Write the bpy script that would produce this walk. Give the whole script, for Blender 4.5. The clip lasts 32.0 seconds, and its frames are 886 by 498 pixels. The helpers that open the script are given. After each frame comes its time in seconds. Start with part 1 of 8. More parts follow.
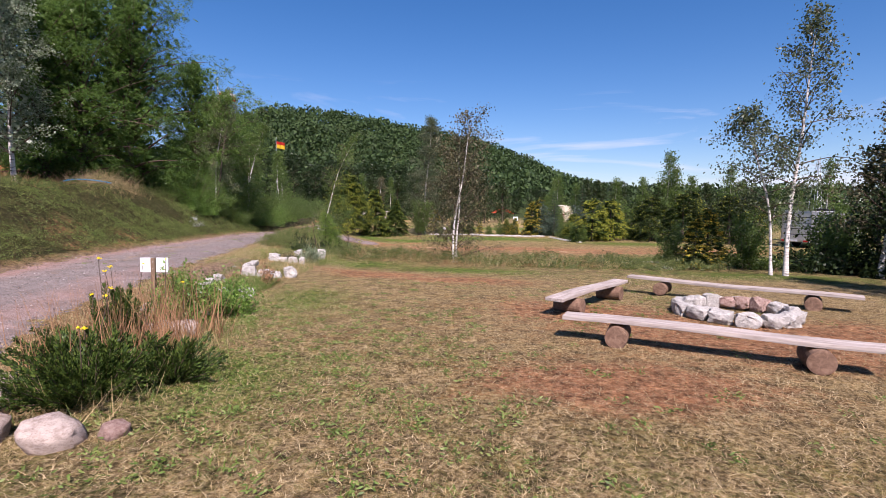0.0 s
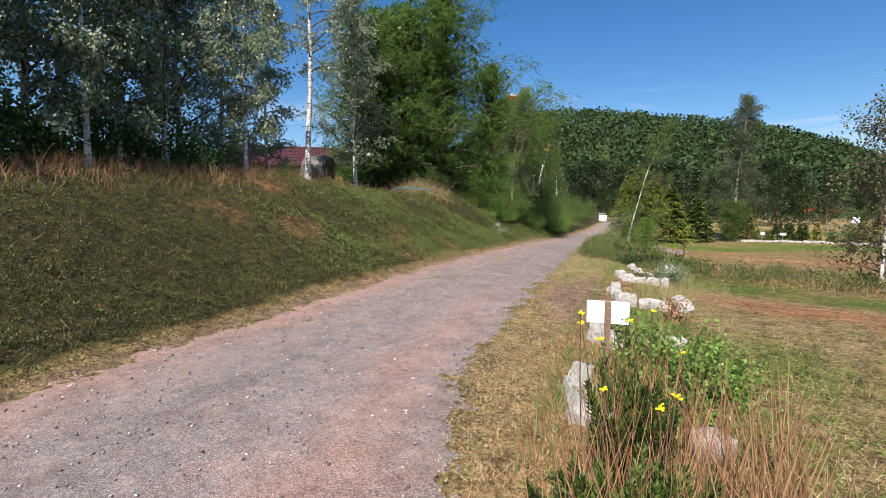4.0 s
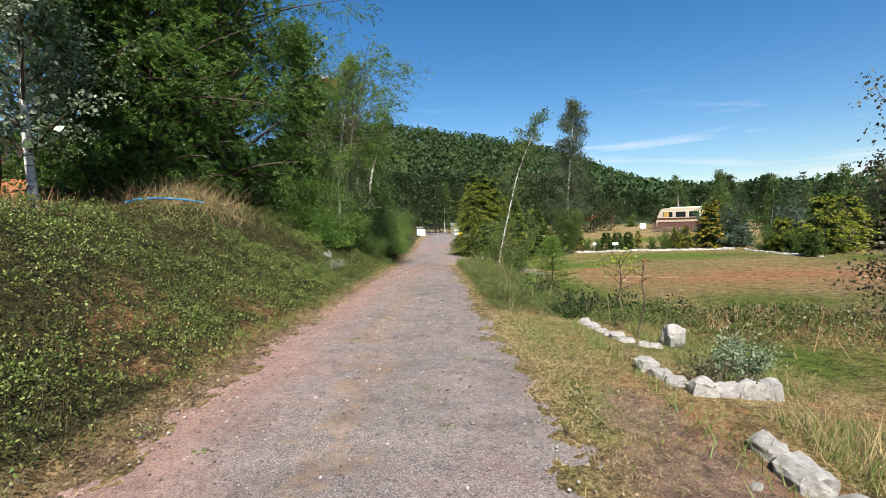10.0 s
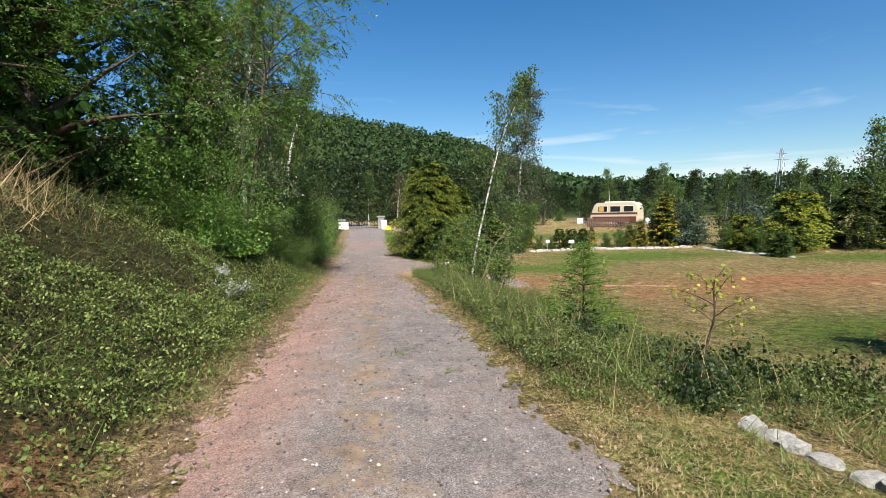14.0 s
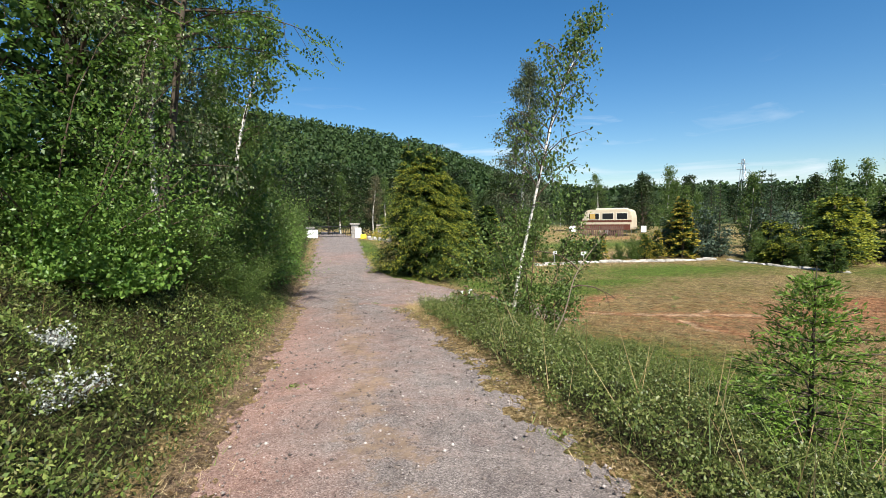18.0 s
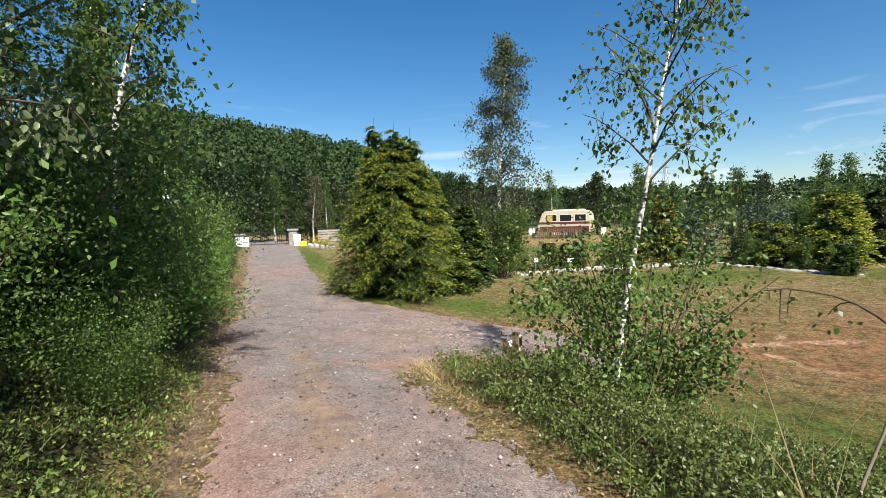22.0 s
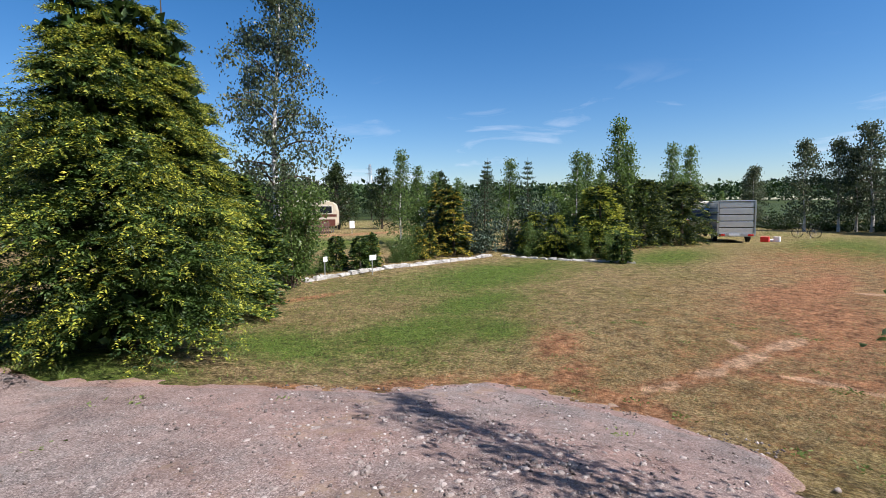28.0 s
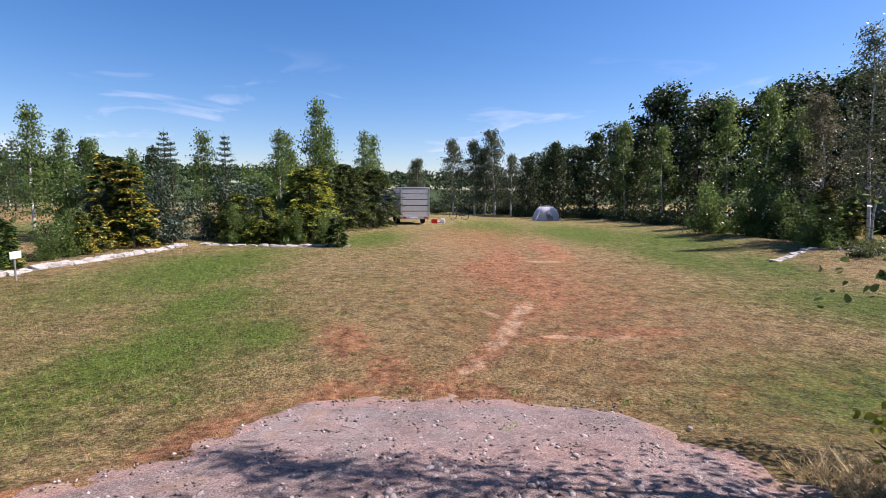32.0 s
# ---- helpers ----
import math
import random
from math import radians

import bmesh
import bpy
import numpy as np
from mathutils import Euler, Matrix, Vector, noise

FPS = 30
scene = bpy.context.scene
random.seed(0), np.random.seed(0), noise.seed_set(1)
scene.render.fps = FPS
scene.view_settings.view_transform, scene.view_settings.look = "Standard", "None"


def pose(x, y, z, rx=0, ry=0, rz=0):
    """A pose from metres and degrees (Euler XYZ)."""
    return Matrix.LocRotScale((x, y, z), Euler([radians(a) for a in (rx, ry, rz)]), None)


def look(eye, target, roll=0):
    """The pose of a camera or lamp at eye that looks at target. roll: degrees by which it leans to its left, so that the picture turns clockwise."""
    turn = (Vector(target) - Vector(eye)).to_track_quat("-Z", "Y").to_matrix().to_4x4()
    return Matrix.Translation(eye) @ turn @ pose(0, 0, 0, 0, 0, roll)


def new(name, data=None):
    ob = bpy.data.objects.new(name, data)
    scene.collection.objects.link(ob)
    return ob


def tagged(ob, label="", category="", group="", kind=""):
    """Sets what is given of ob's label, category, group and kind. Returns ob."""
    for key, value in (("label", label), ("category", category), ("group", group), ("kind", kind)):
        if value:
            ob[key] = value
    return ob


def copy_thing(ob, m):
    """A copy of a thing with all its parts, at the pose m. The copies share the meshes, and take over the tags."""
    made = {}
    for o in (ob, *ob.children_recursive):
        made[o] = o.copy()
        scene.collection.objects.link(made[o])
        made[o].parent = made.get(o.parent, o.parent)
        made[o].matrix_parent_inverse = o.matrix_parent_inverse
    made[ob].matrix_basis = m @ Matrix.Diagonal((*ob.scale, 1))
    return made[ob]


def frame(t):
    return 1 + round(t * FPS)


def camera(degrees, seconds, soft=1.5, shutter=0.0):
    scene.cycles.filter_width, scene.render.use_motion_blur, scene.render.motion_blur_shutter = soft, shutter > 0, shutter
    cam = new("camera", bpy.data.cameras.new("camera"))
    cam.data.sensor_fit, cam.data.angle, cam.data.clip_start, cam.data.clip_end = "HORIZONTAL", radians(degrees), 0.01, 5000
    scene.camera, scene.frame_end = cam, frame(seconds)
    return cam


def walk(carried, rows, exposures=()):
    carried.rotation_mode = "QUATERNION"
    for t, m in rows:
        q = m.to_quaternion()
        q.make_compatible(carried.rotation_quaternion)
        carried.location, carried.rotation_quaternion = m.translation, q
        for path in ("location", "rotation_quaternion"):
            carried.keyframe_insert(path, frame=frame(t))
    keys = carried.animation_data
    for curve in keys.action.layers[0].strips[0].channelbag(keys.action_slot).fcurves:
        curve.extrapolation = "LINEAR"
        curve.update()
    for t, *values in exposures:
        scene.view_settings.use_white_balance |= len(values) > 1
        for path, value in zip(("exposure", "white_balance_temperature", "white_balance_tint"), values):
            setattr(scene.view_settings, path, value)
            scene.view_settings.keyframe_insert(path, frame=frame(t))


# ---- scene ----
cam = camera(84.5, 32.0, 0.6)
METRES, EYE, TILT, LEAN, TURN = 30.0, 1.5, -4.5, -1.0, 0.0
ROWS = [
    (0.0, 0.0, 0.0, 0.0, 0.0, 0.0, -0.0),
    (0.5, -0.008, 0.0057, 0.0011, 10.15, -0.09, -0.42),
    (1.0, -0.0208, 0.0129, 0.0024, 17.93, 0.25, -0.89),
    (1.5, -0.0331, 0.0222, 0.004, 24.13, 0.17, -1.53),
    (2.0, -0.0478, 0.0314, 0.0056, 32.6, -0.1, -2.31),
    (2.5, -0.0621, 0.0397, 0.0064, 32.76, -0.2, -2.98),
    (4.5, -0.1141, 0.0839, 0.0115, 24.67, -0.23, -1.27),
    (5.0, -0.1259, 0.0995, 0.013, 20.53, -0.26, -1.96),
    (5.5, -0.1359, 0.1139, 0.0146, 17.14, -0.14, -1.12),
    (6.0, -0.146, 0.1299, 0.0171, 15.28, 0.22, 0.28),
    (6.5, -0.1558, 0.1456, 0.0198, 9.88, 0.6, -0.63),
    (7.0, -0.1646, 0.1627, 0.0212, 10.74, 0.28, 0.57),
    (7.5, -0.1724, 0.1808, 0.023, 10.66, -0.1, 0.42),
    (8.0, -0.177, 0.199, 0.0252, 4.29, -0.44, 0.93),
    (8.5, -0.1846, 0.2166, 0.0282, 4.66, 0.19, 1.46),
    (9.0, -0.1936, 0.233, 0.0305, 4.89, 1.31, 0.98),
    (9.5, -0.201, 0.2502, 0.0323, 4.48, 1.55, 1.87),
    (10.0, -0.2094, 0.2688, 0.0337, 4.85, 1.24, 2.4),
    (10.5, -0.2145, 0.2863, 0.0353, 3.02, -0.1, 4.07),
    (11.0, -0.2204, 0.3056, 0.0374, 2.89, -0.17, 2.06),
    (11.5, -0.2255, 0.3237, 0.0395, -2.64, -0.01, 1.33),
    (12.0, -0.2316, 0.3417, 0.042, -2.68, 0.37, 4.39),
    (12.5, -0.2373, 0.3601, 0.0434, -2.34, 1.3, 1.62),
    (13.0, -0.2404, 0.3762, 0.0454, -4.03, 0.5, 3.42),
    (13.5, -0.245, 0.3942, 0.0468, -3.95, 0.51, 2.99),
    (14.0, -0.2496, 0.4111, 0.0487, -5.02, -0.15, 2.49),
    (14.5, -0.2526, 0.4303, 0.0503, -5.04, -0.08, 3.68),
    (16.5, -0.2627, 0.4978, 0.0551, -8.92, 0.49, 2.57),
    (17.0, -0.2635, 0.5137, 0.0567, -8.91, 1.75, 2.42),
    (17.5, -0.2657, 0.5289, 0.0571, -9.17, 1.78, 2.21),
    (18.0, -0.2681, 0.5437, 0.0577, -8.67, 0.59, 2.58),
    (18.5, -0.2706, 0.5585, 0.059, -8.15, -0.19, 1.79),
    (19.0, -0.2747, 0.5725, 0.0605, -9.05, -0.25, 1.34),
    (19.5, -0.2778, 0.589, 0.0615, -9.92, -0.04, 2.8),
    (20.0, -0.2819, 0.604, 0.0631, -12.04, 0.15, 1.78),
    (20.5, -0.2837, 0.6177, 0.0636, -12.6, -0.01, 3.02),
    (21.0, -0.2845, 0.6323, 0.0647, -14.58, -0.53, 4.57),
    (21.5, -0.2847, 0.6466, 0.0666, -16.98, -0.61, 3.15),
    (22.0, -0.283, 0.6641, 0.0672, -16.1, 0.62, 3.82),
    (22.5, -0.2835, 0.6796, 0.0676, -16.03, 0.55, 2.33),
    (23.0, -0.2839, 0.6947, 0.0675, -19.33, 0.17, 2.29),
    (23.5, -0.2856, 0.7104, 0.0686, -20.26, 0.23, 3.43),
    (24.0, -0.2869, 0.7247, 0.0692, -24.37, -0.29, 2.1),
    (24.5, -0.2867, 0.7413, 0.0698, -24.42, -0.27, 3.83),
    (26.5, -0.283, 0.8044, 0.0699, -30.7, -2.08, 2.76),
    (27.0, -0.2795, 0.8196, 0.0698, -33.55, -1.02, 4.28),
    (27.5, -0.2768, 0.8331, 0.0703, -42.78, -1.39, 3.5),
    (28.0, -0.2741, 0.8457, 0.0703, -49.68, -2.26, 4.76),
    (28.5, -0.2716, 0.8578, 0.0707, -55.34, -3.33, 6.23),
    (29.0, -0.269, 0.8682, 0.0713, -66.7, -4.4, 6.4),
    (29.5, -0.2653, 0.8767, 0.0708, -81.26, -5.84, 5.49),
    (30.0, -0.2663, 0.8832, 0.072, -89.7, -7.14, 6.25),
    (30.5, -0.2677, 0.8849, 0.0727, -94.46, -7.71, 6.95),
    (31.0, -0.2683, 0.8862, 0.0728, -98.5, -7.68, 5.36),
    (31.5, -0.2684, 0.8913, 0.0726, -96.07, -7.56, 3.81),
    (32.0, -0.2654, 0.9007, 0.0725, -87.06, -7.07, 4.09),
]
walk(cam, [(t, pose(0, 0, EYE, TILT, LEAN, TURN) @ pose(METRES * x, METRES * y, METRES * z, 90 + pitch, roll, yaw)) for t, x, y, z, yaw, pitch, roll in ROWS], ((0.0, 0.76, 6350, 31), (2.0, 0.79, 6400, 23), (5.0, 0.82, 6500, 15), (9.0, 0.85, 6500, 13), (13.0, 0.85, 6500, 9), (24.0, 0.87, 6500, 9), (28.0, 0.76, 6150, 16), (30.0, 0.86, 6200, 17), (31.2, 0.86, 6200, 17), (32.0, 0.9, 6300, 28)))

# ---- light ----
SUN_DIR = Vector((-0.18, 1.0, 0.0)).normalized()   # way the shadows fall
SUN_EL = 50.0
sun = new("sun", bpy.data.lights.new("sun", "SUN"))
sun.data.energy, sun.data.angle, sun.data.color = 5.3, radians(0.53), (1.0, 0.95, 0.86)
flat = math.cos(radians(SUN_EL))
sun.matrix_world = look((-SUN_DIR.x * flat * 60, -SUN_DIR.y * flat * 60, math.sin(radians(SUN_EL)) * 60), (0, 0, 0))

world = bpy.data.worlds.new("sky")
scene.world = world
world.use_nodes = True
wn, wl = world.node_tree.nodes, world.node_tree.links
wn.clear()
sky = wn.new("ShaderNodeTexSky")
sky.sky_type, sky.sun_disc = "NISHITA", False
sky.sun_elevation, sky.sun_rotation = radians(SUN_EL), math.atan2(-SUN_DIR.x, -SUN_DIR.y)
sky.altitude, sky.air_density, sky.dust_density, sky.ozone_density = 200, 1.0, 0.6, 2.5
bg = wn.new("ShaderNodeBackground")
bg.inputs["Strength"].default_value = 0.077
# thin cirrus streaks low over the eastern and northern horizon
tc = wn.new("ShaderNodeTexCoord")
mp = wn.new("ShaderNodeMapping")
mp.inputs["Scale"].default_value = (2.2, 3.6, 16.0)
mp.inputs["Rotation"].default_value = (radians(4), radians(-7), radians(20))
cn = wn.new("ShaderNodeTexNoise")
cn.inputs["Scale"].default_value, cn.inputs["Detail"].default_value, cn.inputs["Roughness"].default_value = 1.1, 6.0, 0.55
cn.inputs["Distortion"].default_value = 0.9
cr = wn.new("ShaderNodeMapRange")
cr.inputs["From Min"].default_value, cr.inputs["From Max"].default_value, cr.inputs["To Max"].default_value = 0.56, 0.78, 0.75
sx = wn.new("ShaderNodeSeparateXYZ")
band = wn.new("ShaderNodeMapRange")
band.inputs["From Min"].default_value, band.inputs["From Max"].default_value = 0.27, 0.10
mul = wn.new("ShaderNodeMath")
mul.operation = "MULTIPLY"
cmix = wn.new("ShaderNodeMixRGB")
cmix.inputs["Color2"].default_value = (7.2, 7.6, 8.2, 1)
hue = wn.new("ShaderNodeHueSaturation")
hue.inputs["Saturation"].default_value = 1.35
wo = wn.new("ShaderNodeOutputWorld")
wl.new(tc.outputs["Generated"], mp.inputs["Vector"])
wl.new(mp.outputs["Vector"], cn.inputs["Vector"])
wl.new(cn.outputs["Fac"], cr.inputs["Value"])
wl.new(tc.outputs["Generated"], sx.inputs["Vector"])
wl.new(sx.outputs["Z"], band.inputs["Value"])
wl.new(cr.outputs["Result"], mul.inputs[0])
wl.new(band.outputs["Result"], mul.inputs[1])
wl.new(mul.outputs["Value"], cmix.inputs["Fac"])
wl.new(sky.outputs["Color"], hue.inputs["Color"])
wl.new(hue.outputs["Color"], cmix.inputs["Color1"])
wl.new(cmix.outputs["Color"], bg.inputs["Color"])
wl.new(bg.outputs["Background"], wo.inputs["Surface"])


# ---- materials ----
class Nodes:
    """A material with its node tree and short ways to wire it."""

    def __init__(self, name, rough=0.9, metal=0.0, spec=0.3):
        self.m = bpy.data.materials.new(name)
        self.m.use_nodes = True
        self.n, self.l = self.m.node_tree.nodes, self.m.node_tree.links
        self.b = self.n["Principled BSDF"]
        self.b.inputs["Roughness"].default_value = rough
        self.b.inputs["Metallic"].default_value = metal
        self.b.inputs["Specular IOR Level"].default_value = spec
        self.co = None

    def coord(self, scale=(1, 1, 1), kind="Object"):
        tcn, mpn = self.n.new("ShaderNodeTexCoord"), self.n.new("ShaderNodeMapping")
        mpn.inputs["Scale"].default_value = scale
        self.l.new(tcn.outputs[kind], mpn.inputs["Vector"])
        return mpn.outputs["Vector"]

    def noise(self, scale, detail=3.0, rough=0.55, vec=None, distort=0.0):
        t = self.n.new("ShaderNodeTexNoise")
        t.inputs["Scale"].default_value, t.inputs["Detail"].default_value, t.inputs["Roughness"].default_value = scale, detail, rough
        t.inputs["Distortion"].default_value = distort
        if vec is None:
            self.co = self.co or self.coord()
            vec = self.co
        self.l.new(vec, t.inputs["Vector"])
        return t.outputs["Fac"]

    def cells(self, scale, out="Color", feature="F1", vec=None):
        t = self.n.new("ShaderNodeTexVoronoi")
        t.feature = feature
        t.inputs["Scale"].default_value = scale
        if vec is None:
            self.co = self.co or self.coord()
            vec = self.co
        self.l.new(vec, t.inputs["Vector"])
        return t.outputs[out]

    def ramp(self, fac, *stops):
        r = self.n.new("ShaderNodeValToRGB")
        e = r.color_ramp.elements
        while len(e) < len(stops):
            e.new(0.5)
        for k, (p, c) in zip(e, stops):
            k.position, k.color = p, (*c, 1) if len(c) == 3 else c
        self.l.new(fac, r.inputs["Fac"])
        return r.outputs["Color"]

    def step(self, fac, lo, hi, a=0.0, b=1.0):
        r = self.n.new("ShaderNodeMapRange")
        for k, v in (("From Min", lo), ("From Max", hi), ("To Min", a), ("To Max", b)):
            r.inputs[k].default_value = v
        self.l.new(fac, r.inputs["Value"])
        return r.outputs["Result"]

    def math(self, op, a, b):
        r = self.n.new("ShaderNodeMath")
        r.operation = op
        for k, v in ((0, a), (1, b)):
            if isinstance(v, (int, float)):
                r.inputs[k].default_value = v
            else:
                self.l.new(v, r.inputs[k])
        return r.outputs["Value"]

    def mix(self, fac, a, b, kind="MIX"):
        r = self.n.new("ShaderNodeMixRGB")
        r.blend_type = kind
        for k, v in (("Fac", fac), ("Color1", a), ("Color2", b)):
            if isinstance(v, (int, float)):
                r.inputs[k].default_value = v
            elif isinstance(v, tuple):
                r.inputs[k].default_value = (*v, 1)
            else:
                self.l.new(v, r.inputs[k])
        return r.outputs["Color"]

    def attr(self, name):
        a = self.n.new("ShaderNodeAttribute")
        a.attribute_name = name
        return a.outputs["Fac"]

    def island(self):
        return self.n.new("ShaderNodeNewGeometry").outputs["Random Per Island"]

    def per_object(self):
        return self.n.new("ShaderNodeObjectInfo").outputs["Random"]

    def bump(self, height, strength=0.5, dist=0.02):
        b = self.n.new("ShaderNodeBump")
        b.inputs["Strength"].default_value, b.inputs["Distance"].default_value = strength, dist
        self.l.new(height, b.inputs["Height"])
        self.l.new(b.outputs["Normal"], self.b.inputs["Normal"])

    def done(self, color):
        if isinstance(color, tuple):
            self.b.inputs["Base Color"].default_value = (*color, 1)
        else:
            self.l.new(color, self.b.inputs["Base Color"])
        return self.m


def leaf_mat(name, dark, mid, light, gloss=0.45, through_light=0.35, patch=0.5):
    """Leaves: colour by leaf and by clump, with light shining through."""
    k = Nodes(name, rough=gloss, spec=0.35)
    a = k.ramp(k.island(), (0.0, dark), (0.45, mid), (1.0, light))
    clump = k.step(k.noise(patch, 2.0), 0.35, 0.7)
    col = k.mix(k.math("MULTIPLY", clump, 0.45), a, mid)
    col = k.mix(k.math("MULTIPLY", k.per_object(), 0.25), col, dark)
    k.done(col)
    tr = k.n.new("ShaderNodeBsdfTranslucent")
    k.l.new(k.mix(0.35, col, light), tr.inputs["Color"])
    mx = k.n.new("ShaderNodeMixShader")
    mx.inputs["Fac"].default_value = through_light
    out = k.n["Material Output"]
    k.l.new(k.b.outputs["BSDF"], mx.inputs[1])
    k.l.new(tr.outputs["BSDF"], mx.inputs[2])
    k.l.new(mx.outputs["Shader"], out.inputs["Surface"])
    return k.m


def plain(name, c, rough=0.6, metal=0.0, vary=0.12, scale=6.0, bump=0.0, spec=0.3):
    """Painted or plain surfaces with slight dirt at two scales."""
    k = Nodes(name, rough, metal, spec)
    dirt = k.math("ADD", k.math("MULTIPLY", k.noise(scale, 4), 0.6), k.math("MULTIPLY", k.noise(scale * 9, 3), 0.4))
    lo, hi = tuple(v * (1 - vary * 1.6) for v in c), tuple(min(1, v * (1 + vary)) for v in c)
    if bump:
        k.bump(k.noise(scale * 12, 4), bump, 0.01)
    return k.done(k.ramp(dirt, (0.3, lo), (0.7, hi)))


def wood_mat(name, dark, light, scale=1.0, bump=0.4, along=(30, 2.0, 30)):
    k = Nodes(name, 0.85)
    v = k.coord(tuple(s * scale for s in along))
    grain = k.noise(1.0, 5, 0.6, v, 0.6)
    spots = k.noise(3.0 * scale, 4)
    k.bump(grain, bump, 0.01)
    c = k.ramp(grain, (0.28, dark), (0.68, light))
    return k.done(k.mix(k.step(spots, 0.5, 0.75, 0, 0.45), c, dark))


def ground_mat():
    k = Nodes("dry_ground", 0.95, spec=0.15)
    big, mid, fine, grit = k.noise(0.35, 4), k.noise(2.2, 5, 0.6), k.noise(28, 4, 0.65), k.noise(110, 3, 0.7)
    straw = k.ramp(fine, (0.36, (0.17, 0.115, 0.045)), (0.50, (0.41, 0.29, 0.13)), (0.64, (0.66, 0.50, 0.27)))
    green = k.ramp(fine, (0.36, (0.05, 0.09, 0.011)), (0.52, (0.14, 0.21, 0.03)), (0.66, (0.27, 0.33, 0.07)))
    soil = k.ramp(k.noise(14, 6, 0.7), (0.34, (0.27, 0.11, 0.045)), (0.52, (0.53, 0.26, 0.125)), (0.70, (0.74, 0.44, 0.25)))
    bank = k.ramp(k.noise(9, 6, 0.7), (0.3, (0.035, 0.038, 0.014)), (0.55, (0.085, 0.080, 0.030)), (0.8, (0.18, 0.15, 0.068)))
    wild = k.math("ADD", k.math("MULTIPLY", mid, 0.6), k.math("MULTIPLY", fine, 0.4))

    patchy = k.math("ADD", k.math("MULTIPLY", k.noise(2.0, 7, 0.72), 0.5), k.math("MULTIPLY", k.noise(17, 5, 0.75), 0.5))

    def blend(name, base, top, soft=0.22, field=None, amp=1.6):
        f = k.math("ADD", k.attr(name), k.math("MULTIPLY", k.math("SUBTRACT", wild if field is None else field, 0.5), amp))
        return k.mix(k.step(f, 0.5 - soft, 0.5 + soft), base, top)

    col = k.mix(k.step(k.math("ADD", big, k.math("MULTIPLY", k.math("SUBTRACT", patchy, 0.5), 2.6)), 0.47, 0.74, 0.0, 0.75), straw, green)
    rusty = k.ramp(fine, (0.34, (0.13, 0.065, 0.03)), (0.50, (0.34, 0.18, 0.085)), (0.66, (0.52, 0.31, 0.16)))
    col = k.mix(k.step(k.math("ADD", k.noise(0.7, 5, 0.65), k.math("MULTIPLY", k.math("SUBTRACT", patchy, 0.5), 1.5)), 0.48, 0.78, 0.0, 0.6), col, rusty)
    col = blend("lush", col, green, 0.45, patchy, 3.2)
    col = blend("banked", col, bank, 0.2)
    col = blend("bare", col, soil, 0.25, patchy, 3.2)
    gritty = k.ramp(k.noise(38, 6, 0.8), (0.34, (0.20, 0.115, 0.085)), (0.52, (0.40, 0.26, 0.19)), (0.70, (0.60, 0.45, 0.35)))
    col = blend("gritty", col, gritty, 0.2, patchy, 2.2)
    sandy = k.ramp(k.noise(20, 5, 0.7), (0.3, (0.62, 0.36, 0.20)), (0.7, (0.85, 0.58, 0.38)))
    col = blend("sandy", col, sandy, 0.12, patchy, 1.4)
    col = k.mix(k.step(grit, 0.36, 0.56, 0.6, 0.0), col, (0.04, 0.026, 0.012))
    col = k.mix(1.0, col, k.ramp(k.noise(5.0, 8, 0.82), (0.40, (0.42, 0.42, 0.42)), (0.5, (0.90, 0.90, 0.90)), (0.62, (1.35, 1.33, 1.28))), "MULTIPLY")
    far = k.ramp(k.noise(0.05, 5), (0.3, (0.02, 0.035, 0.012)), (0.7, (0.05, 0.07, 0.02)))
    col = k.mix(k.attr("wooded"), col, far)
    k.bump(k.math("ADD", fine, grit), 1.0, 0.06)
    return k.done(col)


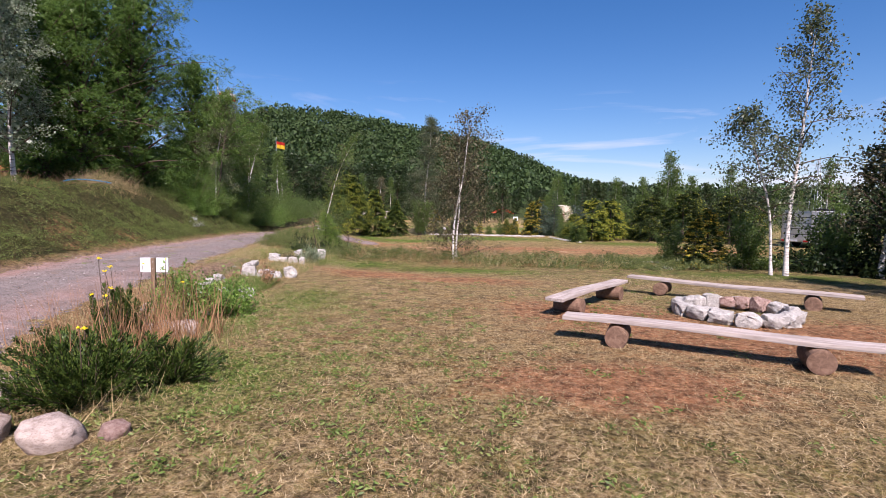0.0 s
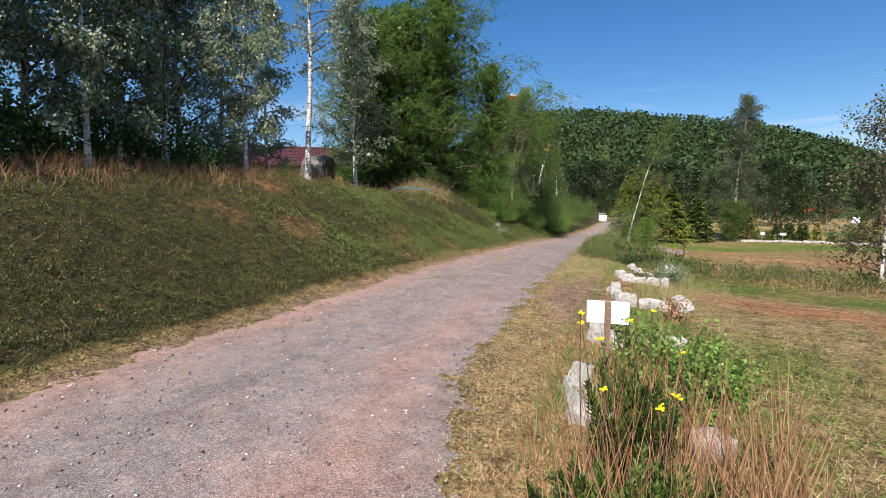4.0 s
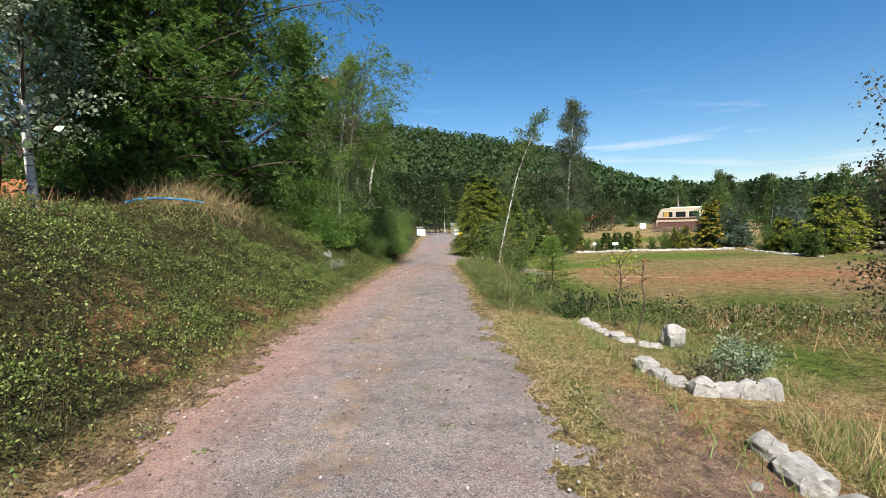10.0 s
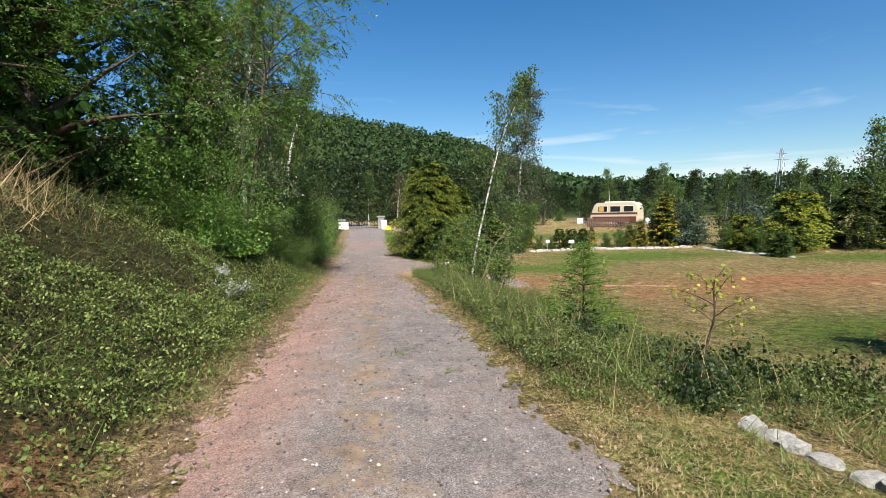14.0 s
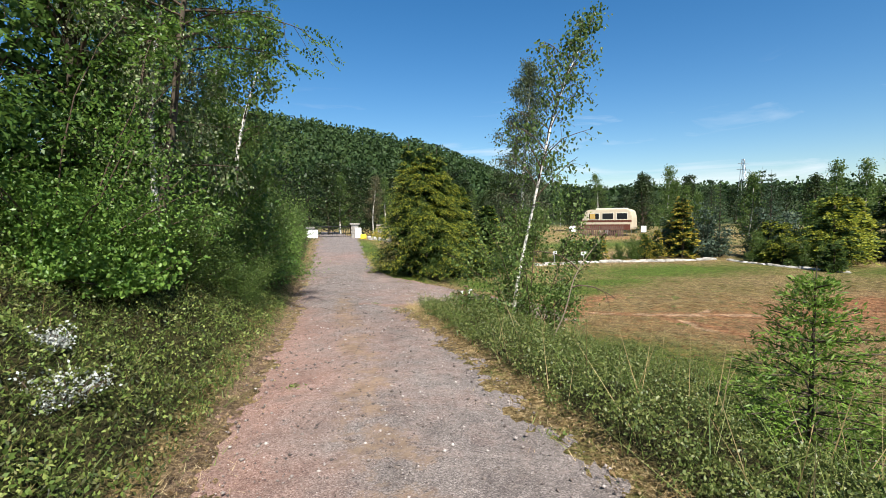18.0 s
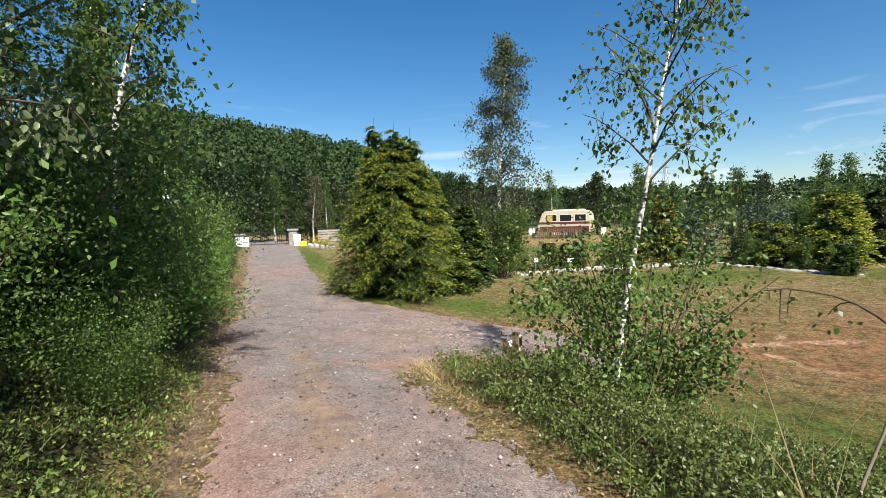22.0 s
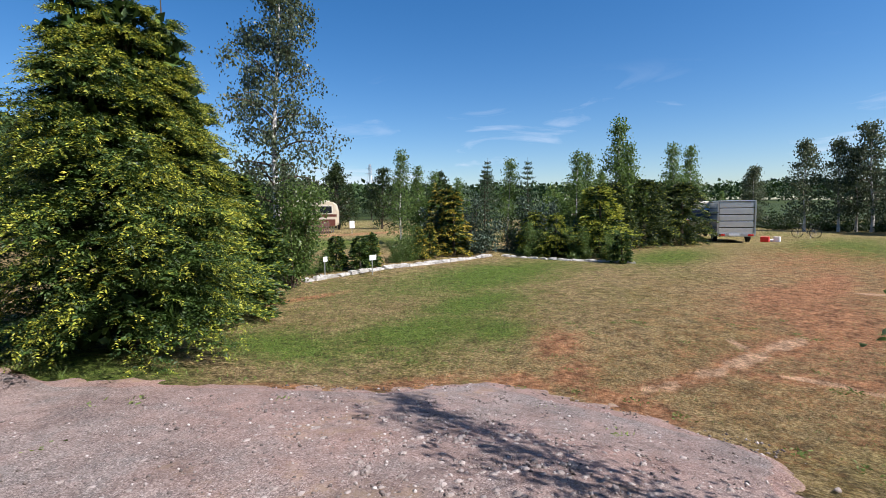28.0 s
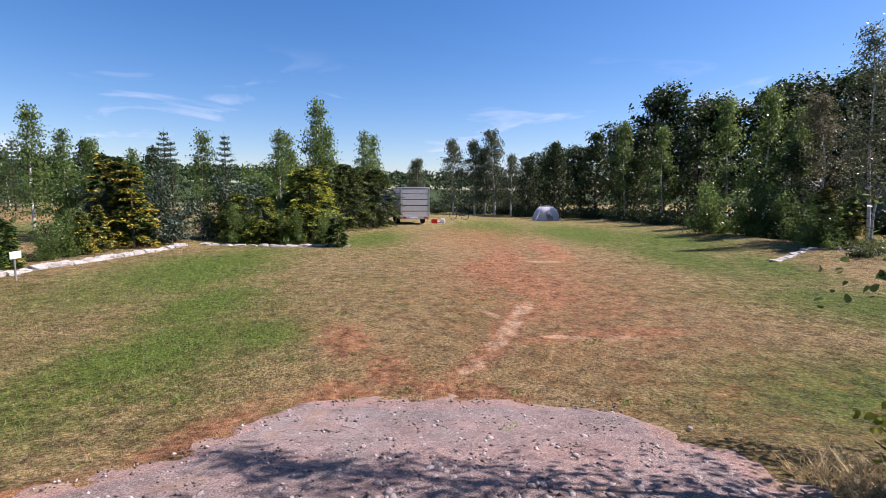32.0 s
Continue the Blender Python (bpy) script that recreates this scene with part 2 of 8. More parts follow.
def gravel_mat():
    """Fine crushed stone: grain of several sizes, red dust, dirt on the crown and pale chips."""
    k = Nodes("road_gravel", 0.95, spec=0.15)
    wide, mid, fine, dust = k.noise(0.5, 4, 0.6), k.noise(2.6, 6, 0.7), k.noise(60, 5, 0.75), k.noise(9, 7, 0.8)
    sep = k.n.new("ShaderNodeSeparateColor")
    k.l.new(k.cells(140, "Color"), sep.inputs["Color"])
    grain = k.math("ADD", k.math("MULTIPLY", sep.outputs["Red"], 0.55), k.math("MULTIPLY", fine, 0.45))
    grey = k.ramp(grain, (0.15, (0.080, 0.068, 0.064)), (0.45, (0.170, 0.147, 0.138)), (0.65, (0.245, 0.212, 0.198)), (0.9, (0.44, 0.39, 0.365)))
    red = k.ramp(grain, (0.15, (0.145, 0.080, 0.064)), (0.5, (0.270, 0.170, 0.142)), (0.9, (0.46, 0.33, 0.285)))
    f = k.math("ADD", k.attr("reddish"), k.math("MULTIPLY", k.math("SUBTRACT", k.math("ADD", k.math("MULTIPLY", mid, 0.6), k.math("MULTIPLY", wide, 0.4)), 0.5), 2.6))
    col = k.mix(k.step(f, 0.1, 0.95), grey, red)
    dirt = k.ramp(dust, (0.3, (0.11, 0.070, 0.045)), (0.5, (0.24, 0.165, 0.11)), (0.7, (0.40, 0.30, 0.20)))
    g = k.math("ADD", k.attr("crown"), k.math("MULTIPLY", k.math("SUBTRACT", k.math("ADD", k.math("MULTIPLY", mid, 0.55), k.math("MULTIPLY", dust, 0.45)), 0.5), 3.4))
    col = k.mix(k.step(g, 0.36, 0.70, 0, 0.8), col, dirt)
    col = k.mix(k.step(k.noise(1.3, 5, 0.7), 0.52, 0.7, 0, 0.3), col, (0.11, 0.093, 0.086))
    col = k.mix(k.step(dust, 0.56, 0.70, 0, 0.6), col, (0.095, 0.068, 0.058))
    col = k.mix(k.step(k.noise(5, 6, 0.8), 0.54, 0.70, 0, 0.5), col, (0.36, 0.285, 0.255))
    chip = k.math("MULTIPLY", k.step(k.cells(48, "Distance"), 0.16, 0.22, 1, 0), k.step(k.noise(31, 2), 0.60, 0.62))
    col = k.mix(k.math("MULTIPLY", chip, 0.8), col, (0.52, 0.47, 0.44))
    pit = k.math("MULTIPLY", k.step(k.cells(36, "Distance"), 0.18, 0.28, 1, 0), k.step(k.noise(23, 2), 0.56, 0.60))
    col = k.mix(k.math("MULTIPLY", pit, 0.75), col, (0.035, 0.028, 0.025))
    mottle = k.math("ADD", k.math("MULTIPLY", k.noise(1.6, 8, 0.8), 0.6), k.math("MULTIPLY", k.noise(7.0, 6, 0.8), 0.4))
    col = k.mix(1.0, col, k.ramp(mottle, (0.38, (0.68, 0.67, 0.67)), (0.50, (0.99, 0.98, 0.97)), (0.62, (1.24, 1.22, 1.20))), "MULTIPLY")
    k.bump(k.math("ADD", k.math("ADD", fine, dust), k.math("MULTIPLY", sep.outputs["Red"], 0.5)), 0.7, 0.014)
    return k.done(col)


def stone_mat(name, dark, light, stain=(0.05, 0.045, 0.035)):
    k = Nodes(name, 0.92, spec=0.2)
    n1, n2 = k.noise(5, 6, 0.65), k.noise(34, 5, 0.7)
    col = k.ramp(n1, (0.3, dark), (0.6, light))
    col = k.mix(k.step(k.math("ADD", k.math("MULTIPLY", n2, 0.6), k.math("MULTIPLY", k.noise(9, 6, 0.7), 0.4)), 0.50, 0.64, 0, 0.7), col, stain)
    col = k.mix(k.math("MULTIPLY", k.per_object(), 0.3), col, dark)
    k.bump(k.math("ADD", n1, n2), 0.8, 0.03)
    return k.done(col)


def bark_birch():
    k = Nodes("birch_bark", 0.75)
    v = k.coord((4, 4, 22))
    marks = k.noise(1.0, 4, 0.6, v)
    low = k.noise(6, 4)
    col = k.ramp(marks, (0.36, (0.05, 0.042, 0.035)), (0.44, (0.48, 0.45, 0.41)), (0.7, (0.74, 0.71, 0.66)))
    k.bump(marks, 0.3, 0.01)
    return k.done(k.mix(k.step(low, 0.6, 0.75, 0, 0.6), col, (0.10, 0.085, 0.07)))


GROUND, GRAVEL = ground_mat(), gravel_mat()
LIME = stone_mat("pale_stone", (0.31, 0.29, 0.26), (0.60, 0.575, 0.53), (0.10, 0.09, 0.078))
SANDSTONE = stone_mat("red_sandstone", (0.26, 0.14, 0.11), (0.52, 0.38, 0.32), (0.10, 0.06, 0.05))
FIELDSTONE = stone_mat("tan_fieldstone", (0.36, 0.27, 0.22), (0.64, 0.53, 0.46), (0.16, 0.10, 0.08))
BOULDER = stone_mat("grey_boulder", (0.12, 0.10, 0.09), (0.26, 0.235, 0.215))
BIRCH = bark_birch()
BARK = wood_mat("dark_bark", (0.03, 0.024, 0.018), (0.11, 0.085, 0.06), 1.0, 0.8, (14, 14, 3))
TWIG = plain("twig_brown", (0.10, 0.07, 0.05), 0.9, vary=0.3)
PALETWIG = plain("grey_twig", (0.24, 0.19, 0.14), 0.9, vary=0.3)
L_BIRCH = leaf_mat("birch_leaf", (0.045, 0.084, 0.017), (0.094, 0.156, 0.034), (0.19, 0.26, 0.07), 0.38, 0.5)
L_POPLAR = leaf_mat("poplar_leaf", (0.050, 0.085, 0.028), (0.18, 0.24, 0.115), (0.60, 0.66, 0.50), 0.3, 0.42)
L_ACACIA = leaf_mat("fresh_robinia_leaf", (0.029, 0.070, 0.012), (0.076, 0.152, 0.027), (0.172, 0.272, 0.055), 0.45, 0.4)
L_GREYBIRCH = leaf_mat("grey_birch_leaf", (0.035, 0.052, 0.022), (0.075, 0.098, 0.045), (0.16, 0.19, 0.10), 0.4)
L_ROBINIA = leaf_mat("robinia_leaf", (0.024, 0.060, 0.011), (0.060, 0.128, 0.024), (0.125, 0.22, 0.043), 0.5)
L_BRIGHT = leaf_mat("bright_shrub_leaf", (0.058, 0.123, 0.020), (0.131, 0.246, 0.041), (0.275, 0.406, 0.087), 0.45)
L_SUCKER = leaf_mat("birch_sucker_leaf", (0.04, 0.075, 0.018), (0.10, 0.165, 0.038), (0.24, 0.31, 0.085), 0.4, 0.4)
L_YOUNGROB = leaf_mat("young_robinia_leaf", (0.038, 0.090, 0.015), (0.105, 0.205, 0.036), (0.24, 0.36, 0.075), 0.42, 0.42)
L_PALEBIRCH = leaf_mat("pale_birch_leaf", (0.060, 0.088, 0.036), (0.150, 0.195, 0.085), (0.34, 0.38, 0.20), 0.35, 0.35)
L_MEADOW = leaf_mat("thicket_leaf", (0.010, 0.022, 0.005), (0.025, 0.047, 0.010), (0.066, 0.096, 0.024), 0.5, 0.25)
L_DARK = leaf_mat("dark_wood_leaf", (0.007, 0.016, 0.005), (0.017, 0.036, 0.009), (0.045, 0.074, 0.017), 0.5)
L_DULL = leaf_mat("brownish_birch_leaf", (0.051, 0.052, 0.026), (0.109, 0.104, 0.049), (0.189, 0.167, 0.087), 0.5)
L_THUJA = leaf_mat("thuja_inner", (0.010, 0.025, 0.005), (0.034, 0.070, 0.012), (0.090, 0.145, 0.026), 0.55, 0.15)
L_GOLD = leaf_mat("thuja_tips", (0.10, 0.145, 0.018), (0.26, 0.30, 0.034), (0.56, 0.52, 0.062), 0.55, 0.25)
L_AMBER = leaf_mat("amber_tips", (0.174, 0.145, 0.020), (0.435, 0.348, 0.043), (0.609, 0.478, 0.072), 0.55, 0.2)
L_SPRUCE = leaf_mat("spruce_needles", (0.014, 0.038, 0.014), (0.035, 0.072, 0.029), (0.072, 0.123, 0.051), 0.6, 0.1)
L_BLUE = leaf_mat("blue_pine_needles", (0.029, 0.055, 0.035), (0.065, 0.102, 0.067), (0.131, 0.174, 0.123), 0.6, 0.1)
L_JUNIPER = leaf_mat("juniper_needles", (0.015, 0.034, 0.006), (0.050, 0.092, 0.013), (0.135, 0.185, 0.032), 0.55, 0.12)
L_PALEHERB = leaf_mat("pale_herb_leaf", (0.06, 0.10, 0.05), (0.15, 0.21, 0.11), (0.36, 0.42, 0.28), 0.6, 0.2)
L_COVER = leaf_mat("cotoneaster_leaf", (0.030, 0.050, 0.011), (0.090, 0.125, 0.030), (0.24, 0.25, 0.085), 0.45, 0.2, 1.2)
L_BANKGREEN = leaf_mat("bank_green_leaf", (0.036, 0.066, 0.013), (0.13, 0.195, 0.040), (0.34, 0.38, 0.115), 0.5, 0.3, 1.2)
L_SILVER = leaf_mat("silver_leaf", (0.22, 0.24, 0.22), (0.40, 0.42, 0.39), (0.62, 0.64, 0.60), 0.7, 0.15)
L_BANK = leaf_mat("bank_cover_leaf", (0.011, 0.017, 0.004), (0.054, 0.068, 0.015), (0.205, 0.200, 0.060), 0.6, 0.2, 0.9)
L_STRAW = leaf_mat("straw_blade", (0.197, 0.136, 0.061), (0.444, 0.333, 0.161), (0.690, 0.554, 0.308), 0.7, 0.25, 1.0)
L_GRASS = leaf_mat("grass_blade", (0.059, 0.104, 0.018), (0.131, 0.203, 0.039), (0.274, 0.313, 0.092), 0.55, 0.3, 1.0)
L_FRESH = leaf_mat("fresh_lawn_blade", (0.07, 0.15, 0.015), (0.145, 0.255, 0.034), (0.27, 0.37, 0.075), 0.5, 0.35, 1.0)
L_LAWN = leaf_mat("mown_lawn_blade", (0.18, 0.125, 0.050), (0.49, 0.36, 0.175), (0.80, 0.65, 0.40), 0.65, 0.25, 0.8)
L_HAY = leaf_mat("parched_meadow_blade", (0.075, 0.052, 0.022), (0.21, 0.145, 0.066), (0.42, 0.31, 0.16), 0.65, 0.25, 0.8)
L_RUST = leaf_mat("rusty_grass", (0.160, 0.072, 0.036), (0.319, 0.174, 0.087), (0.522, 0.319, 0.160), 0.7, 0.25, 1.0)
L_LITTER = leaf_mat("dry_leaf_litter", (0.126, 0.076, 0.036), (0.270, 0.180, 0.090), (0.432, 0.332, 0.198), 0.7, 0.1, 1.0)
def pebble_mat():
    k = Nodes("loose_pebble", 0.9, spec=0.2)
    col = k.ramp(k.island(), (0.0, (0.09, 0.074, 0.068)), (0.45, (0.16, 0.13, 0.118)), (0.75, (0.27, 0.23, 0.21)), (1.0, (0.52, 0.47, 0.44)))
    return k.done(k.mix(k.step(k.noise(120, 3), 0.5, 0.7, 0, 0.4), col, (0.10, 0.08, 0.07)))


PEBBLE = pebble_mat()
GREYWOOD = wood_mat("weathered_plank", (0.20, 0.165, 0.14), (0.46, 0.40, 0.36), 1.0, 0.5, (2.0, 30, 30))
LOGEND = wood_mat("log_wood", (0.10, 0.055, 0.035), (0.24, 0.15, 0.10), 1.0, 0.5, (18, 18, 18))
POSTWOOD = wood_mat("brown_post", (0.11, 0.07, 0.045), (0.25, 0.17, 0.11), 1.0, 0.5, (22, 22, 2))
WHITE = plain("white_board", (0.80, 0.81, 0.83), 0.5, vary=0.04)
BLACK = plain("black_paint", (0.012, 0.012, 0.014), 0.5)
IRON = plain("dark_iron", (0.03, 0.03, 0.032), 0.5, 0.4)
STEEL = plain("galvanised_steel", (0.55, 0.56, 0.57), 0.38, 0.8, vary=0.1)
RUBBER = plain("tyre_rubber", (0.02, 0.02, 0.02), 0.85)
BEIGE = plain("beige_caravan_panel", (0.58, 0.50, 0.37), 0.45, vary=0.08)
CREAM = plain("cream_roof", (0.72, 0.67, 0.56), 0.5, vary=0.08)
BROWN = plain("brown_stripe", (0.13, 0.045, 0.03), 0.5)
GLASS = plain("dark_window_glass", (0.018, 0.02, 0.024), 0.08, spec=0.6, vary=0.05)
CURTAIN = plain("yellow_curtain", (0.55, 0.36, 0.10), 0.8)
FENCEWOOD = wood_mat("red_brown_fence", (0.10, 0.06, 0.05), (0.22, 0.14, 0.11), 1.0, 0.3, (20, 20, 2))
ALU = plain("trailer_panel", (0.66, 0.67, 0.68), 0.32, 0.6, vary=0.06)
INSIDEDARK = plain("dark_trailer_inside", (0.05, 0.055, 0.06), 0.3, spec=0.5)
RED = plain("red_plastic", (0.55, 0.03, 0.02), 0.45)
ORANGE = plain("orange_red_canvas", (0.60, 0.10, 0.03), 0.7)
YELLOW = plain("yellow_plastic", (0.75, 0.58, 0.05), 0.5)
GOLD = plain("yellow_flag_cloth", (0.85, 0.55, 0.03), 0.8)
TENT = plain("grey_tent_cloth", (0.50, 0.50, 0.54), 0.8, vary=0.08)
TENTDARK = plain("dark_tent_cloth", (0.10, 0.10, 0.12), 0.8)
AWNING = plain("grey_awning_cloth", (0.19, 0.205, 0.20), 0.75, vary=0.06)
ROOFRED = plain("dark_red_roof", (0.055, 0.015, 0.019), 0.7, vary=0.2, scale=3, bump=0.3)
ORANGEWALL = plain("orange_wood_wall", (0.45, 0.17, 0.07), 0.7, vary=0.2)
GATESTONE = stone_mat("gate_pillar_stone", (0.22, 0.20, 0.18), (0.40, 0.38, 0.35))
PETAL = plain("yellow_petal", (0.80, 0.62, 0.01), 0.7)
PETALW = plain("white_petal", (0.80, 0.80, 0.76), 0.7)
HOSE = plain("blue_hose", (0.05, 0.30, 0.52), 0.4, spec=0.5)


# ---- building blocks ----
def put(name, mesh, material, parent=None, label=""):
    mesh.materials.clear()
    mesh.materials.append(material)
    ob = new(name, mesh)
    if parent is not None:
        ob.parent = parent
    if label:
        ob["label"] = label
    return ob


def thing(name, x, y, z, rz=0.0, label="", category="", group="", kind="", scale=1.0):
    """An Empty at a thing's base."""
    ob = new(name)
    ob.matrix_world = pose(x, y, z, 0, 0, rz) @ Matrix.Scale(scale, 4)
    return tagged(ob, label, category, group, kind)


def part(name, bm, material, parent=None, label="", smooth=False):
    mesh = bpy.data.meshes.new(name)
    bm.to_mesh(mesh)
    bm.free()
    if smooth:
        mesh.shade_smooth()
    return put(name, mesh, material, parent, label)


def raw_mesh(name, verts, quads=None, tris=None, smooth=False):
    """A mesh from numpy arrays: (n,3) places, (m,4) and (k,3) corners."""
    mesh = bpy.data.meshes.new(name)
    loops, starts, at_loop = [], [], 0
    for arr in (quads, tris):
        if arr is not None and len(arr):
            loops.append(np.asarray(arr, dtype=np.int32).ravel())
            w = arr.shape[1]
            starts.append(at_loop + np.arange(len(arr), dtype=np.int32) * w)
            at_loop += len(arr) * w
    loops, starts = np.concatenate(loops), np.concatenate(starts)
    mesh.vertices.add(len(verts))
    mesh.vertices.foreach_set("co", np.asarray(verts, dtype=np.float32).ravel())
    mesh.loops.add(len(loops))
    mesh.loops.foreach_set("vertex_index", loops)
    mesh.polygons.add(len(starts))
    mesh.polygons.foreach_set("loop_start", starts)
    if smooth:
        mesh.polygons.foreach_set("use_smooth", np.ones(len(starts), dtype=bool))
    mesh.update(calc_edges=True)
    return mesh


def unit(a):
    return a / np.maximum(np.linalg.norm(a, axis=1, keepdims=True), 1e-6)


def leaf_verts(rng, place, way, length, width, fold=0.15, level=False, oval=False):
    """Pointed leaves as quads: foot, one side, tip, other side; oval ones have two halves folded along the rib."""
    n = len(place)
    way = unit(way)
    ref = np.array([0.0, 0.0, 1.0]) + rng.normal(0, 0.6, (n, 3)) if level else rng.normal(size=(n, 3))
    side = unit(np.cross(way, ref))
    up = np.cross(side, way)
    length, width = np.broadcast_to(length, n)[:, None], np.broadcast_to(width, n)[:, None]
    if oval:
        a, b = place + way * length * 0.24, place + way * length * 0.66
        lift = up * length * fold
        v = np.stack([place, a + side * width * 0.44 + lift, b + side * width * 0.40 + lift, place + way * length, b - side * width * 0.40 + lift, a - side * width * 0.44 + lift], 1)
        k = np.arange(n, dtype=np.int32)[:, None] * 6
        return v.reshape(-1, 3), np.concatenate([k + np.array([0, 1, 2, 3]), k + np.array([0, 3, 4, 5])], 1).reshape(-1, 4)
    mid = place + way * length * 0.45
    v = np.stack([place, mid + side * width * 0.5 + up * length * fold, place + way * length, mid - side * width * 0.5 + up * length * fold], 1)
    return v.reshape(-1, 3), np.arange(n * 4, dtype=np.int32).reshape(n, 4)


def blade_verts(rng, place, height, width, lean=0.5):
    """Grass blades as single triangles."""
    n = len(place)
    a = rng.uniform(0, 2 * np.pi, n)
    w = np.broadcast_to(width, n) * 0.5
    off = np.stack([np.cos(a) * w, np.sin(a) * w, np.zeros(n)], 1)
    h = np.broadcast_to(height, n)
    b = rng.normal(size=(n, 2)) * lean
    tip = place + np.stack([b[:, 0] * h, b[:, 1] * h, h], 1)
    v = np.stack([place - off, place + off, tip], 1)
    return v.reshape(-1, 3), np.arange(n * 3, dtype=np.int32).reshape(n, 3)


class Tubes:
    """Collects tapering tubes into one mesh."""

    def __init__(self):
        self.v, self.q, self.n = [], [], 0

    def add(self, pts, radii, sides=6):
        pts = np.asarray(pts, dtype=float)
        d = unit(np.gradient(pts, axis=0))
        ref = np.array([1.0, 0.0, 0.0]) if abs(d[0][0]) < 0.8 else np.array([0.0, 1.0, 0.0])
        a = unit(np.cross(d, ref))
        b = np.cross(d, a)
        ang = np.arange(sides) * 2 * np.pi / sides
        r = np.asarray(radii)[:, None, None]
        ring = pts[:, None] + r * (np.cos(ang)[None, :, None] * a[:, None] + np.sin(ang)[None, :, None] * b[:, None])
        k = len(pts)
        i, j = np.meshgrid(np.arange(k - 1), np.arange(sides), indexing="ij")
        j2 = (j + 1) % sides
        q = np.stack([i * sides + j, i * sides + j2, (i + 1) * sides + j2, (i + 1) * sides + j], -1).reshape(-1, 4) + self.n
        self.v.append(ring.reshape(-1, 3))
        self.q.append(q)
        self.n += k * sides

    def mesh(self, name):
        return raw_mesh(name, np.concatenate(self.v), np.concatenate(self.q), smooth=True)


def box(bm, cx, cy, cz, sx, sy, sz, bevel=0.0, turn=None):
    """Adds a box to a bmesh, by centre and size."""
    got = bmesh.ops.create_cube(bm, size=1.0)["verts"]
    m = Matrix.Translation((cx, cy, cz)) @ (turn or Matrix()) @ Matrix.Diagonal((sx, sy, sz, 1))
    bmesh.ops.transform(bm, matrix=m, verts=got)
    if bevel:
        edges = {e for v in got for e in v.link_edges}
        bmesh.ops.bevel(bm, geom=list(edges), offset=bevel, segments=2, affect="EDGES", profile=0.6)
    return bm


def box_part(name, c, s, material, parent=None, label="", bevel=0.006, turn=None):
    return part(name, box(bmesh.new(), *c, *s, bevel, turn), material, parent, label)


def rod(name, a, b, r, material, parent=None, label="", sides=10, r2=None, bevel=0.0):
    """A closed round bar from a to b."""
    a, b = Vector(a), Vector(b)
    bm = bmesh.new()
    bmesh.ops.create_cone(bm, cap_ends=True, segments=sides, radius1=r, radius2=r if r2 is None else r2, depth=(b - a).length)
    if bevel:
        rim = [e for e in bm.edges if abs(e.verts[0].co.z - e.verts[1].co.z) < 1e-6]
        bmesh.ops.bevel(bm, geom=rim, offset=bevel, segments=2, affect="EDGES")
    m = Matrix.Translation((a + b) / 2) @ (b - a).to_track_quat("Z", "Y").to_matrix().to_4x4()
    bmesh.ops.transform(bm, matrix=m, verts=bm.verts)
    return part(name, bm, material, parent, label, smooth=False)


def rock_mesh(name, seed, block=0.5, cuts=2, rough=0.1):
    """A broken stone in a unit cube: block 1 stays square, 0 goes round."""
    bm = bmesh.new()
    bmesh.ops.create_cube(bm, size=1.0)
    bmesh.ops.subdivide_edges(bm, edges=bm.edges[:], cuts=cuts, use_grid_fill=True)
    rnd = random.Random(seed)
    off = Vector((rnd.uniform(-50, 50), rnd.uniform(-50, 50), rnd.uniform(-50, 50)))
    for v in bm.verts:
        ball = v.co.normalized() * 0.56
        v.co = ball.lerp(v.co, block)
        v.co += noise.noise_vector(v.co * 1.7 + off) * rough * 1.3
    # faces struck off flat, then a grainy skin
    for _ in range(9):
        n = Vector((rnd.gauss(0, 1), rnd.gauss(0, 1), rnd.gauss(0, 1))).normalized()
        d = rnd.uniform(0.42, 0.52) + 0.16 * block * (abs(n.x) + abs(n.y) + abs(n.z) - 1)
        for v in bm.verts:
            v.co -= n * max(0.0, v.co.dot(n) - d)
    for v in bm.verts:
        v.co += noise.noise_vector(v.co * 6 + off) * rough * 0.35
    mesh = bpy.data.meshes.new(name)
    bm.to_mesh(mesh)
    bm.free()
    return mesh


# ---- plan of the ground ----
ROAD_Y = np.array([-60, -12, 0, 2.7, 4, 6, 8.5, 11, 15, 20, 24, 28, 32, 40, 48, 54, 75])
ROAD_L = np.array([-2, -4.5, -7.3, -7.95, -8.3, -8.45, -8.75, -8.85, -9.08, -9.12, -9.33, -9.7, -10.0, -10.6, -11.4, -11.7, -15])
ROAD_R = np.array([2, -0.2, -2.9, -3.55, -4.1, -4.85, -5.38, -5.65, -6.2, -6.8, -7.3, -7.55, -7.7, -8.2, -8.5, -8.8, -12])
Z_Y = np.array([-60, -20, -5, 0, 5, 7.4, 11.7, 15, 21, 24, 27, 30, 40, 52, 80])
Z_R = np.array([-0.6, -0.3, -0.12, -0.08, 0.0, 0.05, 0.21, 0.23, 0.28, 0.22, 0.10, 0.04, 0.10, 0.34, 0.45])
F_Y = np.array([-60, 0, 8, 13, 16, 20, 26, 31, 36, 55, 80, 200])
F_Z = np.array([0.0, 0.0, -0.02, -0.12, -0.2, -0.42, -0.5, -0.42, -0.32, 0.05, 0.3, 1.0])
B_Y = np.array([-30, 4, 10, 15, 18, 23, 28, 34, 44, 60])
B_H = np.array([2.0, 2.15, 2.2, 1.95, 1.85, 1.7, 1.3, 0.9, 0.6, 0.3])
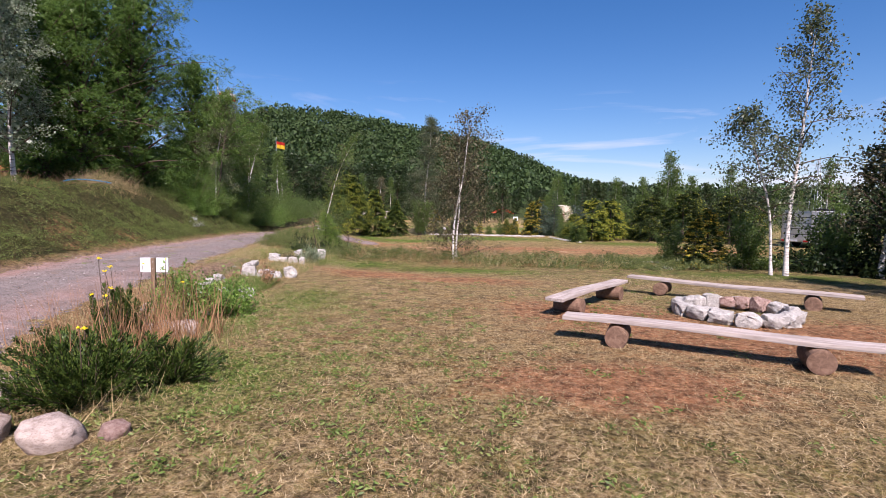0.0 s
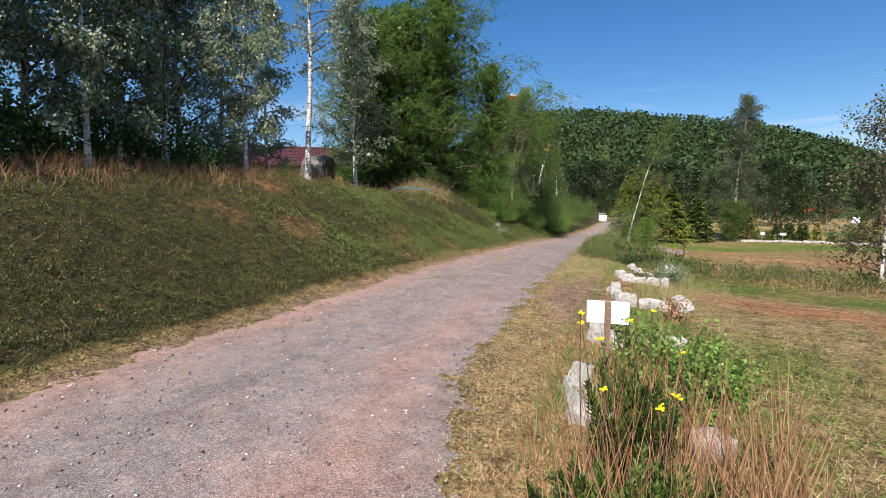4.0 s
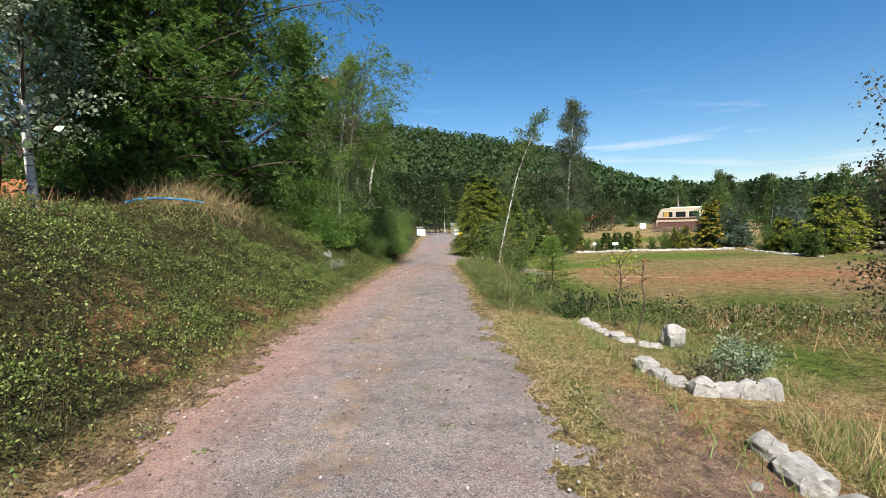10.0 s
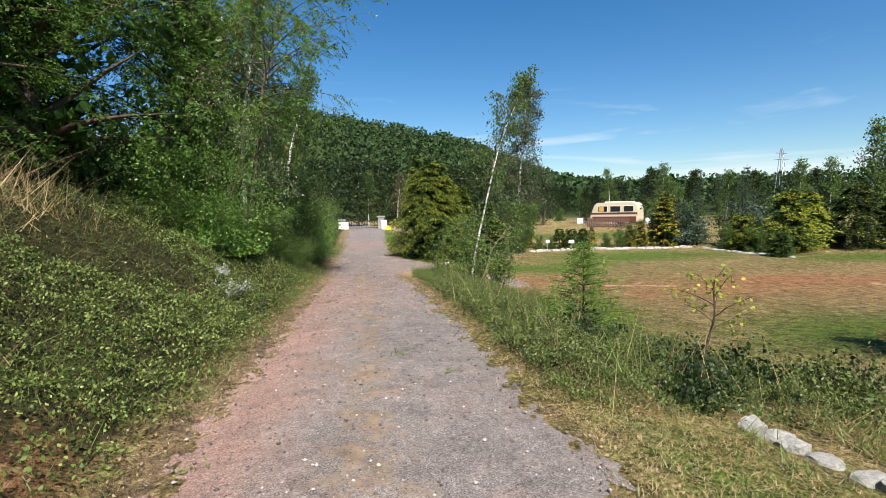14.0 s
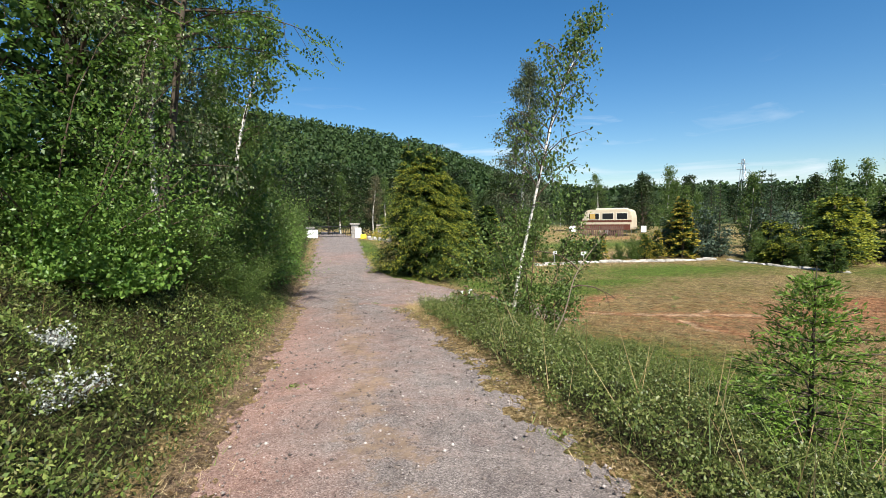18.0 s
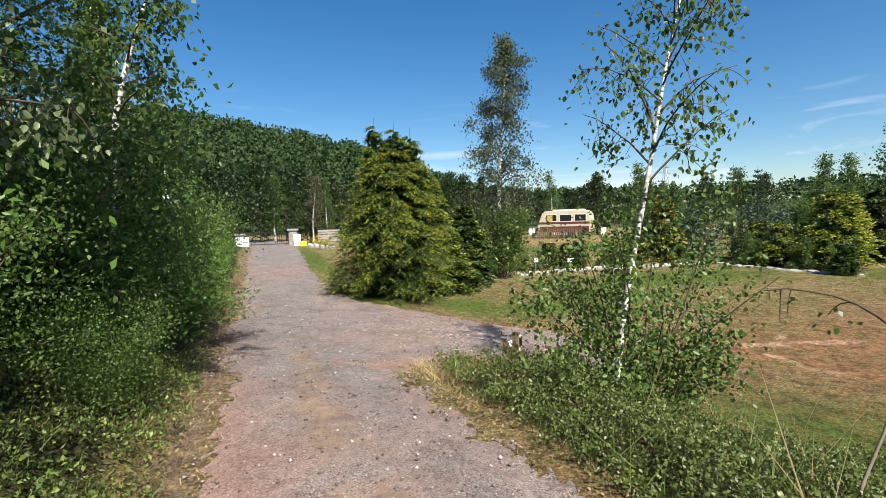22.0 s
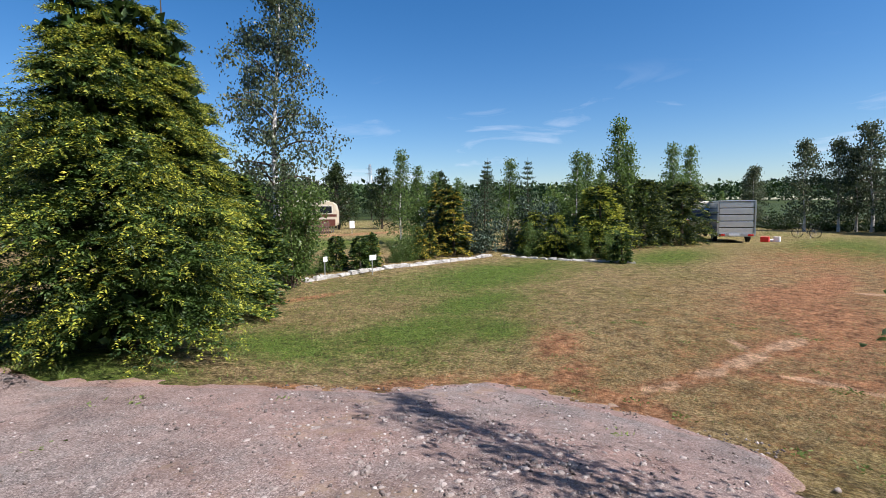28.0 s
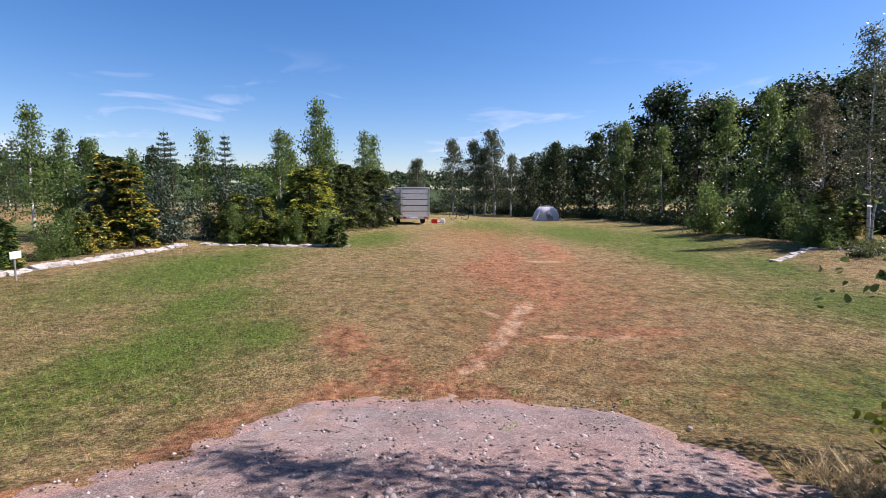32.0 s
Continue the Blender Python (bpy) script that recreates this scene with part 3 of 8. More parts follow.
B_W = np.array([4.8, 4.8, 4.6, 4.0, 3.6, 3.2, 3.0, 3.0, 3.0, 3.0])


def smooth01(t):
    t = np.clip(t, 0, 1)
    return t * t * (3 - 2 * t)


def road_edges(y):
    return np.interp(y, ROAD_Y, ROAD_L), np.interp(y, ROAD_Y, ROAD_R)


def wob(x, y, s, k=0.0):
    """Cheap smooth unevenness between -1 and 1."""
    return (np.sin(x * s + 1.3 * np.sin(y * s * 0.7 + k)) + np.sin(y * s * 1.1 + 2.1 + 1.7 * np.sin(x * s * 0.6 + k))) * 0.5


def height(x, y):
    x, y = np.asarray(x, dtype=float), np.asarray(y, dtype=float)
    xl, xr = road_edges(y)
    zr = np.interp(y, Z_Y, Z_R)
    zf = np.interp(y, F_Y, F_Z)
    # towards the right the road shoulder falls to the meadow
    wide = np.interp(y, [0, 12, 18, 26, 34, 50], [3.0, 4.0, 3.4, 4.6, 3.2, 3.0])
    z = zr + (zf - zr) * smooth01((x - xr) / wide)
    z = z + 0.05 * np.sin(np.clip((x - xl) / np.maximum(xr - xl, 1), 0, 1) * np.pi) * (x > xl) * (x < xr)
    # the bank on the other side
    d = xl - x
    bh, bw = np.interp(y, B_Y, B_H), np.interp(y, B_Y, B_W)
    z = z + bh * smooth01((d + 0.15) / bw) ** 0.85 + np.clip(d - bw, 0, 30) * 0.06
    z = z + smooth01(d / 1.0) * (0.10 * wob(x, y, 1.3) + 0.05 * wob(x, y, 3.4, 1.0))
    # mound near the hose
    z = z + 0.12 * np.exp(-(((x + 12.2) / 1.3) ** 2 + ((y - 17.4) / 1.6) ** 2))
    z = z - 0.45 * np.exp(-(((x + 13.6) / 1.0) ** 2 + ((y - 16.0) / 1.2) ** 2))
    # low swell of the weed strip between lawn and meadow, and of the planted verge
    z = z + 0.10 * np.exp(-((y - 16.4) / 0.8) ** 2) * smooth01((x + 4.5) / 1.0) * smooth01((18 - x) / 4.0)
    z = z + 0.15 * np.exp(-(((x - xr - 0.9) / 0.7) ** 2)) * smooth01((y - 16) / 1.5) * smooth01((25.0 - y) / 1.0)
    z = z + 0.02 * wob(x, y, 0.9, 2.0) * smooth01((x - xr) / 1.0)
    # wooded hill and the ridge behind
    r = np.hypot(x, y)
    a = np.degrees(np.arctan2(x, y))
    top = np.interp(a, [-180, -120, -70, -42, -30, -22, -18, -11, -4, 1, 6, 10, 14, 17, 22, 30, 60, 90, 140, 180], [3, 3, 3, 5, 16, 35, 39.5, 39, 36, 32, 26, 20, 12, 8, 5, 4, 3, 3, 3, 3])
    far = np.interp(a, [-180, -20, 10, 17, 30, 70, 100, 180], [6, 6, 8, 10, 10, 8, 5, 5])
    z = z + top * smooth01((r - 95) / 155) * (1 - 0.6 * smooth01((r - 260) / 200)) + far * smooth01((r - 330) / 150)
    return z


def zat(x, y):
    return float(height(x, y))


def graded(lo, hi, fine_lo, fine_hi, step, grow=1.16):
    """Grid lines: even between the fine limits, growing outside them."""
    mid = list(np.arange(fine_lo, fine_hi + step / 2, step))
    s, p = step, mid[-1]
    while p < hi:
        s *= grow
        p += s
        mid.append(p)
    s, p = step, mid[0]
    while p > lo:
        s *= grow
        p -= s
        mid.insert(0, p)
    return np.array(mid)


def grid_mesh(name, xs, ys, zfn, lift=0.0):
    gx, gy = np.meshgrid(xs, ys)
    v = np.stack([gx, gy, zfn(gx, gy) + lift], -1).reshape(-1, 3)
    nx, ny = len(xs), len(ys)
    i, j = np.meshgrid(np.arange(nx - 1), np.arange(ny - 1))
    a = (j * nx + i).ravel()
    return raw_mesh(name, v, np.stack([a, a + 1, a + nx + 1, a + nx], 1), smooth=True), v


def add_attr(mesh, name, values):
    mesh.attributes.new(name, "FLOAT", "POINT").data.foreach_set("value", np.asarray(values, dtype=np.float32))


def blobs(x, y, spots):
    """Soft patches: spots of x, y, radius across, radius along, turn."""
    out = np.zeros_like(x)
    for cx, cy, ra, rb, deg in spots:
        c, s = math.cos(radians(deg)), math.sin(radians(deg))
        u, w = (x - cx) * c + (y - cy) * s, -(x - cx) * s + (y - cy) * c
        out = np.maximum(out, np.exp(-((u / ra) ** 2 + (w / rb) ** 2)))
    return out


BARE = [(-2.4, 26.95, 0.75, 0.13, -27), (-1.0, 26.5, 0.85, 0.16, -15), (0.2, 26.1, 0.8, 0.2, -24), (-1.3, 25.6, 0.12, 0.8, 20), (-1.2, 24.9, 0.13, 0.7, 10),
        (-1.9, 28.7, 0.7, 0.3, 20), (2.6, 25.8, 1.6, 0.5, 10), (4.4, 26.6, 1.4, 0.5, 0), (-2.9, 28.0, 0.5, 0.2, 10), (7.0, 26.0, 2.2, 0.4, -4), (9.5, 24.2, 2.4, 0.4, 0),
        (-1.6, 12.0, 1.9, 0.8, -15), (0.4, 11.0, 1.7, 0.6, -10), (2.4, 7.2, 1.6, 0.9, -30), (3.6, 5.6, 1.8, 0.7, -25), (1.6, 4.2, 1.2, 0.6, 0),
        (5.0, 6.2, 1.6, 0.8, 0), (-10.7, 9.9, 0.5, 0.9, 0), (-11.3, 8.6, 0.6, 0.7, 0), (-10.2, 13.2, 0.5, 0.8, 0), (-9.7, 15.2, 0.5, 0.7, 0), (-12.6, 10.6, 0.8, 0.6, 0),
        (-9.55, 12.6, 0.5, 0.55, 0), (-9.35, 13.3, 0.3, 0.7, 0), (-9.4, 14.2, 0.25, 1.4, 0), (-6.0, 29.6, 0.8, 0.2, -25), (-4.6, 29.05, 0.9, 0.22, -8), (-3.6, 28.3, 0.35, 0.45, 30), (-3.35, 27.3, 0.25, 0.5, 0), (-3.6, 26.9, 0.4, 0.3, 0),
        (-4.9, 10.7, 0.5, 1.2, 0), (-4.8, 4.2, 0.3, 0.7, 0), (-2.2, 34.4, 1.4, 0.2, 0), (14.0, 52.0, 8.0, 0.8, 0)]
SANDY = [(-2.65, 27.02, 0.5, 0.11, -27), (-1.75, 26.7, 0.35, 0.14, -20), (-0.9, 26.45, 0.7, 0.17, -15), (0.25, 26.15, 0.75, 0.17, -20), (-1.35, 25.75, 0.10, 0.6, 12), (-1.45, 25.0, 0.11, 0.5, 5), (-0.2, 26.7, 0.5, 0.08, 30), (6.2, 24.9, 0.2, 0.7, 8)]
LUSH = [(-2.6, 30.7, 1.9, 1.0, -5), (-0.2, 31.4, 2.0, 0.9, 10), (-1.8, 29.8, 0.9, 0.6, 20), (-4.6, 31.4, 1.0, 1.2, 0), (2.4, 33.0, 2.6, 1.3, 8), (-3.2, 6.0, 0.7, 1.8, -8), (-2.4, 8.2, 0.8, 1.2, 0), (-2.0, 4.2, 0.8, 0.8, 0),
        (-2.8, 14.6, 1.7, 1.1, 5), (0.6, 13.3, 2.4, 0.8, -16), (4.6, 15.1, 2.0, 0.7, 6), (8.5, 13.0, 3.0, 1.3, -10), (-5.4, 14.8, 0.7, 1.6, 8), (-5.3, 12.0, 0.4, 1.1, 8), (-7.0, 31.0, 0.7, 4.0, 4),
        (4.0, 33.6, 5.0, 1.6, 0), (12.0, 31.0, 4.0, 1.6, 0), (-3.5, 23.0, 1.4, 2.4, 10), (0.5, 20.2, 2.6, 1.5, 20), (5.0, 19.2, 3.0, 1.0, -10), (12, 19, 5, 2, 0),
        (-8.0, 44.0, 0.7, 8.0, 4), (6.0, 46.0, 9.0, 3.0, 0), (20.0, 26.0, 8.0, 2.0, 0), (8.0, 20.6, 6.0, 1.4, 0), (16.0, 21.4, 7.0, 2.2, 4)]

# ---- ground, one sheet to the horizon ----
gxs, gys = graded(-1600, 1600, -14, 6, 0.16), graded(-900, 1800, -2, 36, 0.16)
gmesh, gv = grid_mesh("ground", gxs, gys, height)
gX, gY = gv[:, 0], gv[:, 1]
gl, gr = road_edges(gY)
add_attr(gmesh, "bare", blobs(gX, gY, BARE) * np.where(gX < -9, 0.45, 0.95) + 0.60 * blobs(gX, gY, [(3.0, 25.5, 9.0, 3.4, 0), (14.0, 26.5, 10.0, 3.0, 3), (-4.2, 8.0, 0.5, 9.0, 8)]) + 0.28 * blobs(gX, gY, [(1.6, 6.5, 6.0, 4.0, 0)]) + 0.15 * np.exp(-((gX - gl + 0.12) / 0.22) ** 2))
add_attr(gmesh, "sandy", blobs(gX, gY, SANDY))
add_attr(gmesh, "gritty", blobs(gX, gY, [(-4.95, 10.5, 0.62, 1.5, 4), (-4.7, 9.2, 0.4, 0.9, 8), (-5.1, 12.0, 0.4, 0.6, 0)]) + 0.6 * np.exp(-((gX - gl + 0.02) / 0.22) ** 2))
add_attr(gmesh, "lush", blobs(gX, gY, LUSH) * 1.1 + 0.25 * smooth01((gX - 10) / 10))
bank_mask = smooth01((gl - gX - 0.1) / 0.5) + smooth01((gX - gr - 0.1) / 0.3) * smooth01((gr + 2.0 - gX) / 0.6) * smooth01((gY - 16.2) / 0.8) * smooth01((25 - gY) / 0.5)
add_attr(gmesh, "banked", np.clip(bank_mask, 0, 1))
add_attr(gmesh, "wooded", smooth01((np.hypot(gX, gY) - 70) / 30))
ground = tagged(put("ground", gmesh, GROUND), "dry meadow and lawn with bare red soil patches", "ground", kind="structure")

# ---- gravel road and its side mouth ----
rng = np.random.default_rng(5)
ry = np.concatenate([np.arange(-30, -1, 0.5), np.arange(-1, 33, 0.065), np.arange(33, 70, 0.4)])
u = np.concatenate([np.linspace(0, 0.10, 11)[:-1], np.linspace(0.10, 0.90, 26), np.linspace(0.90, 1.0, 11)[1:]])
cols = len(u)
rl, rr = road_edges(ry)
rl = rl + 0.10 * wob(ry * 2.1, ry * 1.3, 1.0) + 0.05 * wob(ry * 7, ry * 3, 1.0, 1) + rng.normal(0, 0.015, len(ry))
rr = rr + 0.10 * wob(ry * 1.7, ry * 2.2, 1.0, 3) + 0.05 * wob(ry * 6, ry * 4, 1.0, 2) + rng.normal(0, 0.015, len(ry))
rl, rr = rl - 0.14, rr + 0.14
RX = rl[:, None] + (rr - rl)[:, None] * u[None]
RYY = np.repeat(ry[:, None], cols, 1)
# the gravel thins out raggedly along both edges
fray = np.clip((np.minimum(RX - rl[:, None], rr[:, None] - RX) - 0.20) / 0.34, -1, 1)
ragged = 0.55 * wob(RX, RYY, 11.0, 2.0) + 0.45 * wob(RX, RYY, 27.0, 5.0) + rng.normal(0, 0.35, RX.shape)
RZ = height(RX, RYY) + 0.02 + 0.006 * wob(RX, RYY, 9.0) + np.where(fray < 1, 0.022 * (fray - 1) + 0.015 * ragged * (1 - np.abs(fray)), 0) - 0.05 * (u[None] < 0.001) - 0.05 * (u[None] > 0.999)
ii, jj = np.meshgrid(np.arange(len(ry) - 1), np.arange(cols - 1), indexing="ij")
aa = (ii * cols + jj).ravel()
road_mesh = raw_mesh("road", np.stack([RX, RYY, RZ], -1).reshape(-1, 3), np.stack([aa, aa + 1, aa + cols + 1, aa + cols], 1), smooth=True)
uu = np.repeat(u[None], len(ry), 0).ravel()
yy = RYY.ravel()
red = 1.1 * np.exp(-((uu - 0.06) / 0.23) ** 2) * np.interp(yy, [0, 6, 9, 24, 30], [0.7, 0.7, 1, 0.9, 0.4]) + 0.7 * np.exp(-((uu - 0.8) / 0.14) ** 2) * np.interp(yy, [0, 4, 9, 12], [1, 1, 0.8, 0.1])
red = red + 0.55 * blobs(RX.ravel(), yy, [(-6.6, 31, 1.2, 2.2, 0), (-8.3, 21.5, 0.7, 3, 0), (-7.6, 27.5, 1.0, 1.5, 0), (-7.4, 24, 0.5, 2, 0), (-9.0, 38, 1.0, 3.0, 0)])
add_attr(road_mesh, "reddish", red)
add_attr(road_mesh, "crown", 0.52 * np.exp(-((uu - 0.47) / 0.12) ** 2) * np.interp(yy, [4, 9, 12, 26, 28], [0.25, 0.5, 1, 1.1, 0.4]))
road = tagged(put("road", road_mesh, GRAVEL), "grey and reddish gravel track, worn, with a weedy crown", "road", kind="structure")

# the mouth that swings off towards the meadow
mu, mv = 90, 110
MU, MV = np.meshgrid(np.linspace(0, 1, mu), np.linspace(0, 1, mv))
x0, x1 = -8.25, -3.55
MX = x0 + (x1 - x0) * MU
ylo = 24.9 + np.interp(MU, [0, 0.12, 0.35, 0.65, 0.87, 1], [0.0, 0.0, 0.55, 0.45, 0.75, 1.9])
yhi = np.interp(MU, [0, 0.12, 0.19, 0.3, 0.47, 0.69, 0.82, 0.94, 1], [32.6, 32.6, 31.0, 30.4, 29.75, 29.0, 28.95, 28.65, 27.9])
MY = ylo + (yhi - ylo) * MV
edge = np.minimum(np.minimum(MV, 1 - MV), 1 - MU)
rag = np.clip(1 - edge / 0.25, 0, 1) ** 2
MX = MX + (0.09 * wob(MX, MY, 5.0) + 0.05 * wob(MX, MY, 13.0, 2.0)) * rag
MY = MY + (0.13 * wob(MX, MY, 3.4, 1.0) + 0.08 * wob(MX, MY, 9.0, 3.0) + 0.05 * wob(MX, MY, 21.0, 4.0)) * rag
MZ = height(MX, MY) + 0.026 + 0.006 * wob(MX, MY, 9.0) - np.clip(0.07 - edge, 0, 1) * (0.46 + 0.40 * wob(MX, MY, 17.0, 6.0)) - 0.02 * (edge < 0.001) - 0.02 * (MU < 0.001)
ii, jj = np.meshgrid(np.arange(mv - 1), np.arange(mu - 1), indexing="ij")
aa = (ii * mu + jj).ravel()
mouth_mesh = raw_mesh("road_mouth", np.stack([MX, MY, MZ], -1).reshape(-1, 3), np.stack([aa, aa + 1, aa + mu + 1, aa + mu], 1), smooth=True)
add_attr(mouth_mesh, "reddish", (0.30 + 0.4 * blobs(MX, MY, [(-6.2, 28.6, 0.8, 1.2, 0), (-5.2, 26.6, 0.7, 1.0, 0)]) + 0.5 * (edge < 0.08)).ravel())
add_attr(mouth_mesh, "crown", (0.5 * (edge < 0.05) + 0.5 * blobs(MX, MY, [(-6.9, 27.2, 0.5, 0.9, 30), (-4.6, 28.5, 0.8, 0.15, -20), (-6.2, 28.2, 0.5, 0.3, 10), (-5.4, 28.6, 0.4, 0.2, 0), (-7.2, 26.4, 0.5, 0.4, 0), (-5.9, 26.2, 0.6, 0.25, 20)])).ravel())
tagged(put("road_mouth", mouth_mesh, GRAVEL), "gravel mouth of a side track onto the meadow", "road", kind="structure")


# ---- trees and shrubs ----
def curve_pts(p0, d, length, n, droop=0.0, wobble=0.0, rng=None):
    """A limb: starts at p0 along d and bends down by droop."""
    pts, p, d = [np.array(p0, float)], np.array(p0, float), np.array(d, float)
    for k in range(n - 1):
        d = d + np.array([0, 0, -droop / n])
        if wobble:
            d = d + rng.normal(0, wobble, 3)
        d = d / np.linalg.norm(d)
        p = p + d * length / (n - 1)
        pts.append(p)
    return np.array(pts)


def broadleaf(name, seed, h, lean=(0, 0), trunk_r=0.09, lo=0.2, radius=1.5, limbs=24, leaves=6000, leaf=0.06, bark=None, leafmat=None, label="", category="tree",
              droop=0.6, rise=0.6, spread=0.16, stems=1, shape="oval", twigs=7, hang=0.5, x=0.0, y=0.0, z=0.0, rz=0.0, group="", split=False, bare=True, slender=0.72, layer=0.8, oval=False, compound=0, core=0, core_leaf=0.3):
    """A tree of trunk, limbs, twigs and single leaves; parts trunk, limbs and crown."""
    rng = np.random.default_rng(seed)
    base = thing(name, x, y, z, rz, label, category, group)
    trunk, limb, own = Tubes(), Tubes(), []
    anchors, ends = [], []
    for s in range(stems):
        n = 12
        t = np.linspace(0, 1, n)
        off = rng.normal(0, 0.25, 2) * (stems > 1)
        hs = h * (1 - 0.12 * s)
        bend = np.array([lean[0], lean[1]]) + rng.normal(0, 0.25, 2) * (stems > 1) * 2
        ax = np.stack([off[0] + bend[0] * t ** 1.7 + 0.04 * np.sin(t * 9 + seed + s), off[1] + bend[1] * t ** 1.7 + 0.04 * np.cos(t * 8 + seed), hs * t - 0.08], 1)
        rad = trunk_r * (1 - s * 0.2) * (1 - t) ** 0.85 + 0.004
        rad[0] *= 1.35
        trunk.add(ax, rad, 9)
        for k in range(limbs // stems):
            f = lo + (0.98 - lo) * (k + rng.random()) / (limbs // stems)
            p0 = np.array([np.interp(f, t, ax[:, c]) for c in range(3)])
            g = (f - lo) / (1 - lo)
            if shape == "oval":
                rr = radius * (0.35 + 0.75 * math.sin(math.pi * min(1, 0.15 + 0.85 * g)) ** 0.8) * (1.05 - 0.55 * g)
            elif shape == "cone":
                rr = radius * (1.0 - 0.82 * g)
            else:
                rr = radius * math.sqrt(max(0.08, 1 - (2 * g - 0.9) ** 2 * 0.8))
            rr *= rng.uniform(0.7, 1.15)
            az = k * 2.4 + rng.uniform(-0.5, 0.5)
            el = rise + 0.5 * g + rng.normal(0, 0.15)
            d = np.array([math.cos(az) * math.cos(el), math.sin(az) * math.cos(el), math.sin(el)])
            pts = curve_pts(p0, d, rr * 1.15, 7, droop, 0.07, rng)
            lr = max(0.006, np.interp(f, t, rad) * 0.42)
            one = Tubes() if split else limb
            one.add(pts, lr * (1 - np.linspace(0, 1, 7)) ** 0.9 + 0.003, 5)
            if split:
                own.append(one)
            for w in range(twigs):
                q = rng.uniform(0.3, 1.0)
                s0 = np.array([np.interp(q, np.linspace(0, 1, 7), pts[:, c]) for c in range(3)])
                td = rng.normal(0, 1, 3) * 0.8 + d * 0.6 + np.array([0, 0, -hang])
                td /= np.linalg.norm(td)
                tp = curve_pts(s0, td, rr * rng.uniform(0.22, 0.5), 4, droop * 1.2)
                if bare:
                    limb.add(tp, [0.0045, 0.0035, 0.003, 0.002], 3)
                anchors.append(tp[0]), ends.append(tp[-1])
        anchors.append(ax[-3]), ends.append(ax[-1])
    A, E = np.array(anchors), np.array(ends)
    wt = rng.integers(0, len(A), leaves)
    q = rng.random(leaves) ** 0.6
    P = A[wt] + (E[wt] - A[wt]) * q[:, None] + rng.normal(0, spread, (leaves, 3)) * np.array([1, 1, layer])
    D = rng.normal(0, 1, (leaves, 3)) + np.array([0, 0, -hang * 1.6])
    if compound:
        # feathered leaves: leaflets in pairs along a hanging rib
        m = leaves // compound
        out = unit(P[:m] - np.array([0, 0, h * 0.35])) * np.array([1, 1, 0.3])
        rib = unit(out + rng.normal(0, 0.5, (m, 3)) + np.array([0, 0, -0.25]))
        wide = unit(np.cross(rib, rng.normal(0, 0.5, (m, 3)) + np.array([0, 0, 1.0])))
        q = np.tile(np.linspace(0.15, 1.0, compound), m)[:, None]
        sgn = np.tile(np.where(np.arange(compound) % 2, 1.0, -1.0), m)[:, None]
        rib_l = leaf * 3.6 * np.repeat(rng.uniform(0.7, 1.3, m), compound)[:, None]
        P = np.repeat(P[:m], compound, 0) + np.repeat(rib, compound, 0) * rib_l * q + np.array([0, 0, -0.3]) * rib_l * q * q
        D = np.repeat(rib, compound, 0) * 0.55 + np.repeat(wide, compound, 0) * sgn + np.array([0, 0, -0.2])
        leaves = len(P)
    ln = leaf * rng.uniform(0.65, 1.25, leaves)
    v, f4 = leaf_verts(rng, P, D, ln, ln * slender, 0.15, True, oval)
    if core:
        # oversized leaves deep inside the crown, added to block light and darken it
        wc = rng.integers(0, len(A), core)
        axis_p = np.stack([np.zeros(core), np.zeros(core), A[wc][:, 2]], 1)
        Pc = axis_p + (A[wc] - axis_p) * rng.uniform(0.15, 0.72, core)[:, None] + rng.normal(0, 0.12, (core, 3))
        lc = core_leaf * rng.uniform(0.6, 1.2, core)
        vc, fc = leaf_verts(rng, Pc, rng.normal(0, 1, (core, 3)), lc, lc * 0.7, 0.1)
        f4 = np.concatenate([f4, fc + len(v)])
        v = np.concatenate([v, vc])
    put("trunk", trunk.mesh("trunk"), bark or BARK, base)
    for one in own:
        put("limb", one.mesh("limb"), TWIG, base)
    put("branchwork", limb.mesh("branchwork"), TWIG, base)["kind"] = "stuff"
    put("crown", raw_mesh("crown", v, f4), leafmat or L_BIRCH, base)["kind"] = "stuff"
    return base


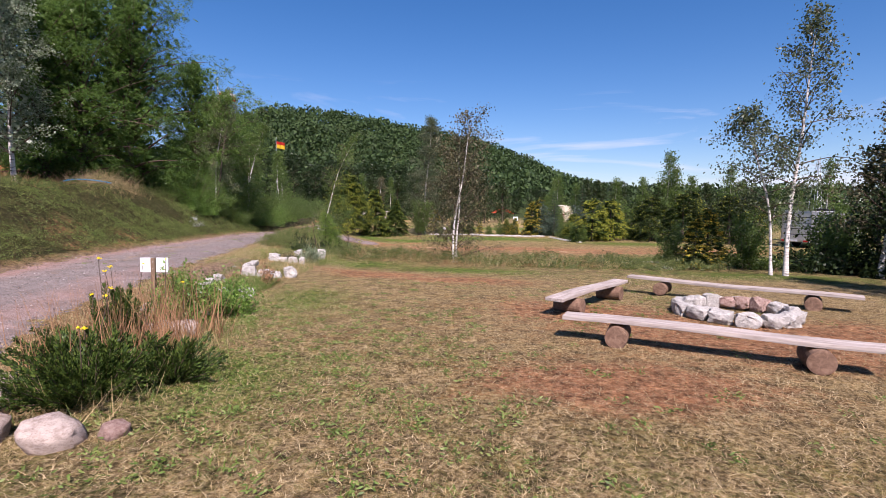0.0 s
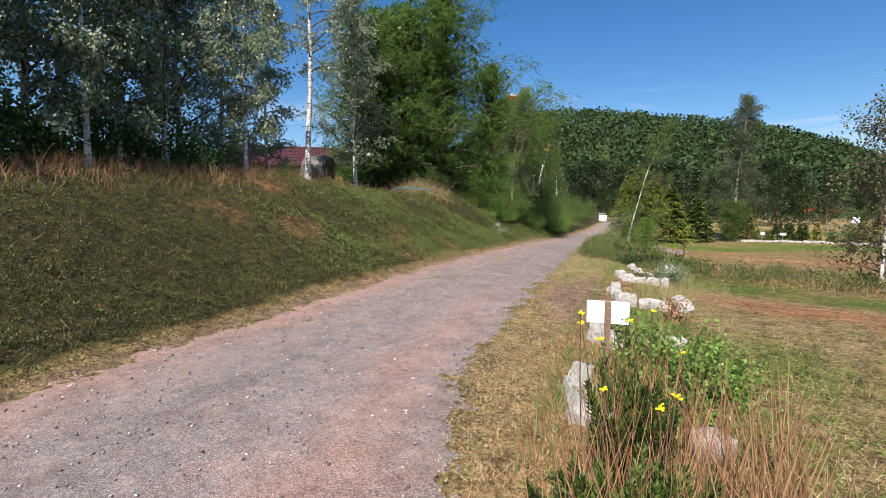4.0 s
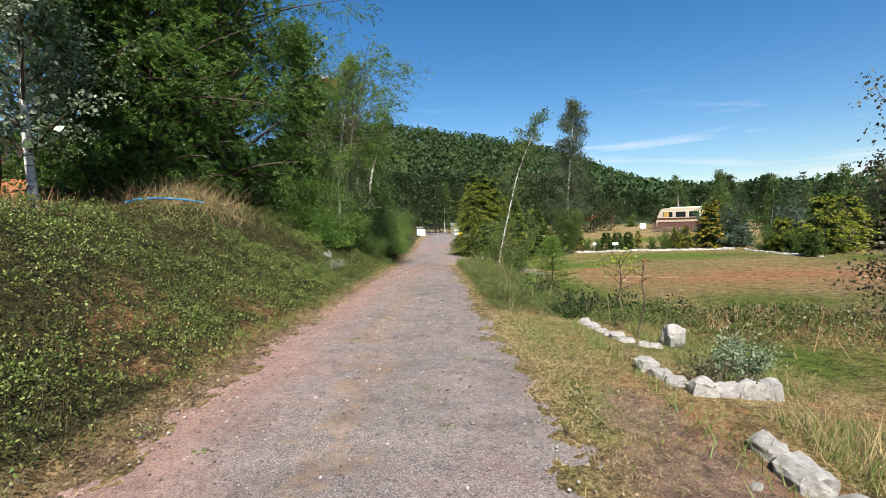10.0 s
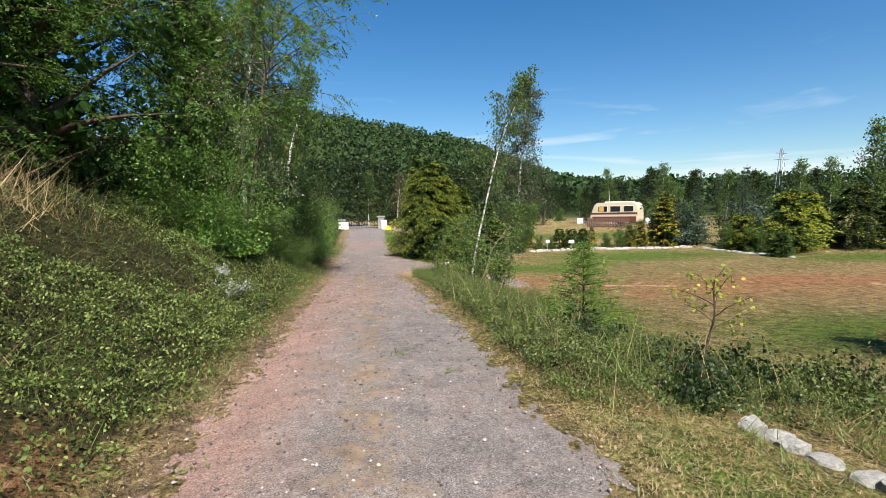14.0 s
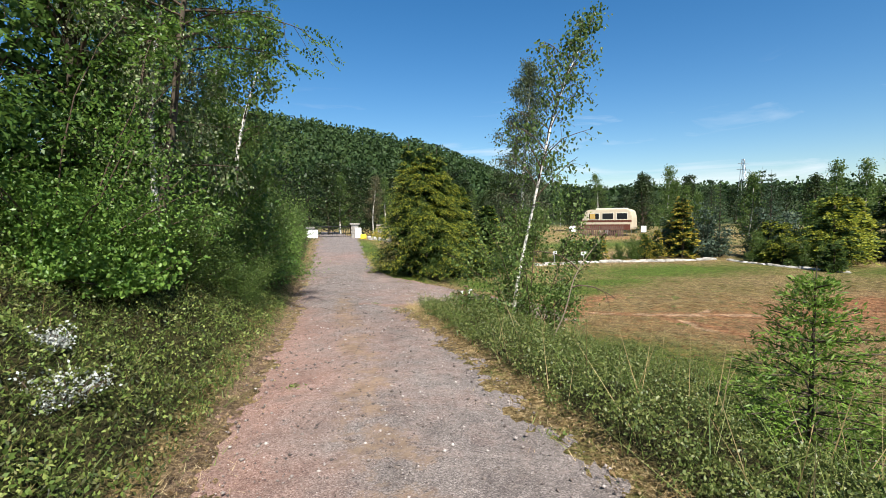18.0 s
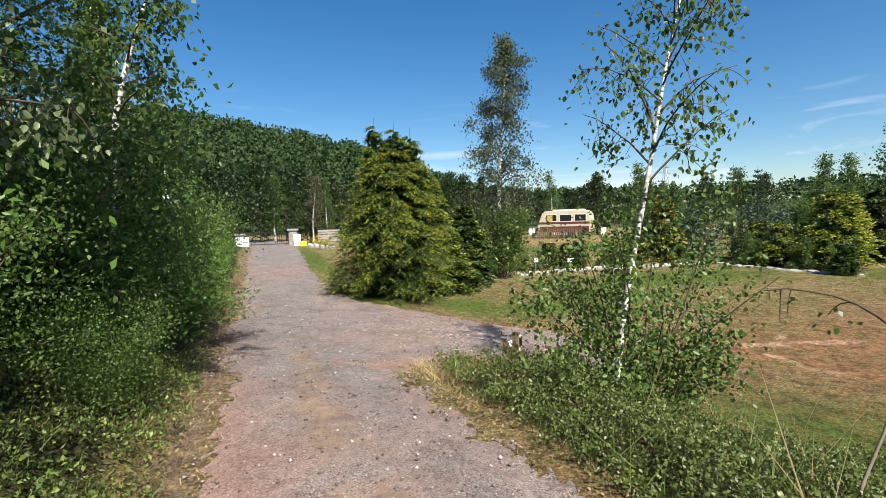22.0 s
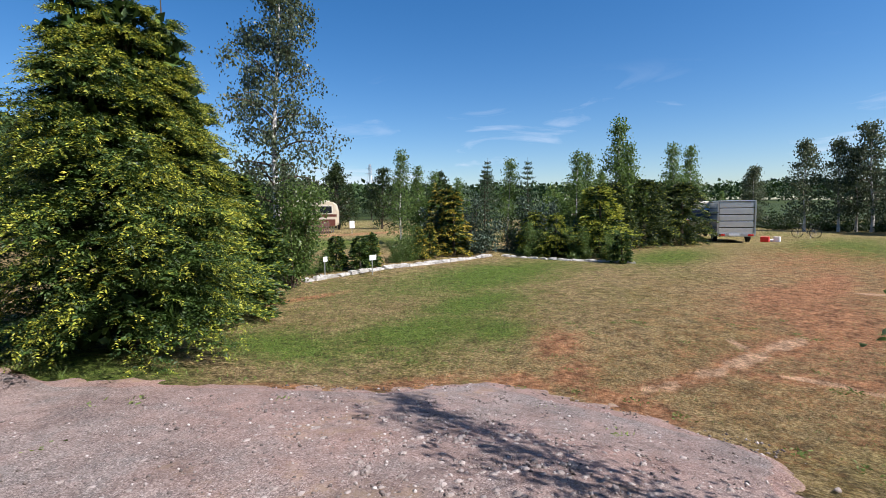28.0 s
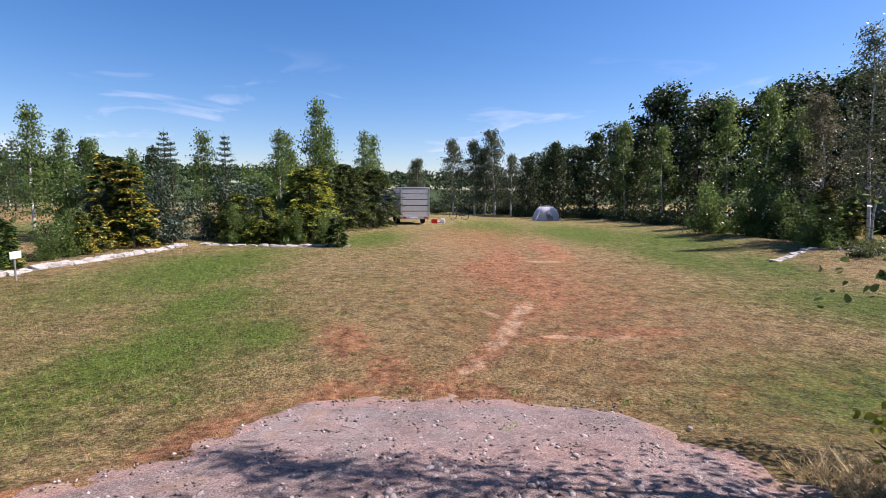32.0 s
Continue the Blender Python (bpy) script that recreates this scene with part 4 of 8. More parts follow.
def thuja(name, seed, h, radius, branches=300, per=12, leaf=0.075, label="", tips=None, inner=None, tip_share=0.3, cone=0.85, x=0.0, y=0.0, z=0.0, group="", skirt=0.06, sub=7, leaders=()):
    """A conical evergreen of flat layered sprays; parts trunk, foliage and young tips."""
    rng = np.random.default_rng(seed)
    base = thing(name, x, y, z, 0, label, "conifer", group)
    tr = Tubes()
    tr.add(np.array([[0, 0, -0.1], [0.02, 0, h * 0.5], [0, 0.02, h * 0.97]]), [radius * 0.07 + 0.02, radius * 0.04 + 0.01, 0.006], 8)
    P1, D1, L1, tipf = [], [], [], []
    lobes = rng.uniform(0, 6.28, 3)
    full_h, full_r, axis = h, radius, np.zeros(3)
    stems = [(0.0, 0.0, 1.0, 1.0, branches)] + [(a, b, c, 0.42, branches // 4) for a, b, c in leaders]
    for k, h, radius, axis in [(k, full_h * c, full_r * d, np.array([a, b, 0.0])) for a, b, c, d, n in stems for k in range(n)]:
        m_all = branches if radius == full_r else branches // 4
        g = ((k + rng.random()) / m_all) ** 1.15
        zz = h * (skirt + 0.93 * g)
        az = rng.uniform(0, 2 * math.pi)
        rr = radius * (1 - g ** 1.15) ** cone * (1 + 0.16 * math.sin(az * 2 + lobes[0]) + 0.13 * math.sin(az * 3 + 5 * g + lobes[1]) + 0.10 * math.sin(az * 7 + g * 12 + lobes[2])) * rng.uniform(0.82, 1.06) + 0.06
        out = np.array([math.cos(az), math.sin(az), 0.0])
        side = np.array([-out[1], out[0], 0.0])
        lift = 0.30 - 0.22 * g + rng.normal(0, 0.24)
        n = per
        t = np.linspace(0.38, 1.0, n)
        along = out[None] * (rr * t)[:, None] + np.array([0, 0, 1.0])[None] * (rr * (lift * t - 0.34 * t ** 3))[:, None] + np.array([0, 0, zz]) + axis
        for sgn in (-1, 1):
            fl = (0.10 + 0.22 * radius * 0.35) * (1.15 - 0.6 * t) * rng.uniform(0.8, 1.2, n)
            fd = out[None] * 0.75 + sgn * side[None] * rng.uniform(0.4, 1.0, n)[:, None] + np.array([0, 0, -0.22])[None]
            fd = fd / np.linalg.norm(fd, axis=1, keepdims=True)
            for m in range(sub):
                q = (m + 0.5) / sub
                P1.append(along + fd * (fl * q)[:, None] + rng.normal(0, 0.012, (n, 3)))
                turn = (0.75 if m % 2 else -0.75) * (m < sub - 1)
                D1.append(fd + turn * np.cross(fd, np.array([0, 0, 1.0])) + rng.normal(0, 0.14, (n, 3)) + np.array([0, 0, 0.05 if m < sub - 2 else 0.25]))
                L1.append(np.full(n, leaf) * rng.uniform(0.7, 1.3, n) * (1.15 - 0.25 * q))
                tipf.append((t > 0.68) & (rng.random(n) < tip_share * (0.5 + q)))
    P1, D1, L1, tipf = np.concatenate(P1), np.concatenate(D1), np.concatenate(L1), np.concatenate(tipf)
    put("trunk", tr.mesh("trunk"), BARK, base)
    v, q = leaf_verts(rng, P1[~tipf], D1[~tipf], L1[~tipf] * 1.1, L1[~tipf] * 0.44, 0.1)
    put("foliage", raw_mesh("foliage", v, q), inner or L_THUJA, base)["kind"] = "stuff"
    v, q = leaf_verts(rng, P1[tipf], D1[tipf], L1[tipf] * 1.1, L1[tipf] * 0.44, 0.1)
    put("young_growth", raw_mesh("young_growth", v, q), tips or L_GOLD, base, "yellow-green young growth")["kind"] = "stuff"
    return base


def feathery_thuja(name, seed, h, radius, label, leaders=(), x=0.0, y=0.0, z=0.0):
    """A broad thuja close by: boughs of branches that carry flat fans of small scale-leaf sprays."""
    rng = np.random.default_rng(seed)
    base = thing(name, x, y, z, 0, label, "conifer")
    tr = Tubes()
    tr.add(np.array([[0, 0, -0.1], [0.03, 0, h * 0.5], [0, 0.02, h * 0.96]]), [0.13, 0.07, 0.008], 9)
    B, F, W, N, L, tipf, core = [], [], [], [], [], [], []
    lobes = rng.uniform(0, 6.28, 3)
    stems = [(0.0, 0.0, 0.97, 1.0, 230)] + [(a, b, c, 0.36, 26) for a, b, c in leaders]
    for sx_, sy_, hs, rs, boughs in stems:
        hh, rad = h * hs, radius * rs
        axis = np.array([sx_, sy_, 0.0])
        if rs < 1:
            tr.add(np.array([[sx_ * 0.4, sy_ * 0.4, h * 0.35], [sx_, sy_, h * 0.7], [sx_, sy_, hh * 1.04]]), [0.05, 0.03, 0.004], 6)
        for k in range(boughs):
            g0 = (k + rng.random()) / boughs
            if rs < 1:
                g0 = 0.45 + 0.55 * g0
            az0, lift0, reach = k * 2.39996 + rng.normal(0, 0.25), rng.normal(0.34, 0.12), rng.uniform(0.84, 1.10)
            for _ in range(4):
                az, g = az0 + rng.normal(0, 0.15), min(0.995, max(0.0, g0 + rng.normal(0, 0.009)))
                rr = rad * (1 - g ** 1.35) ** 0.62 * min(1.0, 0.84 + 0.8 * g) * (1 + 0.13 * math.sin(az * 2 + lobes[0]) + 0.10 * math.sin(az * 3 + 5 * g + lobes[1])) * reach * rng.uniform(0.85, 1.05) + 0.07
                out, side = np.array([math.cos(az), math.sin(az), 0.0]), np.array([-math.sin(az), math.cos(az), 0.0])
                lift = lift0 - 0.12 * g + rng.normal(0, 0.06)
                t = np.repeat(np.linspace(0.42, 1.0, 8), 2)
                n = len(t)
                sgn = np.tile([-1.0, 1.0], 8)[:, None]
                arc = rr * (lift * t - 0.30 * t ** 3)
                B.append(out * (rr * t)[:, None] + np.array([0, 0, 1.0]) * (hh * (0.055 + 0.93 * g) + arc)[:, None] + axis)
                fd = unit(out * 0.9 + side * sgn * rng.uniform(0.25, 1.0, (n, 1)) + np.array([0, 0, -0.10]) + rng.normal(0, 0.16, (n, 3)))
                F.append(fd)
                W.append(unit(np.cross(fd, np.array([0, 0, 1.0]) + rng.normal(0, 0.45, (n, 3)))))
                L.append((0.14 + 0.09 * rs * (1 - 0.5 * g)) * (1.2 - 0.45 * t) * rng.uniform(0.75, 1.25, n))
                tipf.append((t > 0.6) & (rng.random(n) < 0.40 + 0.25 * (t > 0.85) + 0.2 * g))
                core.append(out * (rr * rng.uniform(0.05, 0.55, (3, 1))) + np.array([0, 0, hh * (0.04 + 0.90 * g)]) + axis + rng.normal(0, 0.05, (3, 3)))
    B, F, W, L, tipf, core = np.concatenate(B), np.concatenate(F), np.concatenate(W), np.concatenate(L), np.concatenate(tipf), np.concatenate(core)
    m = 15
    q = np.tile(np.linspace(0.08, 1.0, m), len(B))[:, None]
    hand = np.tile(np.where(np.arange(m) % 2, 1.0, -1.0), len(B))[:, None]
    hand[m - 1::m] = 0
    P = np.repeat(B, m, 0) + np.repeat(F * L[:, None], m, 0) * q + np.array([0, 0, -0.28]) * np.repeat(L, m)[:, None] * q * q + rng.normal(0, 0.006, (len(B) * m, 3))
    D = np.repeat(F, m, 0) * 0.75 + np.repeat(W, m, 0) * hand + rng.normal(0, 0.12, (len(B) * m, 3)) + np.array([0, 0, -0.12])
    ln = np.repeat(L, m) * 0.21 * (1.3 - 0.55 * q[:, 0]) * rng.uniform(0.8, 1.2, len(P))
    tip = np.repeat(tipf, m) & (q[:, 0] > 0.35)
    put("trunk", tr.mesh("trunk"), BARK, base)
    v, f = leaf_verts(rng, P[~tip], D[~tip], ln[~tip], ln[~tip] * 0.40, 0.08, True)
    lc = rng.uniform(0.12, 0.24, len(core))
    vc, fc = leaf_verts(rng, core, rng.normal(0, 1, (len(core), 3)), lc, lc * 0.6)
    put("foliage", raw_mesh("foliage", np.concatenate([v, vc]), np.concatenate([f, fc + len(v)])), L_THUJA, base)["kind"] = "stuff"
    v, f = leaf_verts(rng, P[tip], D[tip], ln[tip], ln[tip] * 0.40, 0.08, True)
    put("young_growth", raw_mesh("young_growth", v, f), L_GOLD, base, "yellow-green young growth")["kind"] = "stuff"
    return base


def spruce(name, seed, h, radius, tiers=16, leafmat=None, label="", x=0.0, y=0.0, z=0.0, needle=0.09, per=16):
    """A young spruce with open tiers of needle twigs."""
    rng = np.random.default_rng(seed)
    base = thing(name, x, y, z, 0, label, "conifer")
    tr, P, D = Tubes(), [], []
    tr.add(np.array([[0, 0, -0.1], [0, 0, h * 0.6], [0.01, 0, h]]), [0.006 + h * 0.013, 0.004 + h * 0.006, 0.004], 7)
    for k in range(tiers):
        g = k / tiers
        zz = h * (0.06 + 0.92 * g)
        rr = radius * (1 - g) ** 0.9 + 0.06
        for b in range(7):
            az = b * 0.9 + k * 0.6 + rng.uniform(-0.25, 0.25)
            d = np.array([math.cos(az), math.sin(az), 0.12 + 0.4 * g])
            pts = curve_pts([0, 0, zz], d / np.linalg.norm(d), rr * rng.uniform(0.8, 1.1), 5, 0.25)
            tr.add(pts, np.linspace(0.010, 0.003, 5), 4)
            n = max(6, int(per * (0.4 + rr * 1.5)))
            q = rng.uniform(0.15, 1, n)
            pp = np.stack([np.interp(q, np.linspace(0, 1, 5), pts[:, c]) for c in range(3)], 1)
            sd = np.array([-d[1], d[0], 0.0])
            pp = pp + sd[None] * (rng.uniform(-1, 1, n) * 0.28 * rr * (1.1 - q))[:, None]
            P.append(pp)
            D.append(np.tile(d, (n, 1)) + rng.normal(0, 0.55, (n, 3)))
    P, D = np.concatenate(P), np.concatenate(D)
    put("trunk", tr.mesh("trunk"), BARK, base)
    rep = 2
    P = np.repeat(P, rep, 0) + rng.normal(0, 0.03, (len(P) * rep, 3))
    D = np.repeat(D, rep, 0) + rng.normal(0, 0.4, (len(D) * rep, 3))
    v, q = leaf_verts(rng, P, D, needle * rng.uniform(0.7, 1.4, len(P)), needle * 0.28)
    put("foliage", raw_mesh("foliage", v, q), leafmat or L_SPRUCE, base)["kind"] = "stuff"
    return base


def shrub(name, seed, h, radius, leaves=4000, leaf=0.06, leafmat=None, label="", x=0.0, y=0.0, z=0.0, stems=14, spread=0.1, category="shrub", upright=0.5, group="", wild=1.0, plump=0.7, oval=False):
    """A shrub of many stems from one foot."""
    rng = np.random.default_rng(seed)
    base = thing(name, x, y, z, 0, label, category, group)
    tb, A, E = Tubes(), [], []
    for k in range(stems):
        az = k * 2.4 + rng.uniform(-0.4, 0.4)
        el = upright + rng.uniform(-0.3, 0.8)
        d = np.array([math.cos(az) * math.cos(el), math.sin(az) * math.cos(el), math.sin(el)])
        L = 1.0 / max(abs(math.cos(el)) / radius, abs(math.sin(el)) / h) * rng.uniform(0.7, 1.0)
        pts = curve_pts([math.cos(az) * radius * 0.12, math.sin(az) * radius * 0.12, -0.05], d, L, 6, 0.35, 0.08, rng)
        tb.add(pts, np.linspace(0.012, 0.003, 6), 5)
        for j in range(14):
            q = rng.uniform(0.15, 1)
            s0 = np.array([np.interp(q, np.linspace(0, 1, 6), pts[:, c]) for c in range(3)])
            e0 = s0 + rng.normal(0, 0.22, 3) * radius + np.array([0, 0, 0.05])
            A.append(s0), E.append(e0)
    A, E = np.array(A), np.array(E)
    w = rng.integers(0, len(A), leaves)
    P = A[w] + (E[w] - A[w]) * rng.random(leaves)[:, None] + rng.normal(0, spread * radius, (leaves, 3))
    P[:, 2] = np.abs(P[:, 2])
    ln = leaf * rng.uniform(0.6, 1.3, leaves)
    v, q = leaf_verts(rng, P, rng.normal(0, wild, (leaves, 3)) + unit(E[w] - A[w]) * (1.2 - wild) * 2 + np.array([0, 0, 0.3]), ln, ln * plump, 0.15, False, oval)
    put("branchwork", tb.mesh("branchwork"), TWIG, base)["kind"] = "stuff"
    put("foliage", raw_mesh("foliage", v, q), leafmat or L_BRIGHT, base)["kind"] = "stuff"
    return base


def place(src, x, y, s=1.0, rz=0.0, sz=None, dz=0.0, label=""):
    """A copy of a plant on the ground."""
    c = copy_thing(src, Matrix())
    c.matrix_basis = pose(x, y, zat(x, y) + dz, 0, 0, rz) @ Matrix.Diagonal((s, s, sz or s, 1))
    if label:
        c["label"] = label
    return c


def on(x, y):
    return {"x": x, "y": y, "z": zat(x, y)}


# birches beside the track, each one of its own
broadleaf("birch_tree", 11, 5.1, (1.52, 0.50), 0.026, 0.40, 0.9, 24, 2300, 0.058, BIRCH, L_BIRCH, "young white-barked birch leaning over the grassy verge", rise=0.95, spread=0.10, droop=0.75, twigs=8, hang=0.9, split=True, oval=True, **on(-5.78, 23.72))
broadleaf("birch_tree", 13, 5.9, (0.5, 0.5), 0.045, 0.2, 1.05, 38, 10500, 0.05, BIRCH, L_PALEBIRCH, "leaning birch with pale trunk on the bank", spread=0.10, droop=1.2, twigs=9, hang=1.3, split=True, oval=True, **on(-10.85, 23.3))
broadleaf("birch_tree", 14, 8.7, (0.5, 0.1), 0.09, 0.22, 1.45, 52, 17000, 0.08, BIRCH, L_GREYBIRCH, "tall slim birch with grey-green crown behind the conifers", spread=0.15, droop=1.1, twigs=8, hang=1.1, split=True, **on(-1.4, 36.9))
broadleaf("birch_tree", 15, 4.6, (0.35, 0.0), 0.036, 0.05, 1.5, 46, 8200, 0.066, BIRCH, L_DULL, "two-stemmed birch with thin brownish crown in the weed strip", spread=0.12, droop=0.5, twigs=7, hang=0.4, stems=2, split=True, **on(0.7, 15.9))
broadleaf("birch_tree", 16, 7.4, (0.5, 0.1), 0.06, 0.32, 1.15, 36, 4200, 0.08, BIRCH, L_GREYBIRCH, "tall white birch with sparse crown beyond the lawn", spread=0.14, droop=0.6, twigs=7, hang=0.5, split=True, **on(9.5, 13.4))
broadleaf("birch_tree", 17, 4.6, (-1.1, 0.0), 0.04, 0.35, 1.2, 24, 3600, 0.08, BIRCH, L_GREYBIRCH, "smaller birch leaning beside a tall one", spread=0.14, droop=0.5, twigs=7, hang=0.4, split=True, **on(9.2, 13.5))
broadleaf("birch_tree", 18, 5.6, (0.6, 0.0), 0.07, 0.2, 1.2, 30, 4600, 0.085, BIRCH, L_DULL, "birch with thin dark crown beyond the benches", spread=0.15, droop=0.6, twigs=7, hang=0.5, split=True, **on(12.0, 13.2))
broadleaf("birch_tree", 19, 5.4, (0.9, 0.4), 0.06, 0.3, 0.8, 26, 3400, 0.085, BIRCH, L_BIRCH, "slender leaning birch on the bank by the track", spread=0.14, droop=0.9, twigs=7, hang=0.8, split=True, **on(-10.9, 27.2))
broadleaf("birch_tree", 20, 5.2, (0.4, 0.0), 0.06, 0.3, 0.7, 22, 2600, 0.09, BIRCH, L_DULL, "slender birch with pale trunk by the gate", spread=0.15, droop=0.9, twigs=6, hang=0.8, **on(-7.6, 57.5))
broadleaf("birch_tree", 21, 5.6, (-0.3, 0.3), 0.07, 0.3, 0.9, 26, 3400, 0.09, BIRCH, L_BIRCH, "slender birch beside the caravan", spread=0.15, droop=0.9, twigs=6, hang=0.8, **on(14.0, 60.5))

# crowns to copy: poplar-like, robinia-like, slim birch, distant birch
pop = broadleaf("poplar_tree", 31, 8.6, (0.3, 0), 0.08, 0.14, 1.8, 46, 20000, 0.075, BIRCH, L_POPLAR, "tall grey-green silvery poplar on the bank", core=900, core_leaf=0.2, spread=0.10, droop=0.3, rise=0.75, twigs=10, hang=0.2, bare=False, **on(-14.2, 9.2))
rob = broadleaf("robinia_tree", 32, 8.0, (0.4, 0.2), 0.17, 0.05, 2.9, 74, 54000, 0.066, BARK, L_ACACIA, "dense green robinia with feathered leaves on the bank", spread=0.11, droop=0.55, rise=0.5, twigs=7, hang=0.55, shape="round", bare=False, slender=0.5, layer=0.5, compound=9, core=2600, core_leaf=0.26, **on(-13.3, 20.8))
bir = broadleaf("birch_tree", 33, 7.6, (0.3, 0), 0.065, 0.14, 1.4, 44, 9500, 0.097, BIRCH, L_POPLAR, "slim birch with silvery green crown on the bank", spread=0.11, droop=0.8, twigs=8, hang=0.8, bare=False, **on(-14.4, 0.2))
broadleaf("birch_tree", 35, 8.2, (0.2, 0.1), 0.085, 0.4, 1.2, 34, 4200, 0.075, BIRCH, L_POPLAR, "tall white-trunked birch with a thin silvery crown on the bank", spread=0.11, droop=0.8, twigs=8, hang=0.8, split=True, **on(-13.2, 12.9))
slim = broadleaf("birch_tree", 34, 6.2, (0.3, 0.1), 0.07, 0.14, 1.0, 34, 3400, 0.12, BIRCH, L_BIRCH, "slim birch at the meadow's edge", bare=False, spread=0.16, droop=0.9, twigs=7, hang=0.8, **on(15.6, 34.4))

for x, y, s, a in ((-13.6, 5.2, 0.9, 40), (-14.7, 10.0, 0.92, 250), (-15.2, 7.0, 1.0, 130), (-15.4, 1.0, 1.0, 300), (-13.6, 15.6, 0.9, 200)):
    place(pop, x, y, s, a)
for x, y, s, a in ((-13.0, 3.4, 0.95, 20), (-13.5, 10.9, 0.78, 100), (-14.3, 8.3, 0.9, 205), (-15.2, 11.6, 0.85, 330), (-13.4, 1.4, 1.0, 160), (-14.8, 3.6, 1.05, 60), (-13.3, 7.2, 0.85, 280), (-14.6, 5.8, 0.9, 310), (-15.8, 8.6, 1.0, 15), (-15.5, 13.4, 0.8, 70)):
    place(bir, x, y, s, a)
for x, y, s, a in ((-13.4, 18.4, 0.84, 90), (-12.3, 24.6, 0.78, 160), (-14.4, 22.8, 0.86, 230), (-12.8, 27.4, 0.72, 300), (-15.6, 19.4, 0.9, 20), (-14.2, 17.6, 0.8, 130), (-14.2, 30.5, 0.7, 70)):
    place(rob, x, y, s, a)
broadleaf("robinia_tree", 36, 5.5, (1.0, 0.1), 0.06, 0.5, 1.7, 40, 15000, 0.06, BARK, L_YOUNGROB, "young robinia reaching out over the track", spread=0.11, droop=0.6, rise=0.35, twigs=7, hang=0.5, shape="round", slender=0.5, layer=0.5, compound=9, split=True, **on(-10.6, 22.9))
for x, y, s, a in ((-12.0, 30.0, 0.8, 10), (-12.8, 33.0, 0.85, 80), (-12.2, 36.5, 0.8, 150), (-13.4, 41, 0.85, 200), (-6.4, 60.0, 0.85, 90), (-10.5, 62, 0.9, 40), (-3.0, 61, 0.8, 250)):
    place(slim, x, y, s, a, label="slim birch behind the bank")

# evergreen clump by the track
feathery_thuja("golden_thuja", 41, 3.9, 1.74, "large golden-green thuja of feathery sprays beside the track", leaders=((0.45, -0.2, 1.02), (-0.42, -0.25, 1.07), (0.1, 0.45, 1.0), (0.03, -0.3, 1.05), (0.85, 0.1, 0.84)), **on(-6.3, 31.9))
thuja("golden_thuja", 42, 3.3, 1.15, 300, 11, 0.085, "smaller golden-green thuja beside a larger one", **on(-4.75, 34.0))
thuja("golden_thuja", 43, 2.6, 1.0, 220, 11, 0.09, "small dark thuja at the foot of a birch", tip_share=0.12, **on(-3.4, 35.0))
shrub("leafy_shrub", 44, 2.9, 1.0, 12000, 0.068, L_BIRCH, "tall green shrub at the foot of a birch", upright=1.3, stems=22, **on(-1.7, 35.85))

shrub("birch_suckers", 45, 2.15, 1.0, 8000, 0.047, L_SUCKER, "fresh green birch suckers round a young birch", upright=0.95, stems=20, spread=0.08, oval=True, **on(-5.5, 23.86))

# shrubs that crowd the bank
bush = shrub("bank_shrub", 51, 2.2, 1.5, 12000, 0.055, L_BIRCH, "green leafy shrub on the bank", stems=18, oval=True, **on(-10.85, 24.9))
nearbush = shrub("bank_shrub", 53, 2.7, 1.5, 15000, 0.046, L_YOUNGROB, "young robinia thicket with fine bright leaves on the bank", stems=22, plump=0.5, spread=0.08, **on(-11.1, 21.9))
vine = shrub("vine_shrub", 54, 0.95, 0.62, 4200, 0.048, L_BRIGHT, "low bright-leaved climber sprawling over the bank", stems=16, spread=0.1, upright=0.5, plump=0.85, oval=True, **on(-10.5, 21.9))
sapling = shrub("sapling_thicket", 55, 1.75, 1.0, 9000, 0.055, L_BRIGHT, "bright green sapling thicket along the track", stems=20, spread=0.09, upright=0.7, plump=0.4, **on(-10.5, 27.9))
for x, y, s, a in ((-10.6, 29.6, 0.85, 60), (-10.8, 31.3, 0.85, 140), (-11.15, 33.2, 0.85, 230), (-11.6, 35.4, 0.9, 310)):
    place(sapling, x, y, s, a)
place(vine, -10.9, 21.2, 0.8, 120)
place(vine, -11.2, 21.9, 0.95, 210)
darkbush = shrub("bank_shrub", 52, 2.6, 1.7, 4300, 0.104, L_ROBINIA, "dense dark shrub under the bank trees", stems=20, **on(-13.0, 22.6))
for x, y, s, a in ((-10.6, 27.6, 0.8, 40), (-11.2, 30.2, 0.9, 90), (-11.4, 33.4, 0.85, 150), (-12.0, 37.0, 0.9, 200), (-12.6, 41.0, 0.9, 260), (-13.0, 45.5, 0.85, 310), (-10.45, 23.0, 0.5, 10), (-9.95, 24.2, 0.36, 80), (-13.4, 50.0, 0.9, 20)):
    place(bush, x, y, s, a)
for x, y, s, a in ((-10.6, 25.0, 0.6, 90), (-12.4, 23.6, 0.9, 70)):
    place(nearbush, x, y, s, a)
